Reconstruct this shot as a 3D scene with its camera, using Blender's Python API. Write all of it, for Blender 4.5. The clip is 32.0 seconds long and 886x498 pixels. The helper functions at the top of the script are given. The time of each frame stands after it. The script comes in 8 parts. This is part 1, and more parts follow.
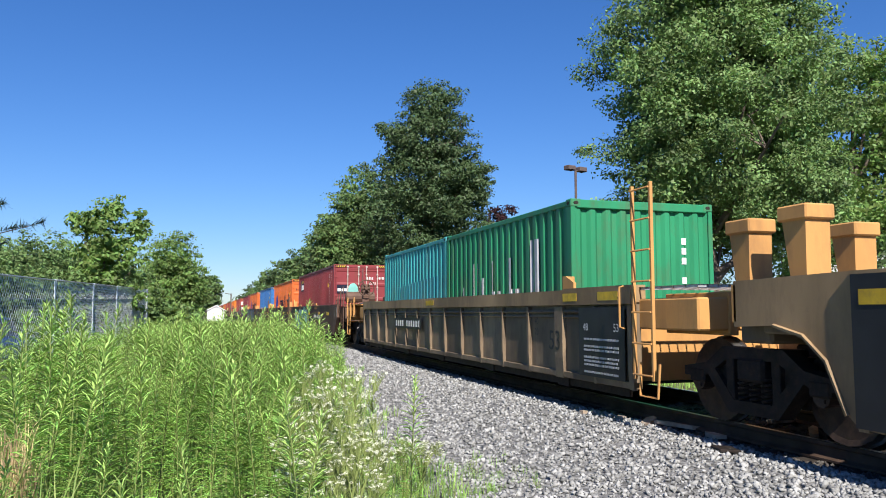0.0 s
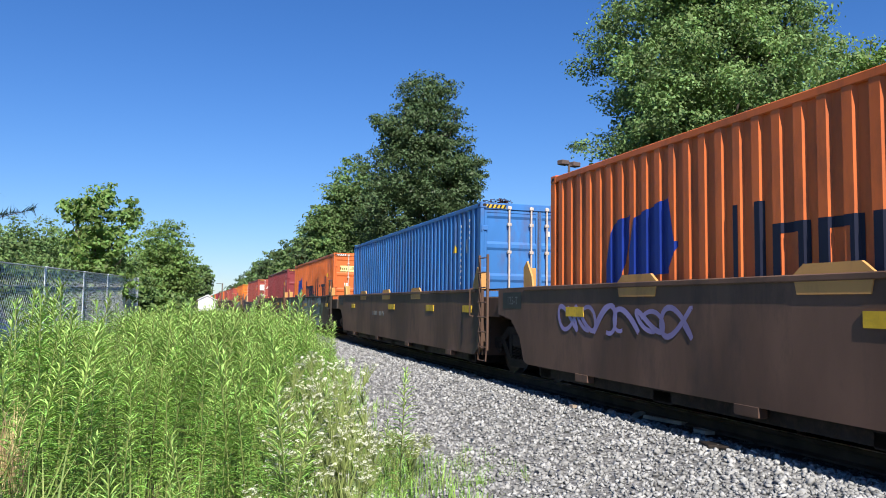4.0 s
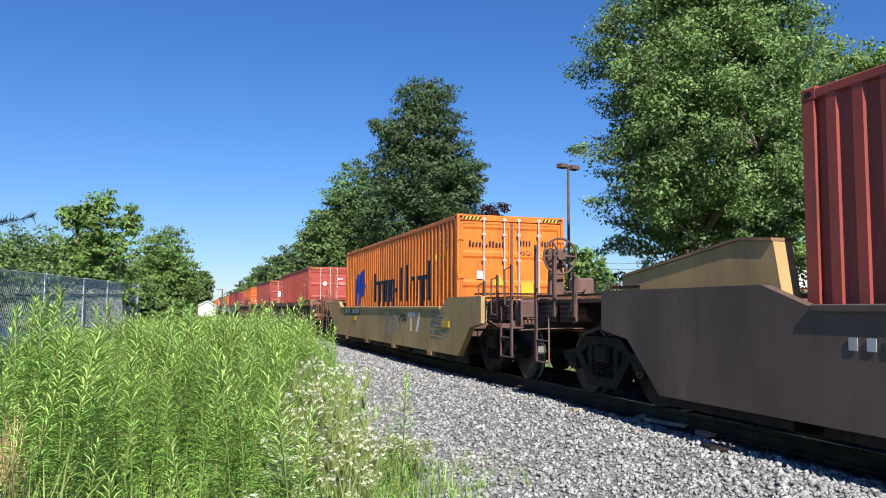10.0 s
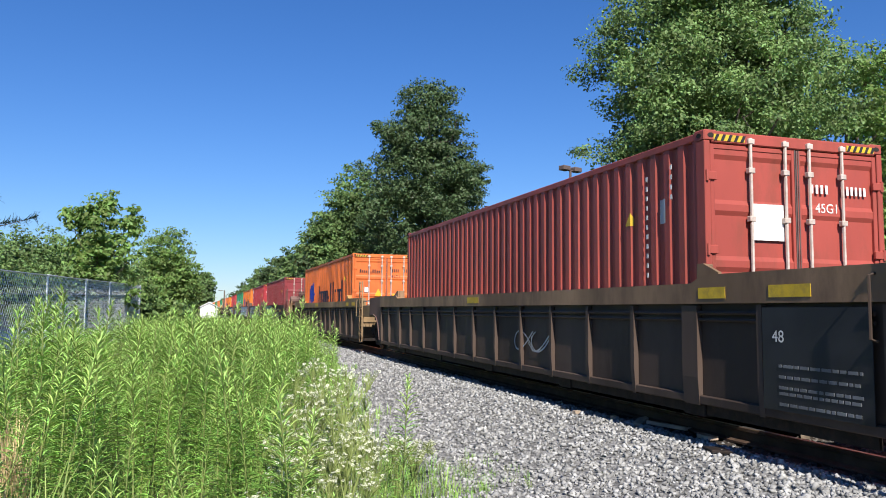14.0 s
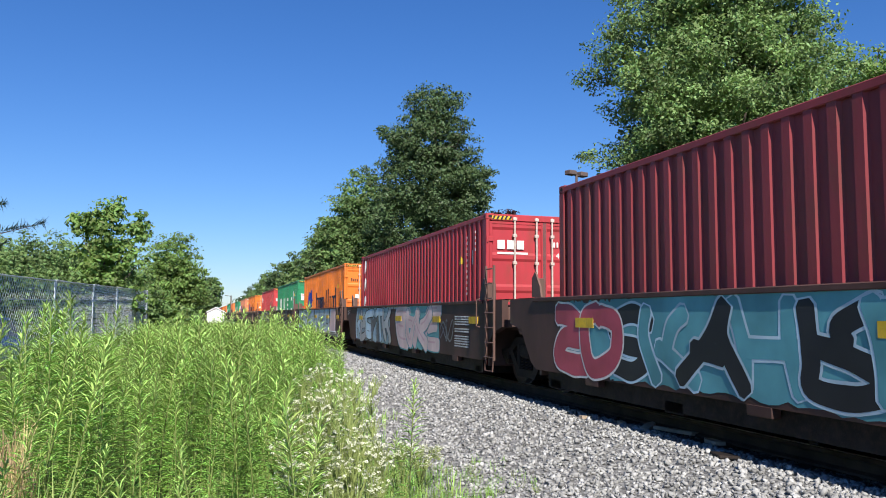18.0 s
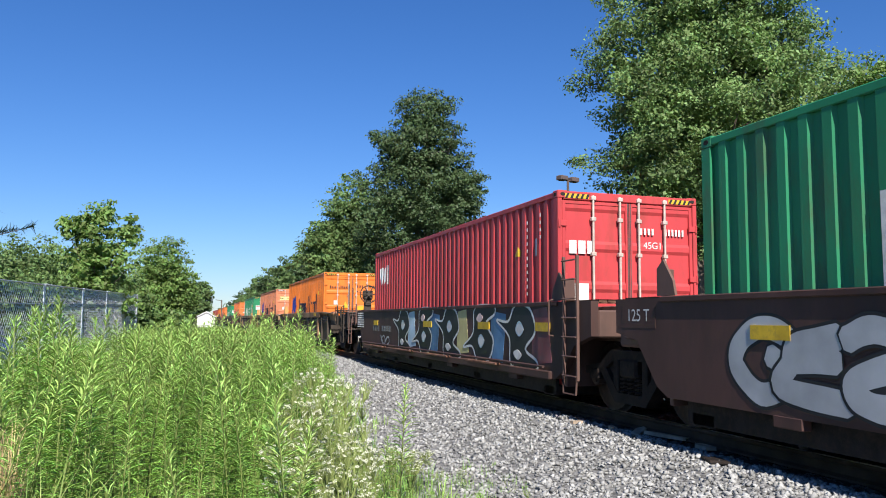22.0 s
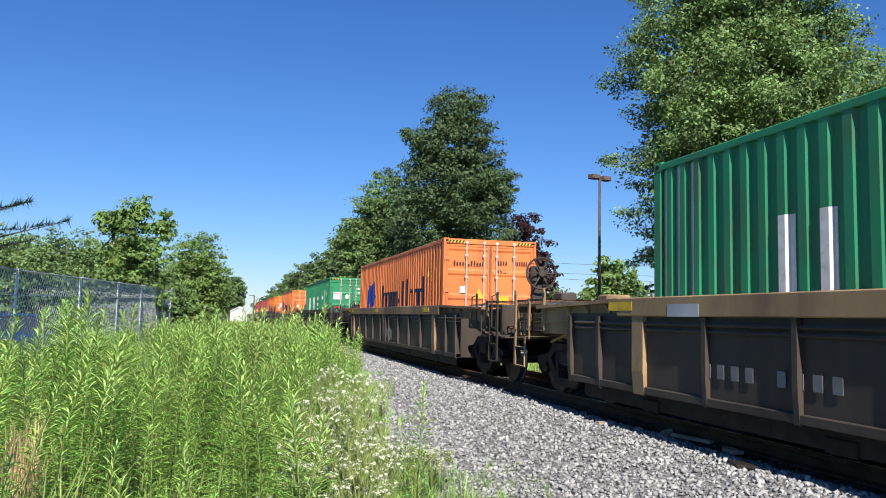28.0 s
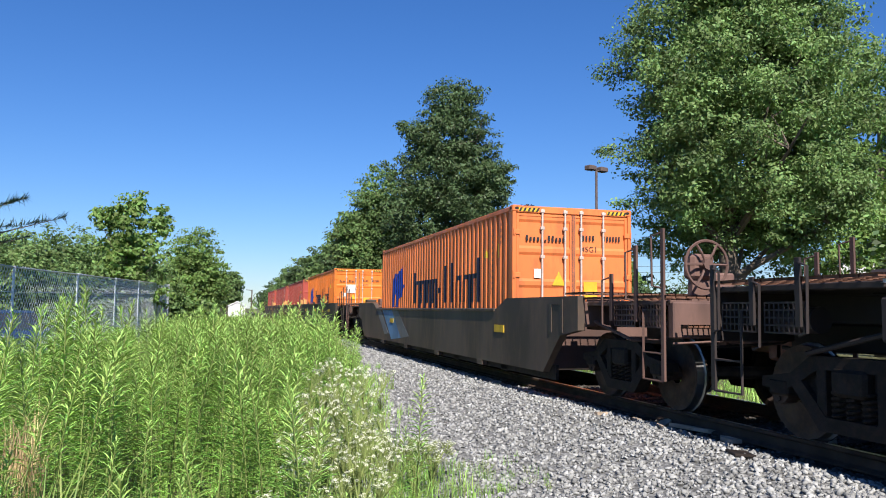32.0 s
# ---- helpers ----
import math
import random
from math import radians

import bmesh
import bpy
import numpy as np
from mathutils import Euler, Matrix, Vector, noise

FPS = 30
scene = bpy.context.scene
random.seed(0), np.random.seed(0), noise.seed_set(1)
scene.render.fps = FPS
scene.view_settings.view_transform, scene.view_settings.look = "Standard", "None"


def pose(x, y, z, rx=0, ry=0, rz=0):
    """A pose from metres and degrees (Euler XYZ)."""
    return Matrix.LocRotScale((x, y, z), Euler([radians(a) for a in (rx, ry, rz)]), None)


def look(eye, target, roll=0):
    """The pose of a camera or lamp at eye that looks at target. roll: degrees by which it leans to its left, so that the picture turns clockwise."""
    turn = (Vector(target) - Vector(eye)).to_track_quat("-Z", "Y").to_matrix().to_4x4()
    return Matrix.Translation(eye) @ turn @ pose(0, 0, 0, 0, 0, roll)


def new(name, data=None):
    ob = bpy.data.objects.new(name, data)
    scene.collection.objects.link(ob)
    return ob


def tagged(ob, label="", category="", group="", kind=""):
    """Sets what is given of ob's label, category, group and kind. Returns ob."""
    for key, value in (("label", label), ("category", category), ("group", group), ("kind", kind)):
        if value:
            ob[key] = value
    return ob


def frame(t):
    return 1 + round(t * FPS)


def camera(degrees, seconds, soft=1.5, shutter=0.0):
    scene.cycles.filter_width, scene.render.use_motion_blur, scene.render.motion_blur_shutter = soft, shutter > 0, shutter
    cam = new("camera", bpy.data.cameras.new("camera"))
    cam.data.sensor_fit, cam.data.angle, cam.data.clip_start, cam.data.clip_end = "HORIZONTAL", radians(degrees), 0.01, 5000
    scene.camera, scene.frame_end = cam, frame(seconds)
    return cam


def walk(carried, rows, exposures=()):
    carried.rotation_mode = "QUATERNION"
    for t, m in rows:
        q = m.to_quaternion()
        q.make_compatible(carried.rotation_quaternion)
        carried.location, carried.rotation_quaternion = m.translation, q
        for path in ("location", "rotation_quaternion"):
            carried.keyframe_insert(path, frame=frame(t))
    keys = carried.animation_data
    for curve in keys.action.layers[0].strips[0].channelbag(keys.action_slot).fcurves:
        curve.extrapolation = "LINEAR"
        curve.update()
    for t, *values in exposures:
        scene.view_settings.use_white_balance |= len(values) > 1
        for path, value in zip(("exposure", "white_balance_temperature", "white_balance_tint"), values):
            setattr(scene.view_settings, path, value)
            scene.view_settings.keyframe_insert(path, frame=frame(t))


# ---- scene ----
RAIL, TRACK = 0.45, 6.35          # rail top above the ground, track centre east of the camera
EYE = 1.66                        # lens above the ground
END = 32.0
cam = camera(59.7, END, 1.0)

# seconds, turn to the right of the track's direction, tilt up, lean (degrees)
CAMERA_ROWS = [
    (0, 17.24, 4.64, 0.09), (0.5, 17.30, 4.57, 0.17), (1, 17.24, 4.69, 0.18),
    (1.5, 17.23, 4.82, 0.11), (2, 17.40, 4.77, 0.25), (2.5, 17.56, 4.49, -0.02),
    (3, 17.68, 4.21, -0.43), (3.5, 17.85, 4.13, -0.71), (5.5, 17.66, 4.07, -0.59),
    (6, 17.73, 4.03, -0.61), (6.5, 17.80, 4.04, -0.68), (7, 17.79, 4.08, -0.48),
    (7.5, 17.65, 4.08, -0.45), (8, 17.60, 3.86, -0.38), (8.5, 17.89, 3.44, -0.37),
    (9, 17.87, 3.77, -0.43), (9.5, 17.83, 4.23, -0.35), (10, 17.82, 4.42, -0.27),
    (10.5, 17.82, 4.39, -0.34), (11, 17.91, 4.28, -0.71), (11.5, 18.00, 4.38, -0.63),
    (12, 17.99, 4.46, -0.54), (12.5, 17.93, 4.55, -0.61), (13, 17.95, 4.59, -0.55),
    (13.5, 17.81, 4.59, -0.55), (14, 17.67, 4.56, -0.43), (14.5, 17.66, 4.73, -0.32),
    (16.5, 17.41, 4.99, -0.26), (17, 17.34, 4.98, -0.29), (17.5, 17.23, 4.96, -0.39),
    (18, 17.21, 4.92, -0.38), (18.5, 17.34, 4.94, -0.26), (19, 17.45, 5.03, -0.45),
    (19.5, 17.46, 5.05, -0.49), (20, 17.51, 5.30, -0.51), (20.5, 17.42, 5.41, -0.48),
    (21, 17.58, 5.40, -0.52), (21.5, 17.87, 5.29, -0.57), (22, 17.84, 5.28, -0.48),
    (22.5, 17.70, 5.13, -0.45), (23, 17.73, 5.07, -0.69), (23.5, 17.91, 5.05, -0.95),
    (24, 18.04, 5.04, -0.91), (24.5, 18.03, 5.07, -0.85), (25, 17.97, 5.00, -0.73),
    (25.5, 17.94, 4.94, -0.79), (27.5, 15.47, 5.25, -0.61), (28, 15.51, 5.09, -1.28),
    (28.5, 15.79, 5.17, -1.18), (29, 15.64, 5.17, -1.16), (29.5, 15.41, 4.94, -1.38),
    (30, 15.27, 4.75, -1.15), (30.5, 15.21, 4.79, -0.79), (31, 15.44, 4.60, -0.80),
    (31.5, 15.74, 4.55, -0.65), (32, 15.72, 4.55, -0.69),
]


def cam_pose(t, turn, tilt, lean):
    k = min(max((t - 25.8) / 1.5, 0), 1)
    k = k * k * (3 - 2 * k)
    return pose(0.07 * k, 0, EYE, 0, 0, -turn) @ pose(0, 0, 0, 90 + tilt) @ pose(0, 0, 0, 0, 0, -lean)


walk(cam, [(t, cam_pose(t, a, b, c)) for t, a, b, c in CAMERA_ROWS])

# ---- light ----
SUN_AZ, SUN_EL = -6.4, 42.0       # sun behind the camera, almost along the track, grazing its near side
world = bpy.data.worlds.new("sky")
scene.world = world
world.use_nodes = True
wn = world.node_tree.nodes
sky = wn.new("ShaderNodeTexSky")
sky.sky_type = "NISHITA"
sky.sun_disc = False
sky.sun_elevation, sky.sun_rotation = radians(SUN_EL), radians(180 - SUN_AZ)
sky.air_density, sky.dust_density, sky.ozone_density = 1.15, 0.0, 3.0
rich = wn.new("ShaderNodeHueSaturation")
rich.inputs["Saturation"].default_value = 1.1
tint = wn.new("ShaderNodeMix")
tint.data_type, tint.blend_type = "RGBA", "MULTIPLY"
tint.inputs[0].default_value = 1.0
tint.inputs[7].default_value = (0.60, 0.76, 1.12, 1)
world.node_tree.links.new(sky.outputs[0], tint.inputs[6])
world.node_tree.links.new(tint.outputs[2], rich.inputs["Color"])
world.node_tree.links.new(rich.outputs[0], wn["Background"].inputs[0])
wn["Background"].inputs[1].default_value = 0.062
lamp = bpy.data.lights.new("sun", "SUN")
lamp.energy, lamp.angle, lamp.color = 5.0, radians(0.53), (1.0, 0.94, 0.86)
sun = new("sun", lamp)
_e, _a = radians(SUN_EL), radians(SUN_AZ)
sun.matrix_world = look((0, 0, 60), (-math.sin(_a) * math.cos(_e), math.cos(_a) * math.cos(_e), 60 - math.sin(_e)))
scene.view_settings.exposure = 0.87

# ---- materials ----
MATS = {}


def mat(name, base, rough=0.6, metal=0.0, vary=0.25, scale=2.0, grain=60.0, bump=0.1, streak=0.0, dirt=None, leaf=0.0, per="", dirt_amount=0.5):
    """A painted or natural surface: base colour broken by large stains and fine grain."""
    if name in MATS:
        return MATS[name]
    m = bpy.data.materials.new(name)
    m.use_nodes = True
    n, l = m.node_tree.nodes, m.node_tree.links
    b = n["Principled BSDF"]
    b.inputs["Roughness"].default_value, b.inputs["Metallic"].default_value = rough, metal
    b.inputs["Specular IOR Level"].default_value = 0.5 if rough < 0.4 else 0.25
    co = n.new("ShaderNodeTexCoord")
    mp = n.new("ShaderNodeMapping")
    if streak:
        mp.inputs["Scale"].default_value = (1, 1, streak)
    l.new(co.outputs["Object"], mp.inputs[0])
    big, fine = n.new("ShaderNodeTexNoise"), n.new("ShaderNodeTexNoise")
    big.inputs["Scale"].default_value, big.inputs["Detail"].default_value = scale, 5
    fine.inputs["Scale"].default_value, fine.inputs["Detail"].default_value = grain, 3
    l.new(mp.outputs[0], big.inputs[0]), l.new(co.outputs["Object"], fine.inputs[0])
    ramp = n.new("ShaderNodeValToRGB")
    ramp.color_ramp.elements[0].position, ramp.color_ramp.elements[1].position = 0.38, 0.68
    lo = [c * (1 - vary) for c in base]
    hi = [min(c * (1 + vary * 0.7), 0.95) for c in base]
    ramp.color_ramp.elements[0].color, ramp.color_ramp.elements[1].color = (*lo, 1), (*hi, 1)
    l.new(big.outputs[0], ramp.inputs[0])
    out = ramp.outputs[0]
    if dirt:
        d = n.new("ShaderNodeTexNoise")
        d.inputs["Scale"].default_value, d.inputs["Detail"].default_value = scale * 2.7, 8
        d.inputs["Roughness"].default_value = 0.7
        l.new(mp.outputs[0], d.inputs[0])
        r2 = n.new("ShaderNodeMapRange")
        r2.inputs[1].default_value, r2.inputs[2].default_value = 0.47, 0.70
        r2.inputs[4].default_value = dirt_amount
        l.new(d.outputs[0], r2.inputs[0])
        mx = n.new("ShaderNodeMix")
        mx.data_type = "RGBA"
        l.new(r2.outputs[0], mx.inputs[0]), l.new(out, mx.inputs[6])
        mx.inputs[7].default_value = (*dirt, 1)
        out = mx.outputs[2]
    if per:
        rnd = n.new("ShaderNodeObjectInfo" if per == "object" else "ShaderNodeNewGeometry")
        src = rnd.outputs["Random"] if per == "object" else rnd.outputs["Random Per Island"]
        hs = n.new("ShaderNodeHueSaturation")
        mr, mh = n.new("ShaderNodeMapRange"), n.new("ShaderNodeMapRange")
        mr.inputs[3].default_value, mr.inputs[4].default_value = (0.66, 1.3) if per == "stone" else (0.68, 1.3)
        mh.inputs[3].default_value, mh.inputs[4].default_value = 0.478, 0.520
        l.new(src, mr.inputs[0]), l.new(src, mh.inputs[0])
        l.new(mr.outputs[0], hs.inputs["Value"]), l.new(mh.outputs[0], hs.inputs["Hue"])
        l.new(out, hs.inputs["Color"])
        out = hs.outputs[0]
    l.new(out, b.inputs["Base Color"])
    if bump:
        bp = n.new("ShaderNodeBump")
        bp.inputs["Strength"].default_value, bp.inputs["Distance"].default_value = bump, 0.01
        l.new(fine.outputs[0], bp.inputs["Height"]), l.new(bp.outputs[0], b.inputs["Normal"])
    if leaf:
        tr, ms = n.new("ShaderNodeBsdfTranslucent"), n.new("ShaderNodeMixShader")
        hs2 = n.new("ShaderNodeHueSaturation")
        hs2.inputs["Value"].default_value, hs2.inputs["Saturation"].default_value = 1.5, 1.1
        l.new(out, hs2.inputs["Color"]), l.new(hs2.outputs[0], tr.inputs[0])
        ms.inputs[0].default_value = leaf
        l.new(b.outputs[0], ms.inputs[1]), l.new(tr.outputs[0], ms.inputs[2])
        l.new(ms.outputs[0], n["Material Output"].inputs[0])
    MATS[name] = m
    return m


RUST, SOOT = (0.10, 0.05, 0.03), (0.03, 0.027, 0.025)


def paint(name, c, rough=0.5, dirt=RUST, amount=0.5):
    return mat("paint_" + name, c, rough, 0, 0.16 if amount == 0.5 else 0.4, 0.9, 45, 0.06, 0.35, dirt, dirt_amount=amount)


ORANGE = paint("orange", (0.60, 0.138, 0.035))
YELLOWORANGE = paint("yellow_orange", (0.70, 0.178, 0.027))
SALMON = paint("salmon", (0.58, 0.21, 0.11))
MAROON = paint("maroon", (0.22, 0.036, 0.042))
REDBROWN = paint("red_brown", (0.32, 0.065, 0.05))
RED = paint("red", (0.37, 0.07, 0.052))
CRIMSON = paint("crimson", (0.36, 0.035, 0.045))
SCARLET = paint("scarlet", (0.48, 0.055, 0.06))
UMBER = paint("grimy_umber", (0.105, 0.075, 0.062), 0.6, (0.06, 0.045, 0.038), 0.7)
GRIME = paint("grimy_charcoal", (0.078, 0.057, 0.045), 0.6, (0.135, 0.085, 0.055), 0.65)
GREEN = paint("green", (0.025, 0.22, 0.10))
TEAL = paint("teal", (0.05, 0.33, 0.33))
TEALDARK = paint("dark_teal", (0.04, 0.25, 0.29))
BLUE = paint("blue", (0.04, 0.16, 0.42))
TANGOLD = paint("golden_tan", (0.40, 0.265, 0.12), 0.6, (0.16, 0.10, 0.055), 0.5)
TAN = paint("tan", (0.195, 0.143, 0.09), 0.65, (0.06, 0.044, 0.034), 0.8)
TANSIDE = paint("warm_tan", (0.30, 0.20, 0.105), 0.65, (0.12, 0.08, 0.05), 0.6)
ENDBROWN = paint("end_brown", (0.135, 0.078, 0.064), 0.65, (0.06, 0.04, 0.034), 0.6)
BRIGHTORANGE = paint("fresh_orange", (0.70, 0.185, 0.055))
TANORANGE = paint("tan_orange", (0.52, 0.27, 0.09), 0.6, (0.16, 0.09, 0.05), 0.5)
BEAMBROWN = paint("beam_brown", (0.25, 0.155, 0.09), 0.65, (0.08, 0.05, 0.035), 0.7)
GREYBROWN = paint("grey_brown", (0.062, 0.042, 0.032), 0.7, (0.07, 0.05, 0.04), 0.7)
BROWN = paint("brown", (0.125, 0.072, 0.05), 0.65, (0.05, 0.035, 0.03), 0.7)
DARKBROWN = paint("dark_brown", (0.075, 0.038, 0.032), 0.65, (0.04, 0.03, 0.027), 0.7)
CHARCOAL = paint("charcoal", (0.048, 0.039, 0.032), 0.6, (0.072, 0.05, 0.038), 0.6)
BLACK = paint("black", (0.034, 0.027, 0.026), 0.6, (0.055, 0.04, 0.036), 0.5)
PLUM = paint("worn_plum", (0.085, 0.06, 0.058), 0.6, (0.05, 0.036, 0.032), 0.6)
FRAME = mat("running_gear", (0.018, 0.015, 0.014), 0.75, 0.2, 0.4, 5, 60, 0.3, 0, (0.06, 0.035, 0.022))
RUSTY = mat("rusty_steel", (0.20, 0.10, 0.065), 0.75, 0.2, 0.35, 4, 70, 0.25, 0, (0.07, 0.045, 0.035))
RAILRUST = mat("rail_rust", (0.085, 0.055, 0.04), 0.75, 0.3, 0.3, 4, 60, 0.2)
WHEELMAT = mat("wheel_steel", (0.07, 0.05, 0.042), 0.6, 0.5, 0.35, 5, 60, 0.15, 0, (0.13, 0.075, 0.05))
STEEL = mat("worn_steel", (0.42, 0.41, 0.40), 0.32, 0.9, 0.15, 6, 90, 0.05)
ZINC = mat("galvanised_steel", (0.48, 0.49, 0.50), 0.5, 0.6, 0.2, 8, 80, 0.05)
FENCEWIRE = mat("fence_wire", (0.74, 0.77, 0.80), 0.5, 0.15, 0.15, 8, 80, 0.05)
ROD = mat("pale_rod_paint", (0.52, 0.45, 0.40), 0.5, 0.1, 0.25, 3, 60, 0.05, 0, (0.25, 0.14, 0.09))
WHITE = mat("white_paint", (0.66, 0.65, 0.63), 0.5, 0, 0.1, 3, 60, 0.03, 0, (0.35, 0.3, 0.27))
YELLOW = mat("yellow_sticker", (0.62, 0.40, 0.03), 0.5, 0, 0.2, 4, 60, 0.03, 0, (0.2, 0.14, 0.06))
INK = mat("black_ink", (0.022, 0.022, 0.025), 0.5, 0, 0.2, 3, 60, 0.02)
NAVY = mat("navy_ink", (0.009, 0.011, 0.028), 0.5, 0, 0.2, 2, 60, 0.02)
ROYAL = mat("royal_blue_ink", (0.010, 0.030, 0.22), 0.45, 0, 0.15, 2, 60, 0.02)
REDINK = mat("red_ink", (0.5, 0.03, 0.03), 0.5, 0, 0.15, 3, 60, 0.02)
MINT = mat("mint_spray", (0.22, 0.52, 0.46), 0.55, 0, 0.25, 1.5, 60, 0.02)
SKYBLUE = mat("pale_blue_spray", (0.45, 0.58, 0.66), 0.55, 0, 0.25, 1.5, 60, 0.02)
MUTEDGREEN = mat("muted_green_spray", (0.13, 0.27, 0.21), 0.55, 0, 0.4, 1.6, 60, 0.02)
MUTEDBLUE = mat("muted_blue_spray", (0.22, 0.26, 0.34), 0.55, 0, 0.45, 1.6, 60, 0.02, 0, (0.34, 0.35, 0.36))
MUTEDRED = mat("muted_red_spray", (0.27, 0.10, 0.09), 0.55, 0, 0.4, 1.6, 60, 0.02, 0, (0.22, 0.17, 0.15))
TEALSPRAY = mat("blue_green_spray", (0.17, 0.42, 0.43), 0.55, 0, 0.35, 1.3, 60, 0.02)
DUSKBLUE = mat("dusky_blue_spray", (0.27, 0.38, 0.44), 0.55, 0, 0.4, 1.6, 60, 0.02, 0, (0.12, 0.10, 0.09))
ROSE = mat("rose_spray", (0.62, 0.38, 0.40), 0.55, 0, 0.2, 1.5, 60, 0.02)
PINK = mat("pale_pink_spray", (0.70, 0.52, 0.50), 0.55, 0, 0.2, 1.5, 60, 0.02)
SILVER = mat("silver_spray", (0.40, 0.41, 0.43), 0.5, 0.1, 0.25, 1.5, 60, 0.02)
LILAC = mat("lilac_spray", (0.26, 0.22, 0.42), 0.55, 0, 0.25, 1.5, 60, 0.02)
WINE = mat("wine_spray", (0.40, 0.07, 0.10), 0.55, 0, 0.25, 1.5, 60, 0.02)
BLUESPRAY = mat("blue_spray", (0.10, 0.21, 0.36), 0.55, 0, 0.35, 1.5, 60, 0.02)
WINEDARK = mat("dull_wine_spray", (0.20, 0.06, 0.07), 0.55, 0, 0.4, 1.5, 60, 0.02, 0, (0.10, 0.10, 0.11))
WINEPALE = mat("faded_wine_spray", (0.42, 0.25, 0.26), 0.55, 0, 0.3, 1.5, 60, 0.02)
SPRAYMIX = mat("overlapping_spray", (0.16, 0.19, 0.20), 0.55, 0, 0.7, 2.2, 60, 0.02, 0, (0.30, 0.33, 0.35), dirt_amount=0.9)
DULLGREEN = mat("dull_green_spray", (0.10, 0.13, 0.085), 0.55, 0, 0.5, 1.8, 60, 0.02, 0, (0.15, 0.09, 0.06), dirt_amount=0.8)
SMOKE = mat("grey_spray", (0.15, 0.155, 0.16), 0.6, 0, 0.25, 1.5, 60, 0.02)
BLACKSPRAY = mat("black_spray", (0.02, 0.021, 0.024), 0.55, 0, 0.25, 1.5, 60, 0.02)
DARKHOLE = mat("dark_socket", (0.02, 0.016, 0.014), 0.8, 0, 0.2, 5, 60, 0.1)
GASKET = mat("rubber_gasket", (0.10, 0.075, 0.07), 0.8, 0, 0.2, 5, 60, 0.1)
STONE = mat("ballast_stone", (0.30, 0.30, 0.294), 0.85, 0, 0.35, 9, 80, 0.4, per="stone")
# dark copies of the ballast: the train's shade is put into their colour
STONEDARK = mat("shade_ballast_stone", (0.09, 0.082, 0.075), 0.85, 0, 0.3, 9, 80, 0.4, per="island")
BEDDARK = mat("shade_ballast_bed", (0.07, 0.064, 0.058), 0.9, 0, 0.5, 16, 45, 1.0, 0, (0.03, 0.028, 0.026), dirt_amount=0.9)
BED = mat("ballast_bed", (0.21, 0.208, 0.205), 0.95, 0, 0.6, 18, 45, 1.0, 0, (0.05, 0.049, 0.047), dirt_amount=0.9)
SOIL = mat("grassy_soil", (0.10, 0.105, 0.045), 0.95, 0, 0.5, 0.6, 14, 1.0, 0, (0.14, 0.11, 0.06))
TIE = mat("creosoted_tie", (0.042, 0.033, 0.027), 0.9, 0, 0.4, 5, 50, 0.5)
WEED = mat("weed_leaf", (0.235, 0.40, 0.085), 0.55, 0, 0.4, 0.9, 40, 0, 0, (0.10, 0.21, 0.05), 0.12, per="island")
# paler than the lower leaves: the sunlit look of the tips is coloured in
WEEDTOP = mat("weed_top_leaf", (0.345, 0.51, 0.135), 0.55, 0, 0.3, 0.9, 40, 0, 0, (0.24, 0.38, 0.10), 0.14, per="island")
STEM = mat("weed_stem", (0.22, 0.27, 0.085), 0.7, 0, 0.3, 3, 40, 0.1)
DRY = mat("dry_grass", (0.58, 0.43, 0.25), 0.8, 0, 0.3, 3, 40, 0, leaf=0.3, per="island")
PETAL = mat("white_petal", (0.60, 0.61, 0.47), 0.7, 0, 0.1, 3, 40, 0, leaf=0.2, per="island")
LEAFA = mat("maple_leaf", (0.165, 0.255, 0.088), 0.55, 0, 0.5, 0.7, 20, 0, leaf=0.25, per="island")
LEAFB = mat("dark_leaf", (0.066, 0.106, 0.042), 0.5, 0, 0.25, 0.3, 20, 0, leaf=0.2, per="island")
LEAFC = mat("far_leaf", (0.13, 0.205, 0.07), 0.6, 0, 0.4, 0.3, 20, 0, leaf=0.25, per="island")
LEAFL = mat("light_leaf", (0.175, 0.27, 0.078), 0.5, 0, 0.35, 0.5, 20, 0, leaf=0.35, per="island")
LEAFP = mat("purple_leaf", (0.048, 0.022, 0.024), 0.5, 0, 0.3, 0.5, 20, 0, leaf=0.15, per="island")
NEEDLE = mat("spruce_needle", (0.05, 0.085, 0.06), 0.6, 0, 0.25, 0.5, 20, 0, leaf=0.1, per="island")
BARK = mat("bark", (0.12, 0.095, 0.075), 0.9, 0, 0.4, 3, 25, 0.8, 0.3)
SIDING = mat("white_siding", (0.74, 0.74, 0.72), 0.6, 0, 0.06, 1, 30, 0.05)
CREAMSPRAY = mat("cream_spray", (0.55, 0.47, 0.22), 0.55, 0, 0.25, 1.5, 60, 0.02)
DEEPTEAL = mat("teal_spray", (0.10, 0.30, 0.34), 0.55, 0, 0.3, 1.2, 60, 0.02)
SCRAP = mat("splintered_wood", (0.42, 0.33, 0.25), 0.85, 0, 0.3, 6, 60, 0.3)
CREAM = mat("cream_stucco", (0.60, 0.47, 0.36), 0.8, 0, 0.1, 1, 30, 0.1)
SHINGLE = mat("grey_shingle", (0.14, 0.13, 0.125), 0.85, 0, 0.3, 2, 30, 0.4)
GLASS = mat("dark_window_glass", (0.03, 0.035, 0.04), 0.08, 0, 0.1, 1, 30, 0)
CARPAINT = mat("car_paint_navy", (0.03, 0.06, 0.14), 0.25, 0.3, 0.1, 1, 30, 0)
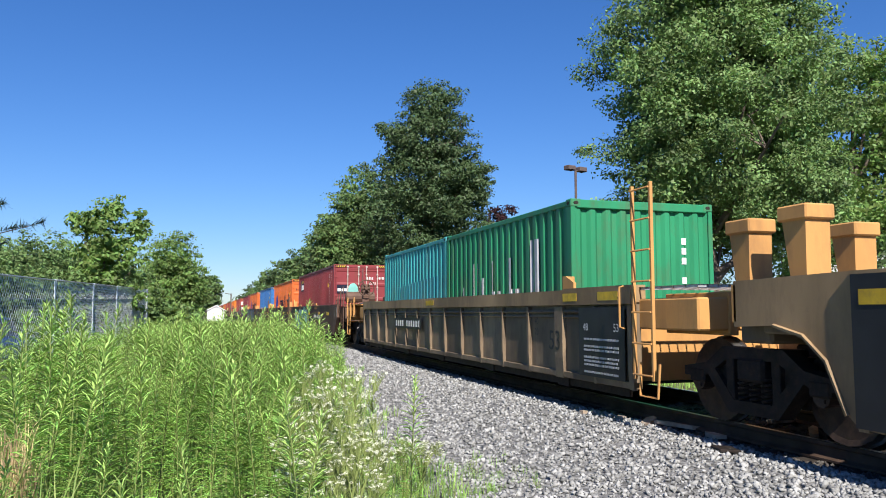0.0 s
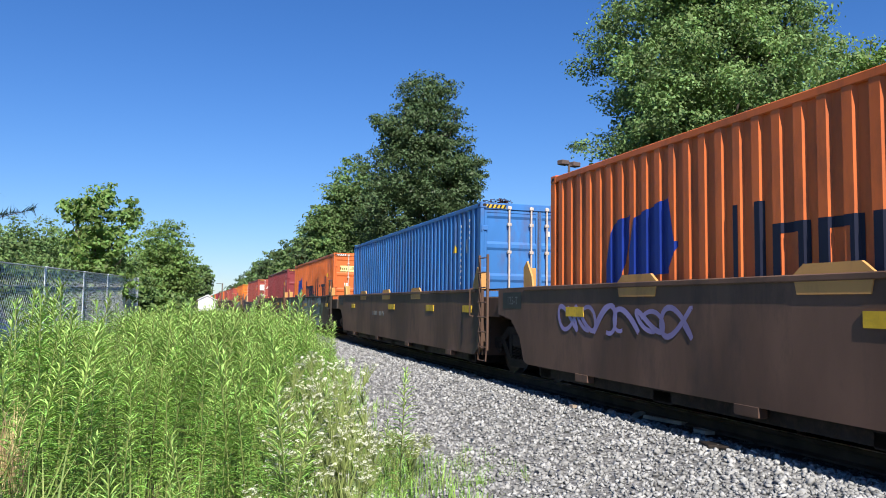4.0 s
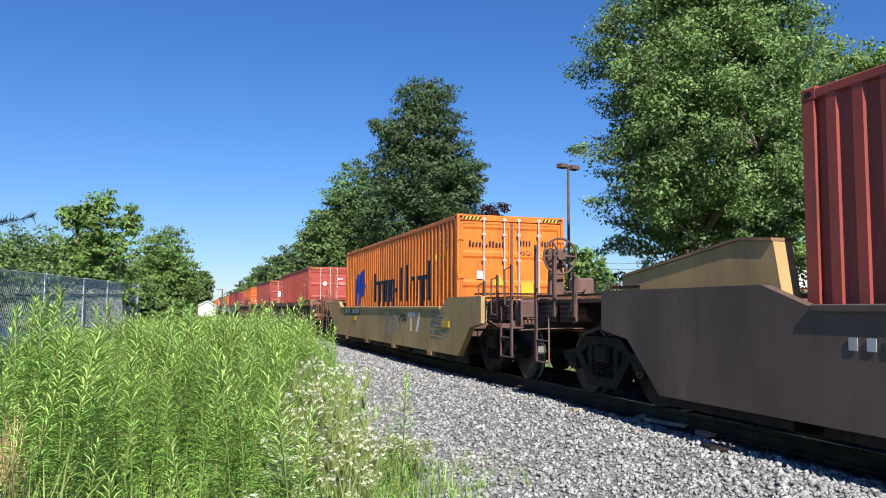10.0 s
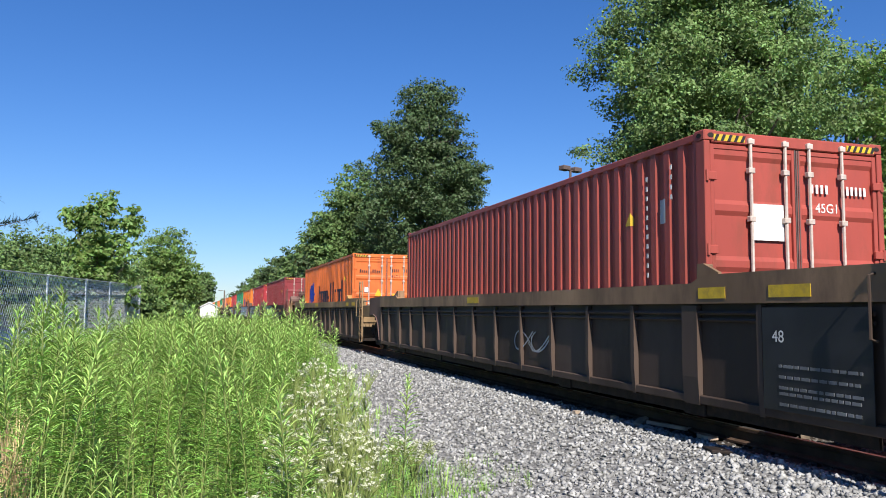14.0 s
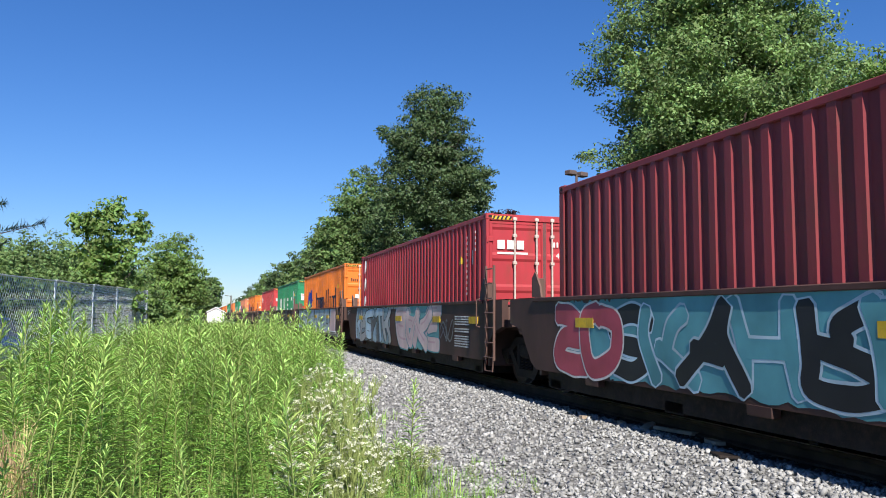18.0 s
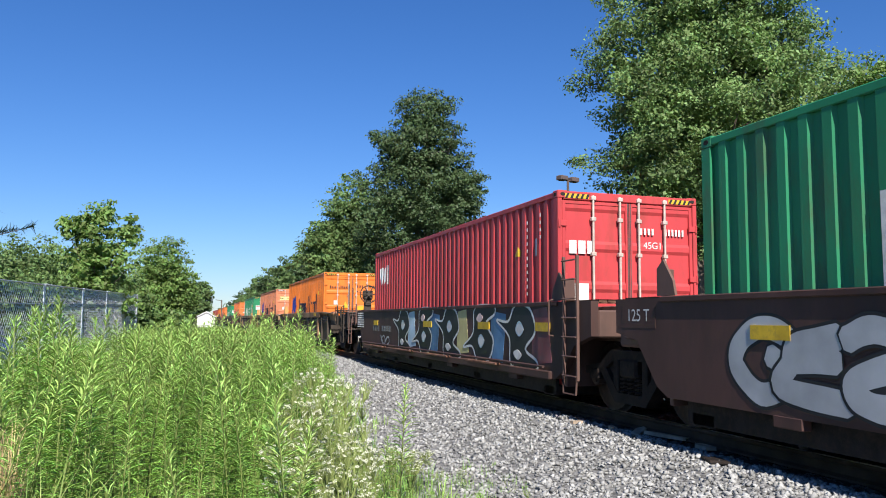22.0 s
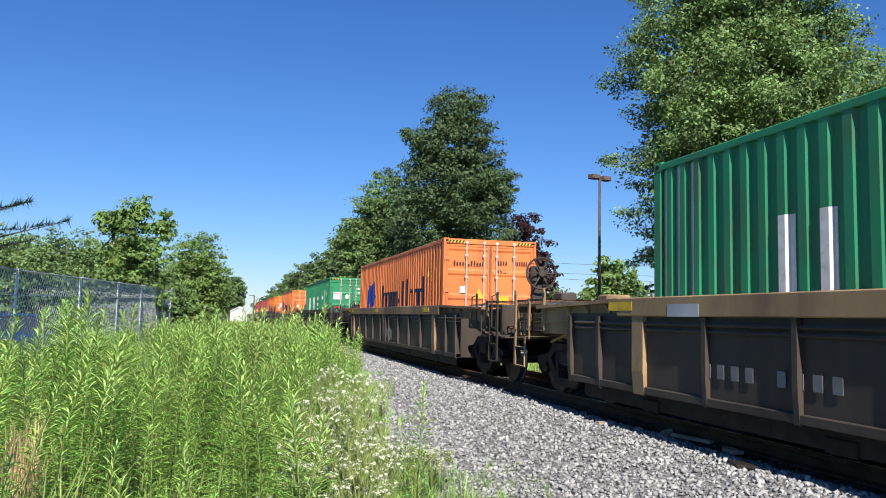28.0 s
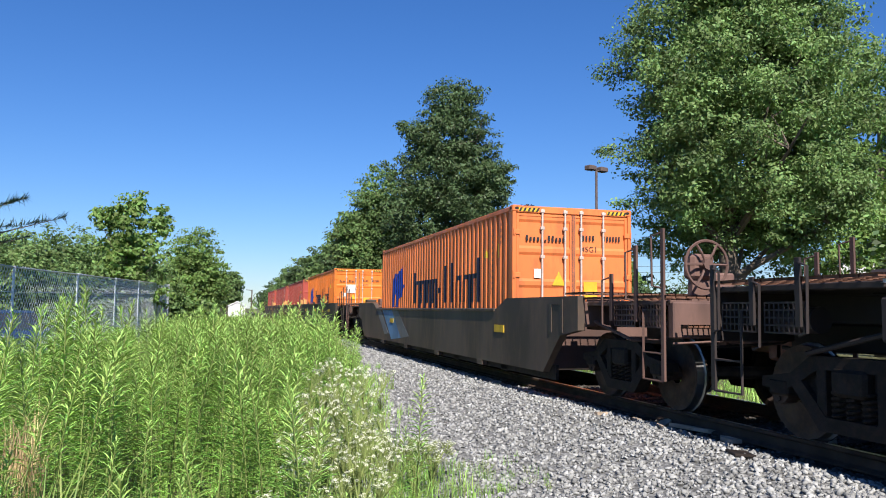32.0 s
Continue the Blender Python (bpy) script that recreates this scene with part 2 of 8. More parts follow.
RUBBER = mat("tyre_rubber", (0.02, 0.02, 0.02), 0.85, 0, 0.2, 6, 40, 0.2)


# ---- mesh tools ----
class Shape:
    """Gathers boxes, tubes and sheets into one mesh."""

    def __init__(self):
        self.v, self.f = [], []

    def add(self, verts, faces):
        k = len(self.v)
        self.v += [tuple(p) for p in verts]
        self.f += [tuple(i + k for i in q) for q in faces]
        return self

    def box(self, x0, x1, y0, y1, z0, z1, c=0.0, m=None):
        if x0 > x1:
            x0, x1 = x1, x0
        if y0 > y1:
            y0, y1 = y1, y0
        if z0 > z1:
            z0, z1 = z1, z0
        if not c:
            vs = [(x, y, z) for x in (x0, x1) for y in (y0, y1) for z in (z0, z1)]
            fs = [(0, 1, 3, 2), (4, 6, 7, 5), (0, 4, 5, 1), (2, 3, 7, 6), (0, 2, 6, 4), (1, 5, 7, 3)]
        else:
            c = min(c, (x1 - x0) * 0.4, (y1 - y0) * 0.4, (z1 - z0) * 0.4)
            vs, ids = [], {}
            for i, x in enumerate((x0, x1)):
                for j, y in enumerate((y0, y1)):
                    for k, z in enumerate((z0, z1)):
                        sx, sy, sz = c * (1 - 2 * i), c * (1 - 2 * j), c * (1 - 2 * k)
                        for a, p in enumerate(((x, y + sy, z + sz), (x + sx, y, z + sz), (x + sx, y + sy, z))):
                            ids[i, j, k, a] = len(vs)
                            vs.append(p)
            g = lambda *q: ids[q]
            fs = []
            for i in (0, 1):
                fs.append([g(i, 0, 0, 0), g(i, 0, 1, 0), g(i, 1, 1, 0), g(i, 1, 0, 0)])
                fs.append([g(0, i, 0, 1), g(1, i, 0, 1), g(1, i, 1, 1), g(0, i, 1, 1)])
                fs.append([g(0, 0, i, 2), g(0, 1, i, 2), g(1, 1, i, 2), g(1, 0, i, 2)])
                for j in (0, 1):
                    fs.append([g(i, j, 0, 0), g(i, j, 1, 0), g(i, j, 1, 1), g(i, j, 0, 1)])
                    fs.append([g(i, 0, j, 0), g(i, 1, j, 0), g(i, 1, j, 2), g(i, 0, j, 2)])
                    fs.append([g(0, i, j, 1), g(1, i, j, 1), g(1, i, j, 2), g(0, i, j, 2)])
                    for k in (0, 1):
                        fs.append([g(i, j, k, 0), g(i, j, k, 1), g(i, j, k, 2)])
        if m is not None:
            vs = [m @ Vector(p) for p in vs]
        return self.add(vs, fs)

    def tube(self, path, r, n=6, cap=True):
        pts = [Vector(p) for p in path]
        rs = r if isinstance(r, (list, tuple)) else [r] * len(pts)
        vs, fs = [], []
        side = None
        for i, p in enumerate(pts):
            d = (pts[min(i + 1, len(pts) - 1)] - pts[max(i - 1, 0)]).normalized()
            if side is None:
                side = d.orthogonal().normalized()
            side = (side - d * side.dot(d)).normalized()
            up = d.cross(side)
            for k in range(n):
                a = 2 * math.pi * k / n
                vs.append(p + (side * math.cos(a) + up * math.sin(a)) * rs[i])
        for i in range(len(pts) - 1):
            for k in range(n):
                a, b = i * n + k, i * n + (k + 1) % n
                fs.append((a, b, b + n, a + n))
        if cap:
            fs.append(tuple(range(n - 1, -1, -1)))
            fs.append(tuple(range((len(pts) - 1) * n, len(pts) * n)))
        return self.add(vs, fs)

    def prism(self, outline, axis, a, b):
        """A flat outline swept from a to b along an axis ('x': outline in y, z; 'y': in x, z; 'z': in x, y)."""
        put = {"x": lambda p, q: (q, p[0], p[1]), "y": lambda p, q: (p[0], q, p[1]), "z": lambda p, q: (p[0], p[1], q)}[axis]
        n = len(outline)
        vs = [put(p, a) for p in outline] + [put(p, b) for p in outline]
        fs = [(i, (i + 1) % n, n + (i + 1) % n, n + i) for i in range(n)]
        fs += [tuple(range(n - 1, -1, -1)), tuple(range(n, 2 * n))]
        return self.add(vs, fs)

    def weld(self):
        """Joins corners that share a place."""
        seen, ids = {}, []
        vs = []
        for p in self.v:
            k = tuple(round(c * 2000) for c in p)
            if k not in seen:
                seen[k] = len(vs)
                vs.append(p)
            ids.append(seen[k])
        self.v, self.f = vs, [tuple(ids[i] for i in q) for q in self.f]
        self.f = [q for q in self.f if len(set(q)) == len(q)]
        return self

    def mesh(self, name="mesh", smooth=False):
        me = bpy.data.meshes.new(name)
        me.from_pydata(self.v, [], self.f)
        bm = bmesh.new()
        bm.from_mesh(me)
        bmesh.ops.recalc_face_normals(bm, faces=bm.faces)
        bm.to_mesh(me)
        bm.free()
        if smooth:
            me.polygons.foreach_set("use_smooth", [True] * len(me.polygons))
        return me


CACHE = {}


def cached(key, make):
    if key not in CACHE:
        CACHE[key] = make().mesh(str(key[0]))
    return CACHE[key]


def part(name, shape, material, parent=None, label="", at=None):
    """Links a shape (or a shared mesh) as one mesh object under a thing or a part."""
    me = shape.mesh(name) if isinstance(shape, Shape) else shape
    if not me.materials:
        me.materials.append(material)
    ob = new(name, me)
    if ob.material_slots[0].material is not material:
        ob.material_slots[0].link = "OBJECT"
        ob.material_slots[0].material = material
    if name in ("code_marking", "stencil_marking", "brand_strip", "stripe"):
        tagged(ob, "", "", "", "stuff")
    if parent is not None:
        ob.parent = parent
    if at is not None:
        ob.matrix_basis = at
    return tagged(ob, label)


def thing(name, label, category, group="", at=None):
    ob = new(name)
    ob.empty_display_size = 0.3
    if at is not None:
        ob.matrix_basis = at
    return tagged(ob, label, category, group)


TEXTS = {}


def text_mesh(body):
    cu = bpy.data.curves.new("lettering", "FONT")
    cu.body, cu.size, cu.align_x, cu.align_y = body, 1.0, "CENTER", "CENTER"
    ob = new("lettering", cu)
    me = bpy.data.meshes.new_from_object(ob.evaluated_get(bpy.context.evaluated_depsgraph_get()))
    bpy.data.objects.remove(ob)
    return me


for word in ("45G1", "125 T", "125-T", "53", "48", "CAUTION", "MAX GROSS", "TARE", "LD LMT", "52,900 LBS MAX GROSS WT FOR 20 FT", "125", "40", "20"):
    TEXTS[word] = text_mesh(word)


def side_text(word, y, z, x, size, material, parent):
    """Lettering on a face that looks west."""
    ob = part("lettering", TEXTS[word], material, parent)
    ob.matrix_basis = Matrix.LocRotScale((x, y, z), Matrix(((0, 0, -1), (-1, 0, 0), (0, 1, 0))).to_quaternion(), (size, size, size))
    return ob


def end_text(word, x, z, y, size, material, parent):
    """Lettering on a face that looks south."""
    ob = part("lettering", TEXTS[word], material, parent)
    ob.matrix_basis = Matrix.LocRotScale((x, y, z), Matrix(((1, 0, 0), (0, 0, -1), (0, 1, 0))).to_quaternion(), (size, size, size))
    return ob


# ---- containers ----
W2 = 1.219


def corrugated(L, H, x, flip=1):
    """Trapezoid-ribbed steel wall along y, outer flats at x."""
    s = Shape()
    pitch, y0, y1 = 0.278, 0.11, L - 0.11
    n = int((y1 - y0) / pitch)
    pitch = (y1 - y0) / n
    prof = []
    for i in range(n):
        a = y0 + i * pitch
        for k, dd in ((0.0, 0), (0.38, 0), (0.5, 1), (0.88, 1)):
            prof.append((a + k * pitch, x + flip * 0.036 * dd))
    prof.append((y1, x))
    vs = [(px, py, z) for py, px in prof for z in (0.14, H - 0.09)]
    fs = [(2 * i, 2 * i + 1, 2 * i + 3, 2 * i + 2) for i in range(len(prof) - 1)]
    return s.add(vs, fs)


def container_frame(L, H):
    s = Shape()
    for x in (-1, 1):
        for y in (0, 1):
            ya, yb = (0.0, 0.16) if y == 0 else (L - 0.16, L)
            xa = x * W2
            s.box(xa, xa - x * 0.075, ya + 0.004, yb - 0.004, 0.12, H - 0.12, 0.008)
        s.box(x * W2, x * (W2 - 0.06), 0.17, L - 0.17, H - 0.105, H - 0.02, 0.01)
        s.box(x * W2, x * (W2 - 0.05), 0.17, L - 0.17, 0.0, 0.16, 0.01)
    for ya, yb in ((0.004, 0.1), (L - 0.1, L - 0.004)):
        s.box(-W2 + 0.1, W2 - 0.1, ya, yb, H - 0.14, H - 0.01, 0.012)
        s.box(-W2 + 0.1, W2 - 0.1, ya, yb, 0.0, 0.14, 0.012)
    for i in range(int(L / 0.6)):
        s.box(-W2 + 0.06, W2 - 0.06, 0.3 + i * 0.6, 0.36 + i * 0.6, 0.02, 0.14)
    return s


def roof_shape(L, H):
    s = Shape()
    n = int(L / 0.42)
    st = (L - 0.2) / n
    prof = []
    for i in range(n):
        a = 0.1 + i * st
        prof += [(a, H - 0.03), (a + st * 0.35, H - 0.03), (a + st * 0.5, H - 0.008), (a + st * 0.85, H - 0.008)]
    prof.append((L - 0.1, H - 0.03))
    vs = [(x, y, z) for y, z in prof for x in (-W2 + 0.05, W2 - 0.05)]
    return s.add(vs, [(2 * i, 2 * i + 1, 2 * i + 3, 2 * i + 2) for i in range(len(prof) - 1)])


def door_shape(x0, x1, H):
    """One steel door leaf with pressed horizontal swages."""
    s = Shape()
    za, zb = 0.15, H - 0.15
    prof = [(0.03, za), (0.03, za + 0.08)]
    k = 4
    for i in range(k):
        a = za + 0.12 + (zb - za - 0.16) * i / k
        h = (zb - za - 0.16) / k
        prof += [(0.03, a), (0.055, a + 0.05), (0.055, a + h - 0.12), (0.03, a + h - 0.07)]
    prof += [(0.03, zb)]
    vs = [(x, y, z) for y, z in prof for x in (x0 + 0.05, x1 - 0.05)]
    s.add(vs, [(2 * i, 2 * i + 2, 2 * i + 3, 2 * i + 1) for i in range(len(prof) - 1)])
    for xa in (x0, x1 - 0.055):
        s.box(xa, xa + 0.055, 0.018, 0.07, za, zb, 0.006)
    s.box(x0 + 0.05, x1 - 0.05, 0.02, 0.07, zb - 0.05, zb, 0.005)
    s.box(x0 + 0.05, x1 - 0.05, 0.02, 0.07, za, za + 0.05, 0.005)
    return s


def end_wall_shape(H):
    """The closed end: vertical ribs."""
    s = Shape()
    n = 9
    st = (2 * W2 - 0.16) / n
    prof = []
    for i in range(n):
        a = -W2 + 0.08 + i * st
        prof += [(a, 0.03), (a + 0.3 * st, 0.03), (a + 0.5 * st, 0.075), (a + 0.8 * st, 0.075)]
    prof.append((W2 - 0.08, 0.03))
    vs = [(x, y, z) for x, y in prof for z in (0.13, H - 0.13)]
    return s.add(vs, [(2 * i, 2 * i + 2, 2 * i + 3, 2 * i + 1) for i in range(len(prof) - 1)])


def casting_shape():
    s = Shape()
    s.box(-0.085, 0.085, -0.09, 0.09, -0.06, 0.06, 0.012)
    return s


def socket_shape(side):
    s = Shape()
    out = [(0.042 * math.cos(a), 0.026 * math.sin(a)) for a in (i * math.pi / 5 for i in range(10))]
    if side:
        return s.prism([(p[0], p[1]) for p in out], "x", -0.089, -0.082)
    s.prism([(p[0], p[1]) for p in out], "y", -0.094, -0.085)
    return s


def rod_shape(H):
    s = Shape()
    s.tube([(0, -0.005, 0.06), (0, -0.005, H - 0.06)], 0.019, 6)
    for z in (0.1, 0.62, 1.15, H - 0.95, H - 0.42, H - 0.1):
        s.box(-0.04, 0.04, -0.03, 0.03, z - 0.03, z + 0.03, 0.006)
    return s


def handle_shape():
    s = Shape()
    s.tube([(0, -0.03, 0), (0.1, -0.045, 0.0), (0.42, -0.04, -0.02)], 0.012, 5)
    s.box(0.36, 0.44, -0.05, 0.02, -0.06, 0.04, 0.006)
    return s


def hinge_shape():
    s = Shape()
    s.box(-0.03, 0.1, -0.008, 0.03, -0.045, 0.045, 0.006)
    s.tube([(-0.025, -0.006, -0.06), (-0.025, -0.006, 0.06)], 0.016, 6)
    return s


def plate(x0, x1, z0, z1, y, d=0.004):
    s = Shape()
    return s.box(x0, x1, y - d, y, z0, z1)


def side_plate(y0, y1, z0, z1, x=-W2, d=0.004):
    s = Shape()
    return s.box(x - d, x, y0, y1, z0, z1)


def hugging(outlines, dx=0.005, L=12.192):
    """Paint on the ribbed near wall: flat outlines in (y, z), cut at the ribs' folds and laid on them."""
    n = int((L - 0.22) / 0.278)
    pitch = (L - 0.22) / n
    def face(y):
        u = ((y - 0.11) / pitch) % 1.0
        if u < 0.38:
            k = 0
        elif u < 0.5:
            k = (u - 0.38) / 0.12
        elif u < 0.88:
            k = 1
        else:
            k = (1.0 - u) / 0.12
        return -W2 + 0.006 + 0.036 * k - dx
    s = Shape()
    for poly in outlines:
        ys = [p[0] for p in poly]
        lo, hi = min(ys), max(ys)
        cuts = [lo, hi]
        i = 0
        while i < n:
            for k in (0, 0.38, 0.5, 0.88):
                c = 0.11 + (i + k) * pitch
                if lo < c < hi:
                    cuts.append(c)
            i += 1
        cuts = sorted(set(cuts))
        def span(y):
            zs = []
            for (a, za), (b, zb) in zip(poly, poly[1:] + poly[:1]):
                if min(a, b) <= y <= max(a, b) and abs(a - b) > 1e-9:
                    zs.append(za + (zb - za) * (y - a) / (b - a))
            return (min(zs), max(zs)) if len(zs) > 1 else None
        for a, b in zip(cuts, cuts[1:]):
            e = min(1e-4, (b - a) * 0.2)
            p, q = span(a + e), span(b - e)
            if p and q:
                fa, fb = face(a + e), face(b - e)
                s.add([(fa, a, p[0]), (fa, a, p[1]), (fb, b, q[1]), (fb, b, q[0])], [(0, 1, 2, 3)])
    return s.weld()


def bars(y0, z0, word, pitch, cap, low):
    """A brand word as plain blocks: one block a letter, tall or short as the letter is. Runs toward smaller y."""
    out = []
    for i, ch in enumerate(word):
        a = y0 - i * pitch
        w = pitch * 0.8
        if ch == "-":
            out.append([(a - 0.03, z0 + low * 0.4), (a - 0.03, z0 + low * 0.6), (a - w * 0.6, z0 + low * 0.6), (a - w * 0.6, z0 + low * 0.4)])
        elif ch == "T":       # two tall uprights
            out.append([(a, z0), (a, z0 + cap), (a - 0.24 * w, z0 + cap), (a - 0.24 * w, z0)])
            out.append([(a - 0.76 * w, z0), (a - 0.76 * w, z0 + cap), (a - w, z0 + cap), (a - w, z0)])
        elif ch == "I":
            out.append([(a, z0), (a, z0 + cap), (a - 0.28 * w, z0 + cap), (a - 0.28 * w, z0)])
        elif ch == "L":
            out.append([(a, z0), (a, z0 + cap), (a - 0.28 * w, z0 + cap), (a - 0.28 * w, z0)])
        elif ch in "qdo":       # an arch of three bars, with a stem up or down
            t = 0.26 * w
            out.append([(a, z0), (a, z0 + low), (a - t, z0 + low), (a - t, z0)])
            out.append([(a - w + t, z0 - (0.2 if ch == "q" else 0)), (a - w + t, z0 + (cap if ch == "d" else low)), (a - w, z0 + (cap if ch == "d" else low)), (a - w, z0 - (0.2 if ch == "q" else 0))])
            out.append([(a - t, z0 + low - t * 0.8), (a - t, z0 + low), (a - w + t, z0 + low), (a - w + t, z0 + low - t * 0.8)])
    return out


def emblem(y0, z0):
    """Two slanted blue blocks with a bite between them."""
    return [[(y0, z0), (y0 - 0.28, z0 + 1.0), (y0 - 0.72, z0 + 1.05), (y0 - 0.42, z0)],
            [(y0 - 0.52, z0), (y0 - 0.80, z0 + 1.02), (y0 - 1.62, z0 + 1.2), (y0 - 1.5, z0 + 0.95), (y0 - 1.2, z0 + 0.62), (y0 - 1.7, z0 + 0.66), (y0 - 1.5, z0 + 0.3), (y0 - 1.08, z0 + 0.28), (y0 - 1.02, z0)]]


def column(y, z, n, h, w, gap, x=-W2 - 0.004):
    """A column of small code marks too fine to read."""
    s = Shape()
    for i in range(n):
        zz = z - i * (h + gap)
        s.box(x - 0.002, x + 0.001, y - w / 2, y + w / 2, zz - h, zz)
    return s


def line_of(x, z, n, w, h, gap, y=-0.002, jitter=None):
    s = Shape()
    for i in range(n):
        s.box(x + i * (w + gap), x + i * (w + gap) + w, y - 0.003, y, z, z + h * (jitter[i] if jitter else 1))
    return s


def blocks_of(outlines, material, root, dx=0.005, L=12.192, label=""):
    """Each brand block as a part of its own."""
    for o in outlines:
        part("brand_block", hugging([o], dx, L), material, root, label)


def container(label, paint_mat, L=12.192, H=2.896, doors=True, marks=WHITE, brand="", end_marks=(), group="shipping containers on the train"):
    root = thing("shipping_container", label, "container", group)
    part("frame", cached(("frame", L, H), lambda: container_frame(L, H)), paint_mat, root)
    part("side_wall", cached(("wall_near", L, H), lambda: corrugated(L, H, -W2 + 0.006, 1)), paint_mat, root)
    part("side_wall", cached(("wall_far", L, H), lambda: corrugated(L, H, W2 - 0.006, -1)), paint_mat, root)
    part("roof_sheet", cached(("roof", L, H), lambda: roof_shape(L, H)), paint_mat, root)
    for i, x in enumerate((-1, 1)):
        for y in (0.092, L - 0.092):
            for z in (0.06, H - 0.06):
                c = part("corner_casting", cached(("casting",), casting_shape), paint_mat, root, at=pose(x * (W2 - 0.083), y, z))
                if y < 1 or x < 0:
                    part("socket", cached(("socket", 0), lambda: socket_shape(0)), DARKHOLE, c), part("socket", cached(("socket", 1), lambda: socket_shape(1)), DARKHOLE, c)
    back = part("end_wall", cached(("end", H), lambda: end_wall_shape(H)), paint_mat, root, at=pose(0, L, 0, 0, 0, 180))
    if not doors:
        part("end_wall", cached(("end", H), lambda: end_wall_shape(H)), paint_mat, root)
    else:
        for x0, x1, rods, hx in ((-W2 + 0.08, -0.006, (-0.63, -0.17), -W2 + 0.05), (0.006, W2 - 0.08, (0.16, 0.62), W2 - 0.05)):
            leaf = part("door", cached(("door", x0, H), lambda: door_shape(x0, x1, H)), paint_mat, root)
            for rx in rods:
                part("lock_rod", cached(("rod", H), lambda: rod_shape(H)), ROD, leaf, "pale worn lock rod", at=pose(rx, 0, 0))
                part("door_handle", cached(("handle",), handle_shape), paint_mat, leaf, at=pose(rx, 0, 1.05) @ Matrix.Diagonal((1 if rx < 0 else -1, 1, 1, 1)))
            for z in (0.35, 0.95, 1.6, H - 0.5):
                part("hinge", cached(("hinge",), hinge_shape), paint_mat, leaf, at=pose(hx, 0.0, z) @ Matrix.Diagonal((1 if hx < 0 else -1, 1, 1, 1)))
        g = Shape()
        g.box(-0.006, 0.006, 0.012, 0.05, 0.15, H - 0.15)
        g.box(-0.03, -0.018, 0.01, 0.02, 0.15, H - 0.15)
        g.box(0.018, 0.03, 0.01, 0.02, 0.15, H - 0.15)
        part("door_gasket", g, GASKET, root, "dark rubber door gasket")
    if H > 2.7:
        yel = YELLOW if brand not in ("hl2",) else WHITE
        for x in (-0.9, 0.9):
            p = part("height_mark", plate(x - 0.2, x + 0.2, H - 0.115, H - 0.045, 0.002), yel, root, "striped yellow and black warning strip")
            st = Shape()
            for i in range(5):
                a = x - 0.2 + i * 0.085
                st.add([(a, -0.004, H - 0.115), (a + 0.04, -0.004, H - 0.115), (a + 0.075, -0.004, H - 0.045), (a + 0.035, -0.004, H - 0.045)], [(0, 1, 2, 3)])
            part("stripe", st, INK, p)
    # code marks
    if doors:
        z = H - 0.62
        part("code_marking", line_of(0.2, z, 4, 0.034, 0.1, 0.034, 0.028), marks, root)
        part("code_marking", line_of(0.64, z, 6, 0.032, 0.1, 0.03, 0.028), marks, root)
        end_text("45G1", 0.42 if brand != "hl" else 0.34, z - 0.17, 0.024, 0.15, marks, root)
        for k in range(3):
            part("code_marking", line_of(0.2, 1.12 - k * 0.14, 4, 0.06, 0.05, 0.02, 0.028), marks, root)
            part("code_marking", line_of(0.7, 1.12 - k * 0.14, 5, 0.055, 0.045, 0.02, 0.028), marks, root)
    if L > 10:
        part("code_marking", column(1.12, H - 0.35, 11, 0.055, 0.035, 0.06, -W2 - 0.001), marks if brand[:2] != "hl" else INK, root)
        part("code_marking", column(0.62, H - 0.28, 4, 0.055, 0.035, 0.06, -W2 - 0.001), marks if brand[:2] != "hl" else INK, root)
        part("sticker", hugging([[(1.62, 2.0), (1.42, 2.0), (1.52, 2.2)]], 0.006), YELLOW, root, "small yellow warning triangle")
        part("sticker", hugging([[(0.9, 1.96), (0.9, 2.24), (0.74, 2.24), (0.74, 1.96)]], 0.006), YELLOW if brand[:2] == "hl" else SILVER, root)
    if brand[:2] == "hl":
        part("emblem", hugging(emblem(10.65, 1.02)), ROYAL, root, "blue two-part emblem")
        blocks_of(bars(8.05, 1.12, "Tqqqq-", 0.575, 0.84, 0.6) + bars(8.05 - 6 * 0.575, 1.12, "L", 0.575, 0.88, 0.6)
                  + bars(8.05 - 7 * 0.575, 1.12, "I", 0.6, 0.92, 0.6) + bars(8.05 - 7.65 * 0.575, 1.12, "oqd", 0.6, 0.92, 0.6), NAVY, root)
        if brand == "hl2":
            part("label_field", plate(-0.95, -0.08, H - 0.72, H - 0.5, 0.028), mat("pale_yellow_label", (0.78, 0.66, 0.25), 0.5), root)
        part("brand_strip", line_of(-0.95, H - 0.66, 11, 0.04, 0.11, 0.034, 0.022, (1, 0.7, 0.7, 0.7, 0.7, 0.3, 1, 1, 0.7, 0.7, 1)), INK, root)
        part("sticker", plate(-0.78, -0.65, 1.55, 1.72, 0.028), WHITE, root)
        tri = Shape()
        tri.prism([(-0.42, 1.42), (-0.16, 1.42), (-0.29, 1.68)], "y", 0.018, 0.024)
        part("sticker", tri, YELLOW, root, "yellow warning triangle")
        part("sticker", plate(0.22, 0.5, 1.2, 1.5, 0.028), mat("amber_label", (0.75, 0.35, 0.03), 0.5), root)
    elif brand == "uasc":
        ys = {"U": 9.95, "A": 7.65, "S": 5.6, "C": 3.4}
        blocks = []
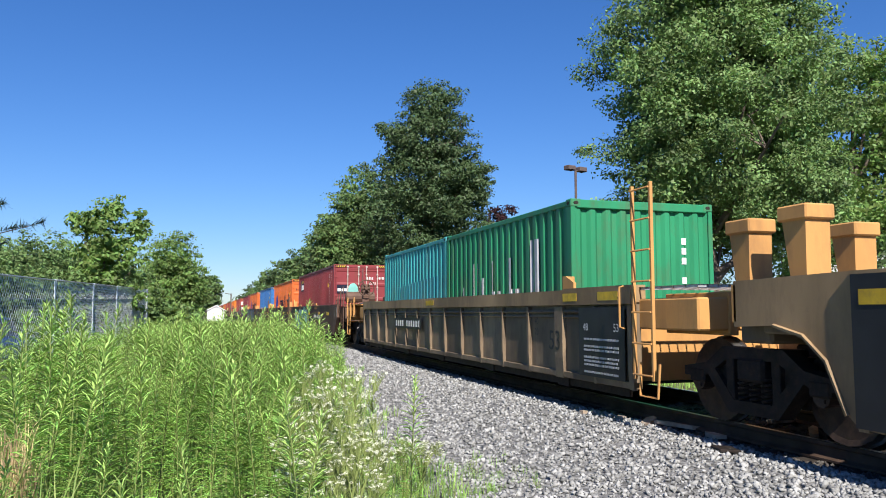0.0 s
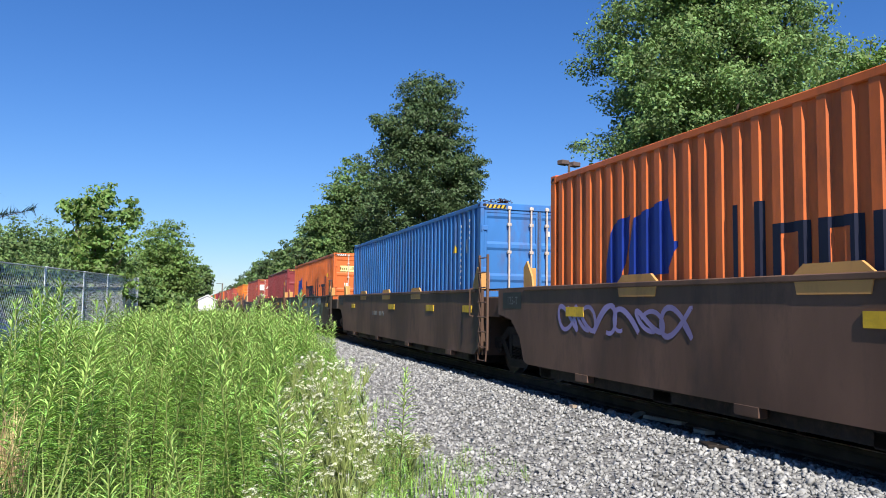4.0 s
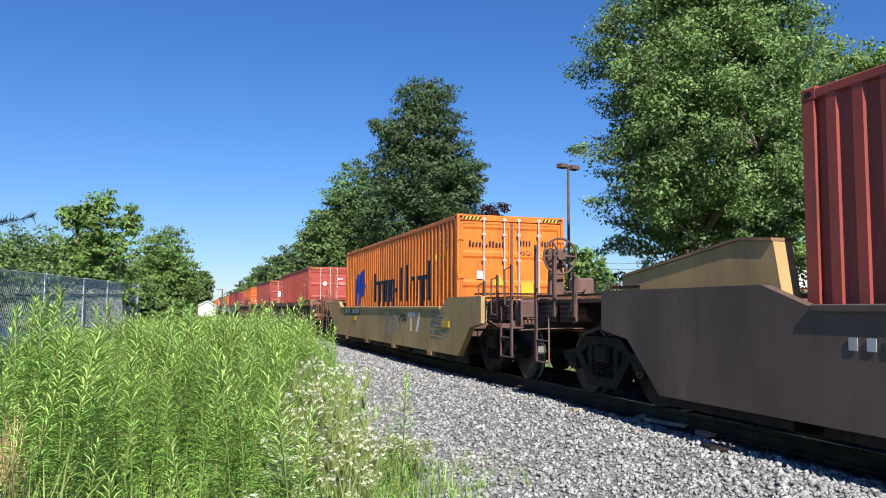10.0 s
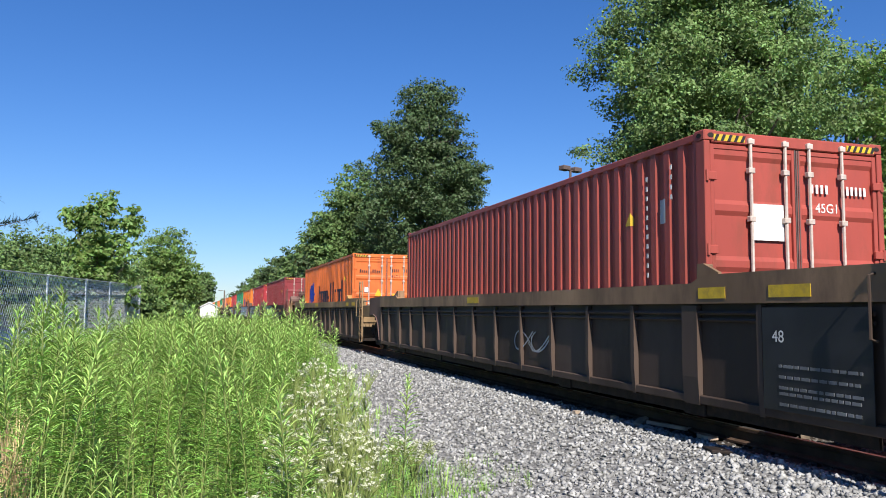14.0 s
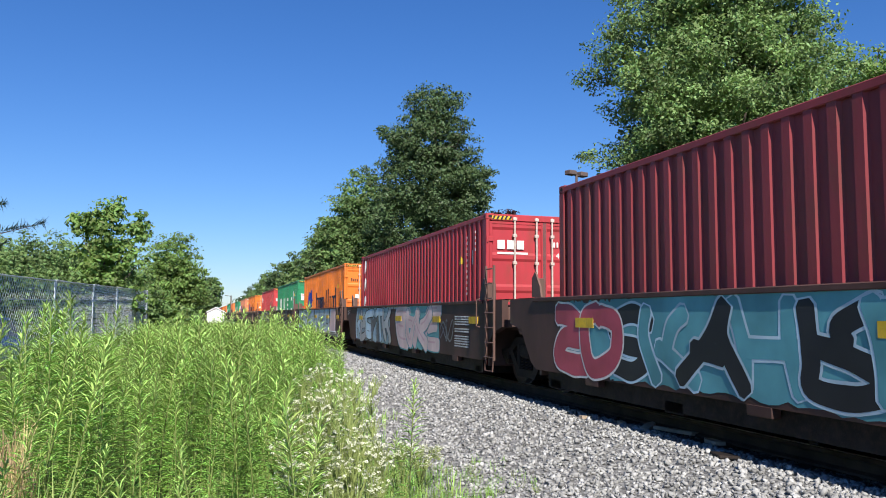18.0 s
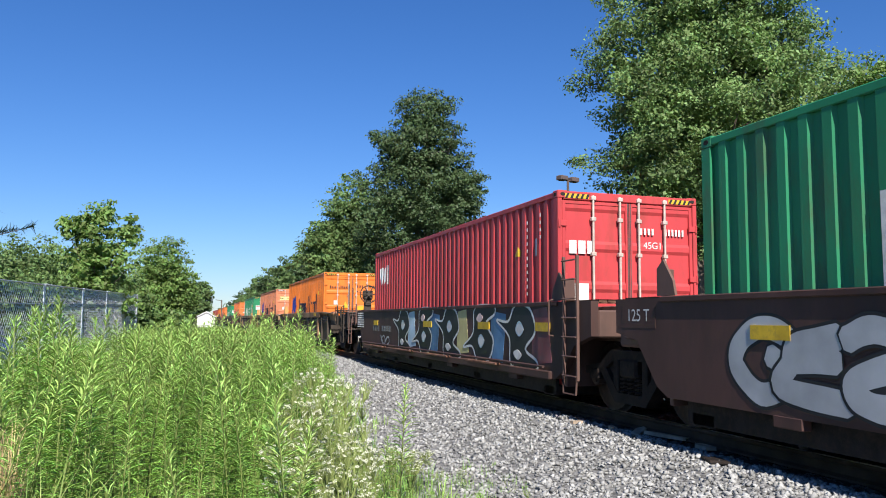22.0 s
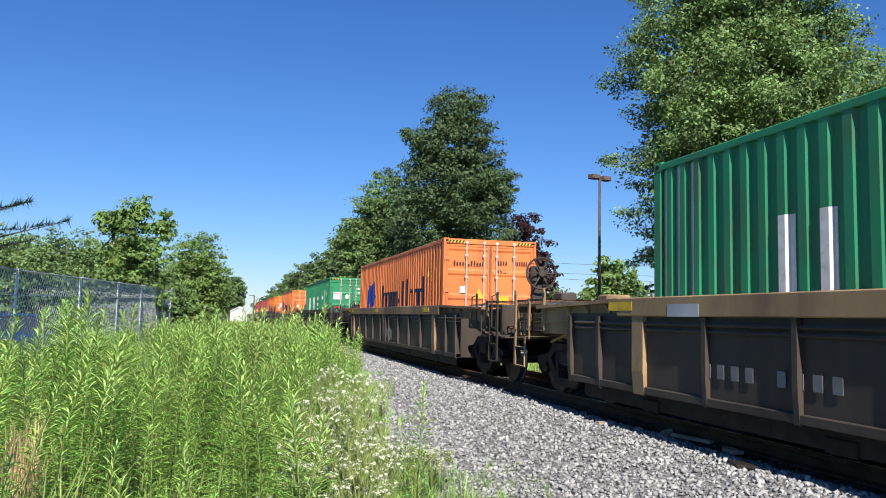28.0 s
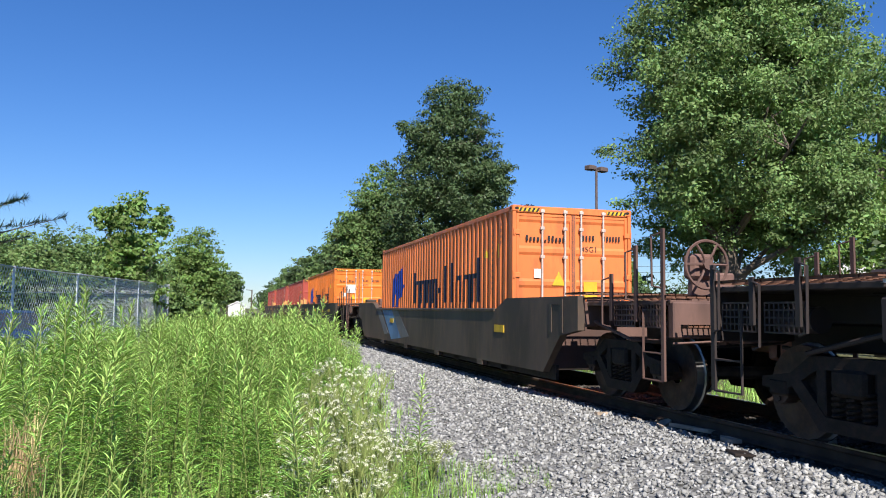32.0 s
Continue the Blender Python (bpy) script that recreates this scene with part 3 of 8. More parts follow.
        for k, y in ys.items():
            w, h, z, t = 0.72, 0.86, 1.12, 0.2
            if k in "UA":
                blocks.append([(y, z), (y, z + h), (y - t, z + h), (y - t, z)])
                blocks.append([(y - w + t, z), (y - w + t, z + h), (y - w, z + h), (y - w, z)])
            if k in "SC":
                blocks.append([(y - t, z), (y - t, z + 0.2), (y - w + t * (k == "U"), z + 0.2), (y - w + t * (k == "U"), z)])
            if k in "SC":
                blocks.append([(y - t, z + h - 0.2), (y - t, z + h), (y - w + t * (k == "A"), z + h), (y - w + t * (k == "A"), z + h - 0.2)])
            if k in "S":
                blocks.append([(y - t, z + 0.34), (y - t, z + 0.5), (y - w + t * (k == "A"), z + 0.5), (y - w + t * (k == "A"), z + 0.34)])
        blocks_of(blocks, WHITE, root)
        part("label_field", hugging([[(2.15, 1.1), (2.15, 2.3), (1.87, 2.3), (1.87, 1.1)]]), SILVER, root, "tall pale label strip")
        part("sticker", plate(-1.0, -0.58, 1.75, 2.12, 0.028), WHITE, root, "white placard on the door")
        part("sticker", plate(-0.98, -0.6, 2.02, 2.06, 0.022), REDINK, root)
        disc = Shape()
        disc.prism([(-0.3 + 0.1 * math.cos(i * 0.6283), 1.9 + 0.13 * math.sin(i * 0.6283)) for i in range(10)], "y", 0.018, 0.024)
        part("sticker", disc, WHITE, root)
        part("sticker", plate(-0.9, -0.68, 1.3, 1.4, 0.028), REDINK, root)
    elif brand == "cai":
        out = [[(11.5, 1.93), (11.55, 2.4), (11.2, 2.42), (11.24, 1.93)],
               [(11.12, 1.92), (10.94, 2.44), (10.8, 2.44), (10.98, 1.92)], [(10.9, 1.92), (10.9, 2.44), (10.76, 2.44), (10.76, 1.92)], [(10.68, 1.92), (10.68, 2.46), (10.54, 2.46), (10.54, 1.92)]]
        blocks_of(out, WHITE, root)
        part("brand_strip", line_of(-1.02, H - 0.95, 3, 0.12, 0.2, 0.03, 0.028), WHITE, root)
        part("sticker", plate(-0.95, -0.7, 1.25, 1.5, 0.028), WHITE, root)
    elif brand == "beacon":
        part("brand_panel", hugging([[(11.2, 2.02), (11.2, 2.62), (9.9, 2.62), (9.9, 2.02)]], 0.005), NAVY, root, "dark blue brand panel with pale bars")
        part("brand_strip", hugging([[(11.1, 2.08), (11.1, 2.5), (10.98, 2.5), (10.98, 2.08)]] + [[(10.9 - i * 0.15, 2.1), (10.9 - i * 0.15, 2.36), (10.79 - i * 0.15, 2.36), (10.79 - i * 0.15, 2.1)] for i in range(6)], 0.008), WHITE, root)
        part("brand_strip", hugging([[(10.85, 2.46 + i * 0.045), (10.85, 2.475 + i * 0.045), (9.95, 2.475 + i * 0.045), (9.95, 2.46 + i * 0.045)] for i in range(3)], 0.008), YELLOW, root)
        part("brand_panel", plate(-1.08, -0.62, 1.7, 2.05, 0.026), NAVY, root)
        part("brand_strip", plate(-1.05, -0.66, 1.78, 1.9, 0.02), WHITE, root)
        disc = Shape()
        disc.prism([(-0.4 + 0.21 * math.cos(i * 0.419), 1.85 + 0.27 * math.sin(i * 0.419)) for i in range(15)], "y", 0.018, 0.024)
        part("sticker", disc, MINT, root, "round pale green sticker")
    elif brand == "triton":
        out = []
        for i in range(6):
            z = 2.5 - i * 0.235
            out.append([(11.42, z - 0.18), (11.42, z), (11.36, z), (11.36, z - 0.18)])
            out.append([(11.36, z - 0.05), (11.36, z), (11.16, z), (11.16, z - 0.05)])
            if i % 2:
                out.append([(11.22, z - 0.18), (11.22, z - 0.05), (11.16, z - 0.05), (11.16, z - 0.18)])
        blocks_of(out, WHITE, root)
    elif brand == "ues":
        out = []
        for i, z in enumerate((2.3, 1.72, 1.14)):
            out.append([(11.68, z), (11.6, z + 0.42), (11.48, z + 0.42), (11.52, z)])
            out.append([(11.44, z + 0.05), (11.42, z + 0.36), (11.26, z + 0.36), (11.28, z + 0.05)])
        blocks_of(out, WHITE, root)
        part("brand_strip", line_of(-0.98, H - 0.68, 3, 0.15, 0.17, 0.05, 0.026), WHITE, root)
        part("code_marking", plate(-0.98, -0.35, H - 0.78, H - 0.74, 0.026), WHITE, root)
    if "white" in end_marks:
        part("sticker", plate(-0.62, -0.18, 1.72, 2.12, 0.028), WHITE, root, "square white placard on the door")
    if "white2" in end_marks:
        part("sticker", plate(-1.05, -0.68, 1.95, 2.42, 0.028), WHITE, root, "square white placard on the door")
        c = part("sticker", plate(-1.02, -0.72, 1.15, 1.62, 0.028), WHITE, root, "white caution placard")
        end_text("CAUTION", -0.87, 1.53, 0.022, 0.065, INK, c)
    if "triangle" in end_marks:
        tri = Shape()
        tri.prism([(-0.44, 1.38), (-0.2, 1.38), (-0.32, 1.66)], "y", 0.018, 0.024)
        part("sticker", tri, YELLOW, root, "yellow warning triangle")
    if "white_triangle" in end_marks:
        tri = Shape()
        tri.prism([(-0.52, 2.06), (-0.24, 2.06), (-0.38, 2.34)], "y", 0.018, 0.024)
        t = part("sticker", tri, WHITE, root, "white warning triangle")
        part("warning_sign", Shape().prism([(-0.44, 2.1), (-0.32, 2.1), (-0.38, 2.22)], "y", 0.012, 0.017), INK, t)
    if "disc" in end_marks:
        disc = Shape()
        disc.prism([(-0.42 + 0.1 * math.cos(i * 0.6283), 2.1 + 0.11 * math.sin(i * 0.6283)) for i in range(10)], "y", 0.018, 0.024)
        part("sticker", disc, WHITE, root)
    return root


# ---- well cars ----
SIDE = 1.45            # half width over the well's side walls
WHEEL = 0.457


def wheelset_shape():
    s = Shape()
    n = 20
    for x in (-1, 1):
        prof = [(0.79, 0.12), (0.79, 0.40), (0.80, WHEEL), (0.70, WHEEL + 0.005), (0.69, WHEEL + 0.03), (0.665, WHEEL + 0.03), (0.665, 0.40), (0.72, 0.34), (0.70, 0.12)]
        vs = [(x * px, r * math.cos(2 * math.pi * k / n), r * math.sin(2 * math.pi * k / n)) for px, r in prof for k in range(n)]
        m = len(prof)
        fs = [(i * n + k, i * n + (k + 1) % n, ((i + 1) % m) * n + (k + 1) % n, ((i + 1) % m) * n + k) for i in range(m) for k in range(n)]
        s.add(vs, fs)
    s.tube([(-0.99, 0, 0), (0.99, 0, 0)], 0.085, 10)
    for x in (-1, 1):
        s.tube([(x * 0.93, 0, 0), (x * 1.07, 0, 0)], 0.11, 10)
        for a in range(3):
            y, z = 0.06 * math.cos(a * 2.09), 0.06 * math.sin(a * 2.09)
            s.box(x * 1.06, x * 1.085, y - 0.018, y + 0.018, z - 0.018, z + 0.018)
    return s


def wheel_mesh():
    """One mesh for all wheelsets, with bright treads."""
    if "wheels" not in CACHE:
        me = wheelset_shape().mesh("wheelset")
        me.materials.append(WHEELMAT)
        me.materials.append(STEEL)
        for p in me.polygons:
            r = math.hypot(p.center.y, p.center.z)
            if r > 0.43 and 0.68 < abs(p.center.x) < 0.8:
                p.material_index = 1
        CACHE["wheels"] = me
    return CACHE["wheels"]


def side_frame_shape():
    s = Shape()
    hw = 0.9
    top = [(-1.12, 0.50), (-1.12, 0.60), (-0.72, 0.66), (-0.45, 0.84), (0.45, 0.84), (0.72, 0.66), (1.12, 0.60), (1.12, 0.50), (0.80, 0.50), (0.62, 0.58), (0.36, 0.72), (-0.36, 0.72), (-0.62, 0.58), (-0.80, 0.50)]
    s.prism(top, "x", -0.09, 0.09)
    s.prism([(-0.72, 0.56), (-0.60, 0.62), (-0.28, 0.30), (0.28, 0.30), (0.60, 0.62), (0.72, 0.56), (0.36, 0.17), (-0.36, 0.17)], "x", -0.09, 0.09)
    for y in (-0.34, 0.34):
        s.box(-0.085, 0.085, y - 0.06, y + 0.06, 0.28, 0.74, 0.01)
    for e in (-1, 1):
        s.prism([(e * 0.36, 0.3), (e * 0.66, 0.58), (e * 0.42, 0.76), (e * 0.36, 0.76)][::e], "x", -0.03, 0.03)
    s.box(-0.02, 0.02, -0.3, 0.3, 0.27, 0.74)
    return s


def spring_shape():
    s = Shape()
    pts = [(0.055 * math.cos(a), 0.055 * math.sin(a), 0.30 + 0.26 * a / 31.4) for a in (i * 0.785 for i in range(41))]
    return s.tube(pts, 0.016, 4)


def truck(parent, y):
    """A three-piece bogie under a car: bolster, two side frames, springs, two wheelsets."""
    b = Shape()
    b.box(-1.12, 1.12, -0.2, 0.2, 0.50, 0.74, 0.03)
    b.box(-0.3, 0.3, -0.28, 0.28, 0.72, 0.86, 0.03)
    for x in (-0.62, 0.62):
        b.box(x - 0.12, x + 0.12, -0.16, 0.16, 0.74, 0.82, 0.02)
    for yy in (-0.42, 0.42):
        b.tube([(-0.78, yy, 0.42), (0.78, yy, 0.42)], 0.05, 6)
    t = part("truck_bolster", cached(("bolster",), lambda: b), FRAME, parent, "grimy cast steel bogie", at=pose(0, y, 0))
    for x in (-1, 1):
        part("side_frame", cached(("side_frame",), side_frame_shape), FRAME, t, at=pose(x * 1.0, 0, 0))
        for k in (-0.17, 0, 0.17):
            part("spring", cached(("spring",), spring_shape), FRAME, t, at=pose(x * 1.04, k, 0))
        for k in (-0.89, 0.89):
            part("bearing_adapter", cached(("adapter",), lambda: Shape().box(-0.1, 0.1, -0.13, 0.13, -0.02, 0.13, 0.02).box(-0.08, 0.08, -0.16, 0.16, 0.06, 0.14, 0.01)), FRAME, t, at=pose(x * 1.0, k, WHEEL))
    for k in (-0.89, 0.89):
        w = part("wheelset", wheel_mesh(), WHEELMAT, t, "rusty wheelset with bright worn treads", at=pose(0, k, WHEEL))
        WHEELSETS.append((w, k))
        part("brake_beam", cached(("brake",), lambda: Shape().box(-0.75, 0.75, -0.04, 0.04, -0.05, 0.05, 0.01).box(-0.82, -0.62, -0.09, 0.06, -0.16, 0.14, 0.02).box(0.62, 0.82, -0.09, 0.06, -0.16, 0.14, 0.02)), FRAME, t, at=pose(0, k * 0.44, 0.42))
    return t


def ladder_shape(z0, z1, n, w=0.42):
    s = Shape()
    for y in (0, w):
        s.box(-0.02, 0.02, y - 0.02, y + 0.02, z0, z1, 0.004)
    for i in range(n):
        z = z0 + 0.06 + (z1 - z0 - 0.12) * i / (n - 1)
        s.tube([(-0.03, 0, z), (-0.03, w, z)], 0.012, 5)
    return s


def grab_shape(w, h, off=0.07):
    """A bent grab iron in the y-z plane."""
    return Shape().tube([(0, 0, 0), (-off, 0, 0.02), (-off, w * 0.5, h * 0.5 + 0.02), (-off, w, h), (0, w, h + 0.02)], 0.012, 5)


def brake_wheel_shape():
    s = Shape()
    R = 0.3
    ring = [(R * math.cos(a), 0, R * math.sin(a)) for a in (i * math.pi / 12 for i in range(25))]
    s.tube(ring, 0.02, 6, False)
    for i in range(6):
        a = i * math.pi / 3
        c, d = math.cos(a), math.sin(a)
        s.tube([(0.05 * c, 0, 0.05 * d), (0.17 * c, -0.02, 0.17 * d), (R * c, 0, R * d)], 0.017, 5)
    s.tube([(0, -0.05, 0), (0, 0.1, 0)], 0.07, 8)
    return s


def lattice(a0, a1, b0, b1, n, m, r, place):
    """A flat lattice of bars as one connected sheet with holes; place(a, b, depth 0 or 1) gives the point."""
    s = Shape()
    A = [a0 + (a1 - a0) * i / n + k for i in range(n + 1) for k in (-r, r)]
    B = [b0 + (b1 - b0) * i / m + k for i in range(m + 1) for k in (-r, r)]
    q = len(B)
    at = lambda i, j, d: (i * q + j) * 2 + d
    faces = []
    for i in range(len(A) - 1):
        for j in range(q - 1):
            c = [(i, j), (i + 1, j), (i + 1, j + 1), (i, j + 1)]
            if i % 2 and j % 2:
                faces += [(at(*p, 0), at(*u, 0), at(*u, 1), at(*p, 1)) for p, u in zip(c, c[1:] + c[:1])]
            else:
                faces += [tuple(at(*p, 0) for p in c), tuple(at(*p, 1) for p in reversed(c))]
    return s.add([place(a, b, d) for a in A for b in B for d in (0, 1)], faces)


def grating_shape(x0, x1, y0, y1, z, step=0.13):
    return lattice(x0, x1, y0, y1, max(2, int((x1 - x0) / step)), max(2, int((y1 - y0) / (step * 1.5))), 0.008, lambda a, b, d: (a, b, z - 0.03 * d))


def tread_shape():
    """A small upright panel of punched steel: crossing bars."""
    return lattice(-0.26, 0.26, -0.14, 0.14, 8, 4, 0.009, lambda a, b, d: (0.012 * d - 0.006, a, b))


def ribbon(s, pts, r, x):
    n = len(pts)
    vs = []
    for i, (y, z) in enumerate(pts):
        a, b = pts[max(i - 1, 0)], pts[min(i + 1, n - 1)]
        dy, dz = b[0] - a[0], b[1] - a[1]
        k = math.hypot(dy, dz) or 1
        w = r * (0.8 + 0.3 * math.sin(3.0 * i / n + 0.3))
        xi = x - 2.2e-5 * i
        vs += [(xi, y - dz / k * w, z + dy / k * w), (xi, y + dz / k * w, z - dy / k * w)]
    s.add(vs, [(2 * i, 2 * i + 1, 2 * i + 3, 2 * i + 2) for i in range(n - 1)])


# bold letter-like forms, as centre lines in a unit cell (read from the south: y runs back to front)
FORMS = {
    "E": [[(0.9, 0.95), (0.2, 0.9), (0.12, 0.5), (0.15, 0.1), (0.95, 0.05)], [(0.15, 0.5), (0.75, 0.52)]],
    "A": [[(0.05, 0.02), (0.3, 0.6), (0.5, 0.98), (0.7, 0.6), (0.9, 0.02)], [(0.25, 0.38), (0.75, 0.34)]],
    "K": [[(0.18, 1.0), (0.14, 0.5), (0.2, 0.0)], [(0.95, 1.0), (0.5, 0.62), (0.22, 0.48)], [(0.4, 0.55), (0.65, 0.3), (1.0, 0.0)]],
    "R": [[(0.15, 0.0), (0.18, 0.5), (0.14, 0.96), (0.65, 0.98), (0.85, 0.72), (0.6, 0.5), (0.25, 0.48)], [(0.45, 0.48), (0.65, 0.25), (0.98, 0.0)]],
    "S": [[(0.9, 0.86), (0.55, 1.0), (0.18, 0.82), (0.3, 0.56), (0.72, 0.46), (0.85, 0.2), (0.5, 0.0), (0.08, 0.12)]],
    "G": [[(0.92, 0.84), (0.5, 1.0), (0.12, 0.7), (0.12, 0.3), (0.5, 0.0), (0.9, 0.16), (0.88, 0.45), (0.58, 0.45)]],
    "O": [[(0.5, 1.0), (0.14, 0.8), (0.1, 0.3), (0.5, 0.0), (0.88, 0.3), (0.86, 0.78), (0.5, 1.0), (0.4, 0.97)]],
    "N": [[(0.1, 0.0), (0.14, 0.5), (0.12, 1.0)], [(0.14, 0.96), (0.5, 0.5), (0.86, 0.04)], [(0.88, 0.0), (0.86, 0.5), (0.95, 1.0)]],
    "Z": [[(0.06, 0.92), (0.5, 0.98), (0.92, 0.92)], [(0.88, 0.9), (0.45, 0.45), (0.1, 0.08)], [(0.08, 0.08), (0.5, 0.02), (0.98, 0.1)]],
    "H": [[(0.14, 1.0), (0.18, 0.5), (0.1, 0.0)], [(0.88, 1.0), (0.82, 0.5), (0.92, 0.0)], [(0.18, 0.48), (0.82, 0.54)]],
    "T": [[(0.0, 0.86), (0.4, 0.98), (1.0, 0.9)], [(0.55, 0.92), (0.5, 0.5), (0.4, 0.0)]],
    "I": [[(0.55, 1.0), (0.45, 0.55), (0.52, 0.0)]],
}


def smooth_line(pts, step=8):
    """A curve through the points."""
    n = len(pts)
    out = []
    for i in range(n - 1):
        a, b, c, d = pts[max(i - 1, 0)], pts[i], pts[i + 1], pts[min(i + 2, n - 1)]
        for q in range(step):
            t = q / step
            out.append(tuple(0.5 * (2 * b[k] + (c[k] - a[k]) * t + (2 * a[k] - 5 * b[k] + 4 * c[k] - d[k]) * t * t + (3 * b[k] - a[k] - 3 * c[k] + d[k]) * t ** 3) for k in (0, 1)))
    return out + [tuple(pts[-1])]


def stroke(s, pts, r, x):
    """A broad flat spray stroke with blunt round ends."""
    n = len(pts)
    (ya, za), (yb, zb) = pts[0], pts[1]
    k = math.hypot(yb - ya, zb - za) or 1
    head = (ya - (yb - ya) / k * r * 0.55, za - (zb - za) / k * r * 0.55)
    (yc, zc), (yd, zd) = pts[-2], pts[-1]
    k = math.hypot(yd - yc, zd - zc) or 1
    tail = (yd + (yd - yc) / k * r * 0.55, zd + (zd - zc) / k * r * 0.55)
    line = [head] + list(pts) + [tail]
    vs = []
    for i, (y, z) in enumerate(line):
        a, b = line[max(i - 1, 0)], line[min(i + 1, n + 1)]
        dy, dz = b[0] - a[0], b[1] - a[1]
        k = math.hypot(dy, dz) or 1
        w = r * (0.6 if i in (0, n + 1) else 1.0 + 0.03 * math.sin(0.9 * i))
        xi = x - 1.5e-5 * i
        vs += [(xi, y - dz / k * w, z + dy / k * w), (xi, y + dz / k * w, z - dy / k * w)]
    s.add(vs, [(2 * i, 2 * i + 1, 2 * i + 3, 2 * i + 2) for i in range(n + 1)])


def graffiti(parent, y0, y1, z0, z1, fills, line, seed, x=-SIDE, r=0.15, ground=None, forms="EAKRSGONZ", shine=None, edge=0.03, label="spray-painted graffiti of bold interlocked shapes"):
    """A row of bold sprayed forms along a side wall, each a filled body on a wider contour, over a patch of ground colour."""
    rng = random.Random(seed)
    if ground is not None:
        g = Shape()
        n = 40
        up = [(y0 + (y1 - y0) * i / n, z1 + 0.03 - rng.uniform(0, 0.07)) for i in range(n + 1)]
        dn = [(y0 + (y1 - y0) * i / n, z0 - 0.03 + rng.uniform(0, 0.07)) for i in range(n + 1)]
        vs = [(x - 0.003, p[0], p[1]) for p in up] + [(x - 0.003, p[0], p[1]) for p in dn]
        g.add(vs, [(i, i + 1, n + 2 + i, n + 1 + i) for i in range(n)])
        part("graffiti_ground", g, ground, parent, "broad patch of spray paint")
    h = z1 - z0
    n = max(2, round((y1 - y0) / (h * 0.78)))
    w = (y1 - y0) / n
    for i in range(n):
        kind = forms[i % len(forms)]
        lean, top, flip = rng.uniform(-0.45, 0.45), rng.uniform(0.9, 1.0), rng.random() < 0.5
        rr = r * rng.uniform(0.85, 1.15)
        e = x - 0.0045 - 0.0028 * (i % 3)
        g = None
        for j, poly in enumerate(FORMS[kind]):
            line_pts = []
            for a, b in poly:
                a, b = a + rng.uniform(-0.13, 0.13), min(1.0, max(0.0, b + rng.uniform(-0.1, 0.1)))
                b = 1 - b if flip else b
                line_pts.append((min(y1 + 0.1, max(y0 - 0.1, y1 - w * (i - 0.17 + 1.34 * a) - lean * w * (b - 0.5))), z0 + rr * 0.7 + (h - 1.4 * rr) * b * top))
            pts = smooth_line(line_pts)
            body, rim, gloss = Shape(), Shape(), Shape()
            stroke(rim, pts, rr + edge, e - 0.0003 * j)
            stroke(body, pts, rr, e - 0.0013 - 0.0003 * j)
            stroke(gloss, [(a + rr * 0.4, b + rr * 0.3) for a, b in pts[2:-1:2]], rr * 0.14, e - 0.0025 - 0.0002 * j)
            if g is None:
                g = part("graffiti", body, fills[i % len(fills)], parent, label)
            else:
                part("stroke", body, fills[i % len(fills)], g)
            part("contour", rim, line, g)
            if shine is not None:
                part("highlight", gloss, shine, g)


def blob(parent, pts, fill, line, x=-SIDE, r=0.022, label="black graffiti shape with a pale contour"):
    """A closed rounded patch of spray paint with a contour stroke; pts are (y, z) corners of a smooth outline."""
    n = len(pts)
    fine = []
    for i in range(n):
        a, b, c, d = (pts[(i + k) % n] for k in (-1, 0, 1, 2))
        for q in range(5):
            t = q / 5
            f = lambda p0, p1, p2, p3: 0.5 * (2 * p1 + (p2 - p0) * t + (2 * p0 - 5 * p1 + 4 * p2 - p3) * t * t + (3 * p1 - p0 - 3 * p2 + p3) * t ** 3)
            fine.append((f(a[0], b[0], c[0], d[0]), f(a[1], b[1], c[1], d[1])))
    g = part("graffiti", Shape().prism(fine, "x", x - 0.004, x), fill, parent, label)
    if line is not None:
        s = Shape()
        ribbon(s, fine + fine[:2], r, x - 0.0065)
        part("contour", s, line, g) if parent.parent is None else None
    return g


def scrawl(parent, y0, y1, z0, z1, ink, seed, x=-SIDE, r=0.018):
    """A looping scribble that wanders along the side, broken into a few strokes."""
    rng = random.Random(seed)
    h = (z1 - z0) / 2
    n = max(2, int((y1 - y0) / max(0.5, h * 1.6)))
    for i in range(n):
        s = Shape()
        w = (y1 - y0) / n
        ph, big = rng.uniform(0, 6.28), rng.uniform(0.5, 0.95)
        pts = []
        for k in range(34):
            u = k / 33
            a = ph + 7.5 * u
            pts.append((y0 + w * (i + 0.5) + 0.55 * w * math.cos(a), (z0 + z1) / 2 + h * big * math.sin(1.5 * a + ph)))
        ribbon(s, pts, r, x - 0.006 - 0.0006 * (i % 5))
        part("graffiti", s, ink, parent, "thin looping spray scribble")


def fine_print(parent, y0, y1, z0, z1, ink, seed, x=-SIDE, h=0.026):
    rng = random.Random(seed)
    s = Shape()
    z = z1
    while z - h > z0:
        a = y1
        while a > y0:
            b = max(a - rng.uniform(0.03, 0.12), y0)
            if b < a - 0.02:
                s.box(x - 0.004, x, b, a, z - h, z)
            a = b - 0.018
        z -= h * rng.choice((1.9, 1.9, 1.9, 3.6))
    part("stencil_marking", s, ink, parent, "rows of small stencilled marks")


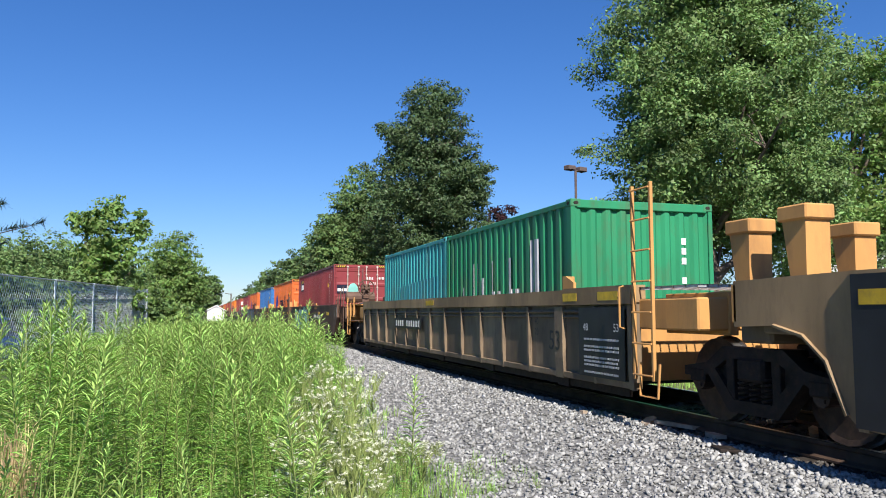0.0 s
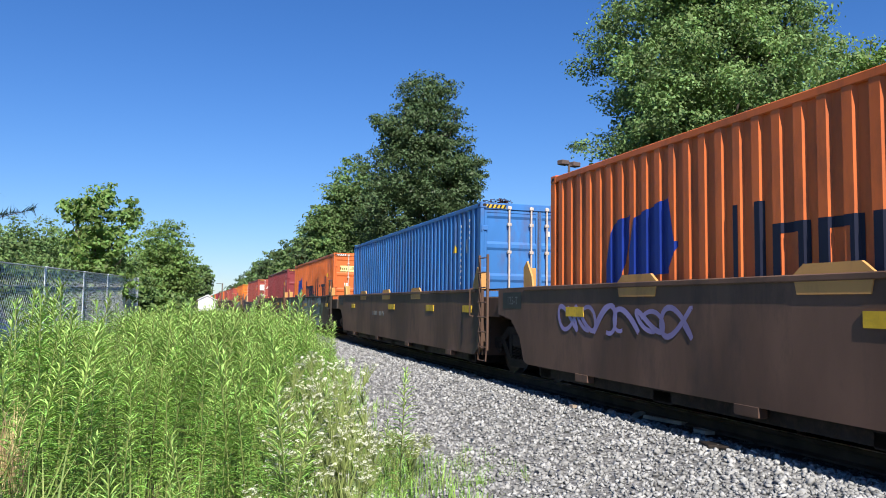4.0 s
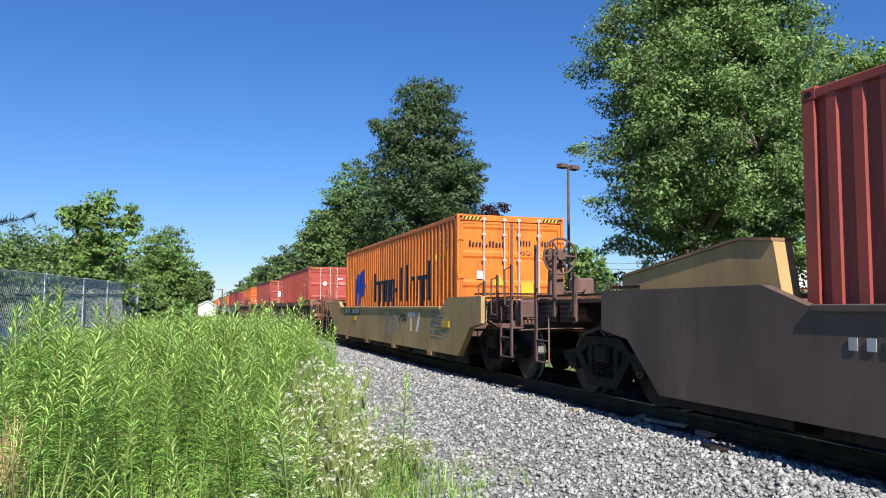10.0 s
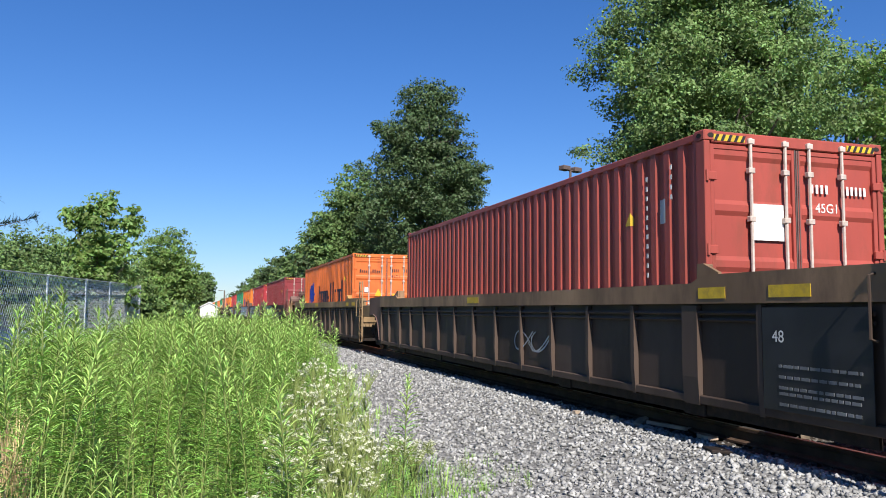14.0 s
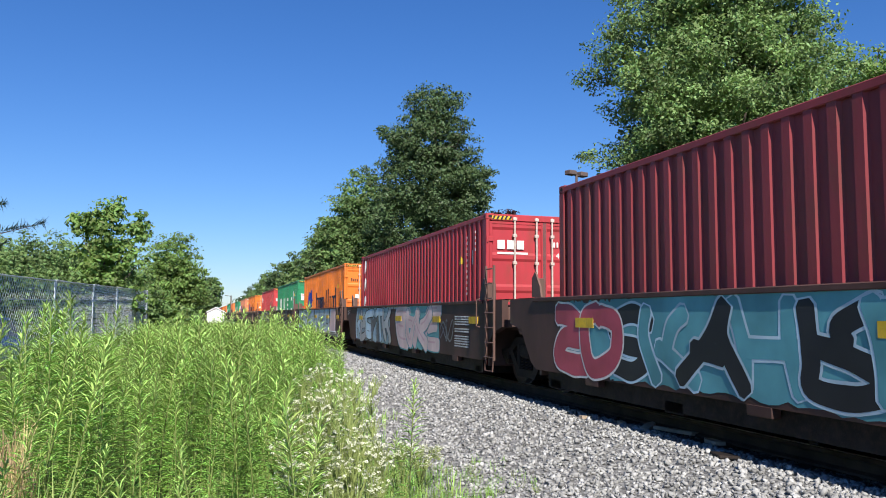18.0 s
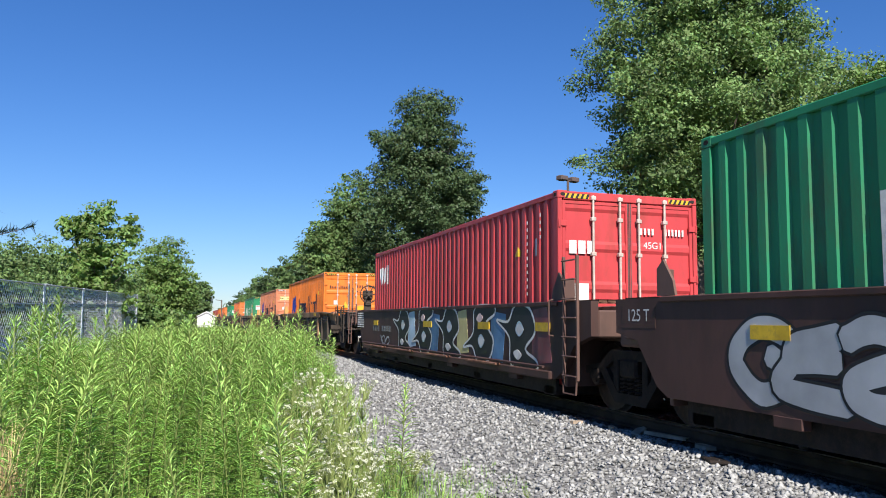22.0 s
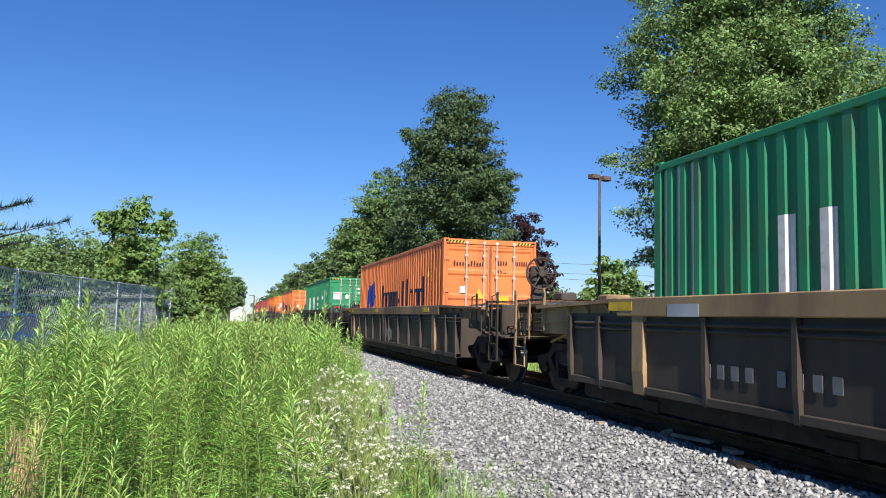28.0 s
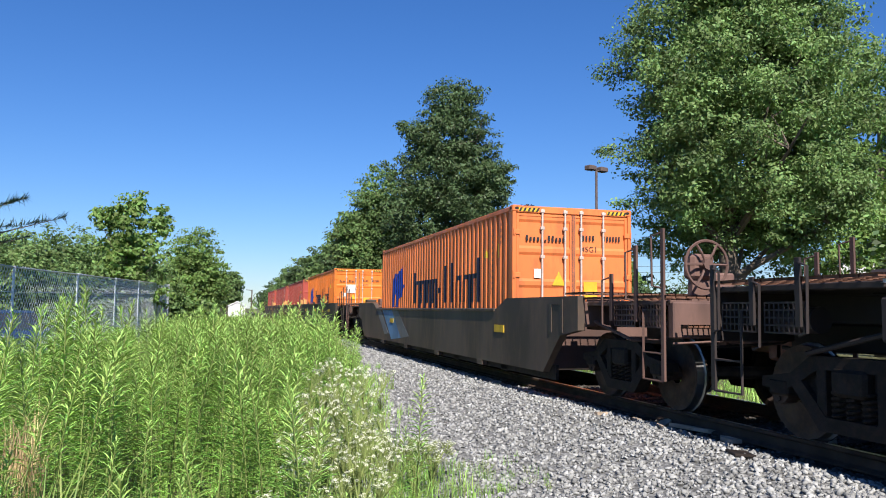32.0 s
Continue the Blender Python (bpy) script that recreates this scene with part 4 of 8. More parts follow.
def well_car(kind, body, label, yf, yr, front, rear, trim=None, ends=None, seed=0):
    """One unit of a well car. y = 0 .. 12.19 holds the container; yf < 0 and yr mark the joints; front and rear: 'joint' or 'coupled'."""
    rng = random.Random(seed)
    trim = trim or body
    ends = ends or (ENDBROWN if kind == "stepped" else body)
    root = thing("well_car", label, "train car", "cars of the freight train")
    L = 12.192
    if kind == "ribbed":
        ya, yb, zb, zt = -min(2.5 if front == "coupled" or body is GREYBROWN else 2.0, -yf - 1.2), L + min(2.0, yr - L - 1.2), 0.37 if body in (CHARCOAL, BLACK) else 0.30, 1.51
    elif kind == "trapeze":
        ya, yb, zb, zt = -2.5, L + 2.5, 0.27, 1.25
    elif kind == "short":
        ya, yb, zb, zt = -1.3, L + 1.3, 0.3, 1.25
    elif kind == "stepped":
        ya, yb, zb, zt = -0.45, L + 0.45, 0.40, 1.48
    else:
        ya, yb, zb, zt = -0.42, L + 0.42, 0.31, 1.49
    nk0, nk1 = ya - 1.15, yb + 1.15          # neck ends
    nk0, nk1 = max(nk0, yf + 0.25), min(nk1, yr - 0.25)
    for x in (-1, 1):
        near = x < 0
        s = Shape()
        if kind == "ribbed":
            wa, wb = (-1.9, L + 0.6) if seed == 20 else (ya, yb)
            s.box(x * (SIDE - 0.06), x * (SIDE - 0.13), wa, wb, zb, zt - 0.19, 0)
            s.box(x * (SIDE - 0.02), x * (SIDE - 0.14), wa, wb, zb - 0.02, zb + 0.07, 0.01)
            wall = part("side_wall", s, body, root, "grimy recessed side panels")
            if body is CHARCOAL:
                # a flat beam over the container; beyond it a thin flange on gussets, running out to a sloped nose
                ea, eb = max(ya - 1.2, yf + 0.4), min(yb + 1.2, yr - 0.4)
                beam = Shape().box(x * (SIDE + 0.01), x * (SIDE - 0.2), -0.5, L + 0.5, zt - 0.23, zt, 0.012)
                tb = part("top_beam", beam, trim, wall, "heavy worn top beam")
                for p, q, e in ((ea, -0.5, -1), (L + 0.5, eb, 1)):
                    web = [(p, zt - 0.05), (q, zt - 0.05), (q, zt - 0.23), (p, zt - 0.23)]
                    tip = 0 if e < 0 else 1
                    web[tip], web[3 - tip] = ((web[tip][0], zt - 0.12), (web[3 - tip][0], zt - 0.36))
                    part("end_web", Shape().prism(web, "x", x * (SIDE - 0.09), x * (SIDE - 0.19)), trim, wall)
                    part("end_flange", Shape().prism([(p, zt - 0.05 - 0.07 * (e < 0)), (q, zt - 0.05 - 0.07 * (e > 0)), (q, zt - 0.07 * (e > 0)), (p, zt - 0.07 * (e < 0))], "x", x * (SIDE + 0.005), x * (SIDE - 0.2)), trim, wall)
                    for k in range(3):
                        y = (q - 0.35 - 0.62 * k) if e < 0 else (p + 0.35 + 0.62 * k)
                        part("gusset", cached(("gusset", trim.name), lambda: Shape().prism([(SIDE - 0.09, zt - 0.07), (SIDE, zt - 0.07), (SIDE - 0.09, zt - 0.22)], "y", -0.02, 0.02)), trim, wall, at=pose(0, y, 0) @ Matrix.Diagonal((x, 1, 1, 1)))
            else:
                up = 0.02 if body is TAN else 0.08
                prof = [(ya, zt + up), (-0.25, zt + up), (-0.05, zt), (L + 0.05, zt), (L + 0.25, zt + up), (yb, zt + up), (yb, zt - 0.21), (ya, zt - 0.21)]
                beam = Shape().prism(prof, "x", x * (SIDE + 0.01), x * (SIDE - 0.2))
                part("top_beam", beam, trim, wall, "heavy worn top beam")
            m = 9 if body is CHARCOAL else 11
            spots = [(L * i / m, 0.13 if i in (0, m) else 0.035) for i in range(m + 1)] + [(-1.05, 0.035), (L + 1.05, 0.035), (wa + 0.05, 0.05), (wb - 0.05, 0.05)]
            if body is CHARCOAL:
                spots += [(L / 2 - 0.16, 0.1), (L / 2 + 0.16, 0.1)]
            for y, wide in spots:
                if not wa <= y <= wb:
                    continue
                rib = cached(("rib", wide, zb), lambda: Shape().prism([(SIDE - 0.06, zb - 0.03), (SIDE - 0.02, zb - 0.03), (SIDE + 0.0, zb + 0.25), (SIDE + 0.0, zt - 0.23), (SIDE - 0.06, zt - 0.23)], "y", -wide, wide))
                part("rib", rib, trim if wide > 0.1 and body is CHARCOAL else body, wall, at=pose(0, y, 0) @ Matrix.Diagonal((x, 1, 1, 1)))
            part("well_sill", Shape().box(x * (SIDE - 0.135), x * (SIDE - 0.17), wa + 0.3, wb - 0.3, 0.16, zb + 0.12), FRAME, wall)
            if body in (TAN, GREYBROWN) and rear == "joint":
                # the deep end of the side runs on over the truck, cut away in an arch above its wheels
                ut = zt + (0.02 if body is TAN else 0.08)
                arch = [(yb, ut), (yr - 0.2, ut - 0.03), (yr - 0.2, 1.06), (yr - 0.75, 1.08), (yr - 1.1, 1.0), (yr - 1.35, 0.8), (yr - 1.55, zb + 0.08), (yb, zb)]
                part("end_side", Shape().prism(arch, "x", x * (SIDE - 0.02), x * (SIDE - 0.13)), TANSIDE if body is TAN else ENDBROWN, wall, "deep arched side plate above the bogie")
                part("arch_rim", Shape().tube([(x * (SIDE - 0.01), p, q) for p, q in arch[3:7]], 0.02, 5), TANSIDE if body is TAN else ENDBROWN, wall)
                part("end_cap", Shape().box(-SIDE + 0.02, SIDE - 0.02, yr - 0.24, yr - 0.16, 1.1, ut - 0.06, 0.01), TANORANGE if body is TAN else ENDBROWN, wall) if near else None
            pipe = Shape().tube([(x * (SIDE - 0.03), ya + 0.2, zt - 0.30), (x * (SIDE - 0.03), yb - 0.2, zt - 0.32)], 0.022, 5).tube([(x * (SIDE - 0.03), ya + 0.2, zt - 0.37), (x * (SIDE - 0.03), yb - 0.2, zt - 0.39)], 0.018, 5)
            part("pipe", pipe, body, wall)
        else:
            if kind in ("trapeze", "short"):
                zr = 1.44
                a, b = (2.2, 2.75) if kind == "trapeze" else (1.2, 1.6)
                out = [(ya - 0.7, zr), (ya + a, zr), (ya + b, zt), (yb - b, zt), (yb - a, zr), (yb + 0.7, zr), (yb + 0.7, 0.95), (yb + 0.1, 0.86), (yb - 0.55, zb), (ya + 0.55, zb), (ya - 0.1, 0.86), (ya - 0.7, 0.95)]
                nk0, nk1 = ya - 0.7, yb + 0.7
            elif kind == "stepped":
                ext = 1.55 if front == "coupled" else 0.95
                out = [(ya - ext, zt), (yb + 0.95, zt), (yb + 0.95, 1.08), (yb + 0.5, 1.0), (yb + 0.1, zb + 0.1), (yb - 0.1, zb), (ya + 0.1, zb), (ya - 0.1, zb + 0.1), (ya - 0.5, 0.9), (ya - ext, 1.02)]
                nk0, nk1 = ya - ext, yb + 0.95
            else:
                head = [(ya - 0.1, zt)]
                foot = [(ya + 0.1, zb), (ya - 0.1, zb + 0.12)]
                if front == "coupled":
                    head, foot = [(ya - 1.85, zt)], [(ya - 1.2, zb), (ya - 1.7, 0.85), (ya - 1.85, 1.0)]
                    nk0 = ya - 1.85
                out = head + [(yb + 1.1, zt), (yb + 1.1, 1.06), (yb + 0.55, 0.98), (yb + 0.2, 0.7), (yb + 0.05, zb + 0.05), (yb - 0.1, zb)] + foot
                nk1 = yb + 1.1
            s.prism(out, "x", x * SIDE, x * (SIDE - 0.11))
            wall = part("side_wall", s, body, root)
            lip = Shape().box(x * (SIDE + 0.025), x * (SIDE - 0.15), ya + ({"trapeze": 2.8, "short": 1.7}.get(kind, 0)), yb - ({"trapeze": 2.8, "short": 1.7}.get(kind, 0)), zt - 0.05, zt + 0.012, 0.01)
            part("top_rail", lip, body, wall)
            if kind == "stepped" and seed in (14, 16):
                part("sill_beam", Shape().box(x * (SIDE + 0.05), x * (SIDE - 0.05), ya + 0.2, yb - 0.2, zb - 0.02, zb + 0.1, 0.015), SMOKE if seed == 14 else body, wall)
                if near:
                    part("pipe", Shape().tube([(-SIDE - 0.09, ya + 0.3, zb + 0.16), (-SIDE - 0.09, yb - 0.3, zb + 0.16)], 0.022, 6), SILVER if seed == 14 else body, wall)
                    for y in (1.6, 4.2, 6.9, 9.6):
                        part("step_board", Shape().box(-SIDE - 0.14, -SIDE - 0.04, y, y + 1.5, zb + 0.08, zb + 0.12, 0.01), SILVER if seed == 14 else RUSTY, wall, "worn metal step board")
            part("well_sill", Shape().box(x * (SIDE - 0.115), x * (SIDE - 0.16), ya + 0.3, yb - 0.3, 0.16, zb + 0.12), FRAME, wall)
            for k in range(4):
                part("foot", Shape().box(x * (SIDE + 0.004), x * (SIDE - 0.1), 1.0 + k * 3.2, 1.35 + k * 3.2, zb - 0.1, zb + 0.01, 0.01), body, wall)
            if kind == "smooth":
                for y in (3.2, 6.1, 9.0):
                    pad = Shape().prism([(y, zt + 0.01), (y + 0.12, zt + 0.1), (y + 0.72, zt + 0.1), (y + 0.84, zt + 0.01), (y + 0.8, zt - 0.16), (y + 0.04, zt - 0.16)], "x", x * (SIDE + 0.012), x * (SIDE - 0.02))
                    part("guide_pad", pad, TANORANGE if body in (BROWN, GREYBROWN) else body, wall, "worn container guide plate")
    # floor: cross bearers, end bulkheads, necks
    for y in (0.1, 3.1, 6.1, 9.1, L - 0.1):
        part("cross_bearer", cached(("bearer",), lambda: Shape().box(-SIDE + 0.115, SIDE - 0.115, -0.18, 0.18, 0.14, 0.28, 0.01)), FRAME, root, at=pose(0, y, 0))
    hole, back = (1.6, 1.8) if seed == 20 else (0.8, 0.8)
    for y, e in ((ya + (hole if kind in ("trapeze", "ribbed", "short") else 0), -1), (yb - (back if kind in ("trapeze", "ribbed", "short") else 0), 1)):
        part("bulkhead", Shape().box(-SIDE + 0.115, SIDE - 0.115, y - 0.04, y + 0.04, 0.3, 1.3, 0.01), ends, root)
    for a, b, e in ((nk0, ya, -1), (yb, nk1, 1)):
        y0, y1 = min(a, b), max(a, b)
        n = Shape()
        n.box(-SIDE + 0.115, SIDE - 0.115, y0, y1 + 0.02, 1.0, 1.36, 0.02)
        for xx in (-0.9, 0.9):
            n.box(xx - 0.06, xx + 0.06, y0 - 0.02, y1 + 0.02, 0.95, 1.42, 0.01)
        part("end_platform", n, ends, root)
        part("walkway", grating_shape(-SIDE + 0.12, SIDE - 0.12, y0, y1, 1.50), ZINC if kind == "ribbed" else RUSTY, root, "open steel grating walkway")
    # centre sills and joints
    for side, y_end, j in (("front", yf, front), ("rear", yr, rear)):
        e = -1 if side == "front" else 1
        ne = nk0 if e < 0 else nk1
        if j == "coupled":
            ty = y_end - e * 2.0
            lo, hi = sorted((ne, y_end - e * 0.42))
            sl = Shape().box(-0.36, 0.36, lo - 0.2, hi, 0.84, 1.12, 0.02)
            part("draft_sill", sl, ends, root)
            tip = hi if e > 0 else lo
            part("end_sill", Shape().box(-1.3, 1.3, tip - 0.06, tip + 0.06, 0.92, 1.34 + (0.13 if kind == "ribbed" else 0), 0.015), ends, root)
            dz = 0.13 if kind == "ribbed" else 0
            part("deck_plate", Shape().box(-1.3, 1.3, min(ne, tip), max(ne, tip), 1.30 + dz, 1.36 + dz, 0.01), ends, root)
            part("walkway", grating_shape(-1.36, 1.36, *sorted((ne, hi if e > 0 else lo)), 1.42 + dz), RUSTY, root, "open steel grating walkway")
            cp = Shape().box(-0.09, 0.09, *sorted((y_end - e * 0.6, y_end - e * 0.12)), 0.76, 0.92, 0.02)
            cp.box(-0.17, 0.17, *sorted((y_end - e * 0.2, y_end + e * 0.06)), 0.68, 0.98, 0.03)
            part("coupler", cp, RUSTY, root, "rusty knuckle coupler")
            hose = Shape().tube([(-0.3 * e, y_end - e * 0.45, 0.75), (-0.3 * e, y_end - e * 0.3, 0.45), (-0.16 * e, y_end - e * 0.05, 0.36)], 0.025, 6)
            part("brake_hose", hose, RUBBER, root)
            truck(root, ty)
            he = y_end - e * 0.48
            grab = TANORANGE if body is TAN else ends
            tall = {"stepped": 2.4, "trapeze": 2.2, "ribbed": 1.72, "short": 1.95}.get(kind, 2.15)
            for x in (-1.36, 1.36):
                for q, (dy, z0, z1) in enumerate(((0.0, 0.42, tall), (0.62, 1.1, tall - 0.15), (1.25, 1.1, 1.72))):
                    post = part("hand_post", Shape().box(x - 0.015, x + 0.015, he - e * dy - 0.035, he - e * dy + 0.035, z0, z1, 0.004), grab if q == 1 else ends, root, "flat upright steel post")
                    part("grab_iron", cached(("hand", e), lambda: Shape().tube([(0, 0, 0), (-0.05, -e * 0.16, 0.03), (-0.05, -e * 0.17, 0.62), (0, 0, 0.66)], 0.014, 5)), grab, post, at=pose(x, he - e * dy, z1 - 0.7))
                for q, z in enumerate((0.42, 0.74)):
                    part("sill_step", cached(("step", e), lambda: Shape().tube([(0, 0, 0), (0, -e * 0.45, 0), (0, -e * 0.45, 0.5)], 0.016, 5)), ends, root, at=pose(x, he, z))
            part("crossover_platform", grating_shape(-1.2, 1.2, *sorted((he, he + e * 0.26)), 1.08, 0.07), RUSTY, root, "narrow grated crossover step")
            for x in (-1.31, 1.31):
                for dy in (0.1, 0.75):
                    part("tread_panel", cached(("tread",), tread_shape), ends, root, "perforated steel tread panel", at=pose(x, he - e * (dy + 0.25), 1.18))
            part("train_line", Shape().tube([(-0.5, he, 0.86), (-0.55, he - e * 0.8, 0.8), (-1.15, he - e * 1.1, 0.86), (-1.18, he - e * 2.2, 1.1)], 0.025, 6), ends, root)
            part("brake_cylinder", Shape().tube([(-0.9, he - e * 0.5, 1.16), (-0.9, he - e * 1.0, 1.16)], 0.13, 10), ends, root)
            part("uncoupling_lever", Shape().tube([(-1.3, he + e * 0.1, 0.86), (-0.4, he + e * 0.12, 0.9), (-0.1, he + e * 0.16, 1.02)], 0.015, 5), ends, root)
            if e < 0 and seed in (2, 7, 8, 12, 17, 20, 21, 22):
                he += 0.45 if kind in ("trapeze", "stepped") else 0
                bx, bz = -0.5, {"stepped": 2.12, "trapeze": 1.82}.get(kind, 1.6 if seed == 21 else 2.1)
                part("brake_stand", Shape().prism([(bx - 0.14, 1.36), (bx + 0.14, 1.36), (bx + 0.1, bz + 0.12), (bx - 0.1, bz + 0.12)], "y", he + 0.06, he + 0.16), ends, root)
                part("gear_box", Shape().box(bx - 0.17, bx + 0.17, he + 0.0, he + 0.22, bz - 0.18, bz + 0.14, 0.04), ends, root)
                part("brake_wheel", cached(("brake_wheel",), brake_wheel_shape), ends, root, "spoked hand brake wheel", at=pose(bx, he - 0.06, bz))
                if kind in ("smooth", "stepped"):
                    part("air_tank", Shape().tube([(-0.95, he + 1.9, 1.78), (-0.9, he + 1.9, 1.78), (0.2, he + 1.9, 1.78), (0.25, he + 1.9, 1.78)], [0.12, 0.23, 0.23, 0.12], 12), ends, root, "cylindrical air reservoir")
                part("valve_box", Shape().box(0.5, 0.85, he + 1.2, he + 1.6, 1.42, 1.8, 0.03), ends, root)
                part("brake_pipe", Shape().tube([(0.65, he + 1.2, 1.6), (0.3, he + 0.7, 1.52), (bx, he + 0.3, 1.5), (bx, he + 0.2, bz - 0.1)], 0.02, 5), ends, root)
                part("brake_chain", Shape().tube([(bx + 0.05, he + 0.1, bz - 0.2), (bx + 0.05, he + 0.12, 1.0), (bx - 0.3, he + 0.9, 0.8)], 0.015, 5), ends, root)
            else:
                part("valve_box", Shape().box(-0.2, 0.25, he - e * 1.2, he - e * 0.85, 1.42, 1.66, 0.03), ends, root)
        else:
            lo, hi = sorted((ne, y_end))
            sl = Shape().box(-0.32, 0.32, lo, hi, 0.86, 1.14, 0.02)
            part("draft_sill", sl, ends, root)
            if e > 0:
                part("side_bearing_beam", Shape().box(-1.25, 1.25, hi - 0.5, hi - 0.05, 0.9, 1.2, 0.03), ends, root)
                part("articulation", Shape().box(-0.34, 0.34, hi - 0.35, hi + 0.3, 1.145, 1.3, 0.04), ends, root)
            if e > 0:
                truck(root, y_end)
            else:
                lx = -SIDE - 0.02
                part("ladder", cached(("ladder2", body is TAN), lambda: ladder_shape(0.42, 2.7 if body is TAN else 2.1, 7, 0.4)), TANORANGE if body in (TAN,) else ends, root, at=pose(lx, ya - 0.62 if kind != "ribbed" else ya - 0.5, 0))
                part("grab_iron", cached(("grab", 0.3), lambda: grab_shape(0.0, 0.5)), ends, root, at=pose(-SIDE, ya + 0.15, 1.0))
                part("stirrup", Shape().tube([(lx, ya - 0.62, 0.62), (lx - 0.02, ya - 0.6, 0.24), (lx - 0.02, ya - 0.24, 0.24), (lx, ya - 0.22, 0.62)], 0.016, 5), ends, root)
            if kind == "ribbed":
                q = -0.12 if e < 0 else L + 0.12
                hp = 0.2 if body is GREYBROWN or e < 0 else 0.4
                post = Shape().prism([(q, zt), (q + e * 0.34, zt), (q + e * 0.34, zt + 0.1), (q + e * 0.1, zt + hp), (q, zt + hp)], "x", -SIDE + 0.02, -SIDE + 0.06).box(-SIDE + 0.064, -SIDE + 0.2, q, q + e * 0.03, zt, zt + hp, 0.005)
                part("corner_post", post, TANORANGE if trim is TANSIDE or body in (TAN, CHARCOAL) else BEAMBROWN, root, "folded upright container guide bracket")
            else:
                q = ya if e < 0 else yb
                post = Shape().prism([(q + e * 0.1, 1.5), (q - e * 0.24, 1.5), (q - e * 0.2, 1.66), (q - e * 0.02, 1.9), (q + e * 0.1, 1.8)], "x", -SIDE + 0.02, -SIDE + 0.05).box(-SIDE + 0.054, -SIDE + 0.22, q + e * 0.06, q + e * 0.1, 1.5, 1.8, 0.005)
                part("corner_post", post, TANORANGE if body in (BROWN, TAN, GREYBROWN) or kind == "smooth" else ends, root, "folded upright container guide bracket")
    if kind != "ribbed":
        for y, w in ((-0.2, 0.5), (9.2, 0.5)) if kind in ("short", "trapeze") else ((2.2, 0.55), (5.6, 0.62), (10.7, 0.5), (-0.2, 0.5)):
            part("reflector", side_plate(y, y + w, zt - 0.42, zt - 0.29, -SIDE, 0.014), YELLOW, root, "yellow reflective patch")
    else:
        for y, w in ((-0.6, 0.42), (-1.7, 0.5), (6.3, 0.6)) if body in (GREYBROWN, TAN) else ((0.4, 0.6), (12.3, 0.6), (7.1, 0.5)):
            part("reflector", side_plate(y, y + w, zt - 0.16, zt - 0.05, -SIDE - 0.01, 0.004), YELLOW, root, "yellow reflective patch")
    return root


# ---- the train: metres behind the lens at 0 s, body, container ----
WHEELSETS = []
MOVERS = []


def lot(s, kind, body, car_label, box, box_label, brand="", marks=WHITE, end_marks=(), trim=None, ends=None):
    return dict(s=s, kind=kind, body=body, car=car_label, box=box, label=box_label, brand=brand, marks=marks, end=end_marks, trim=trim, ends=ends)


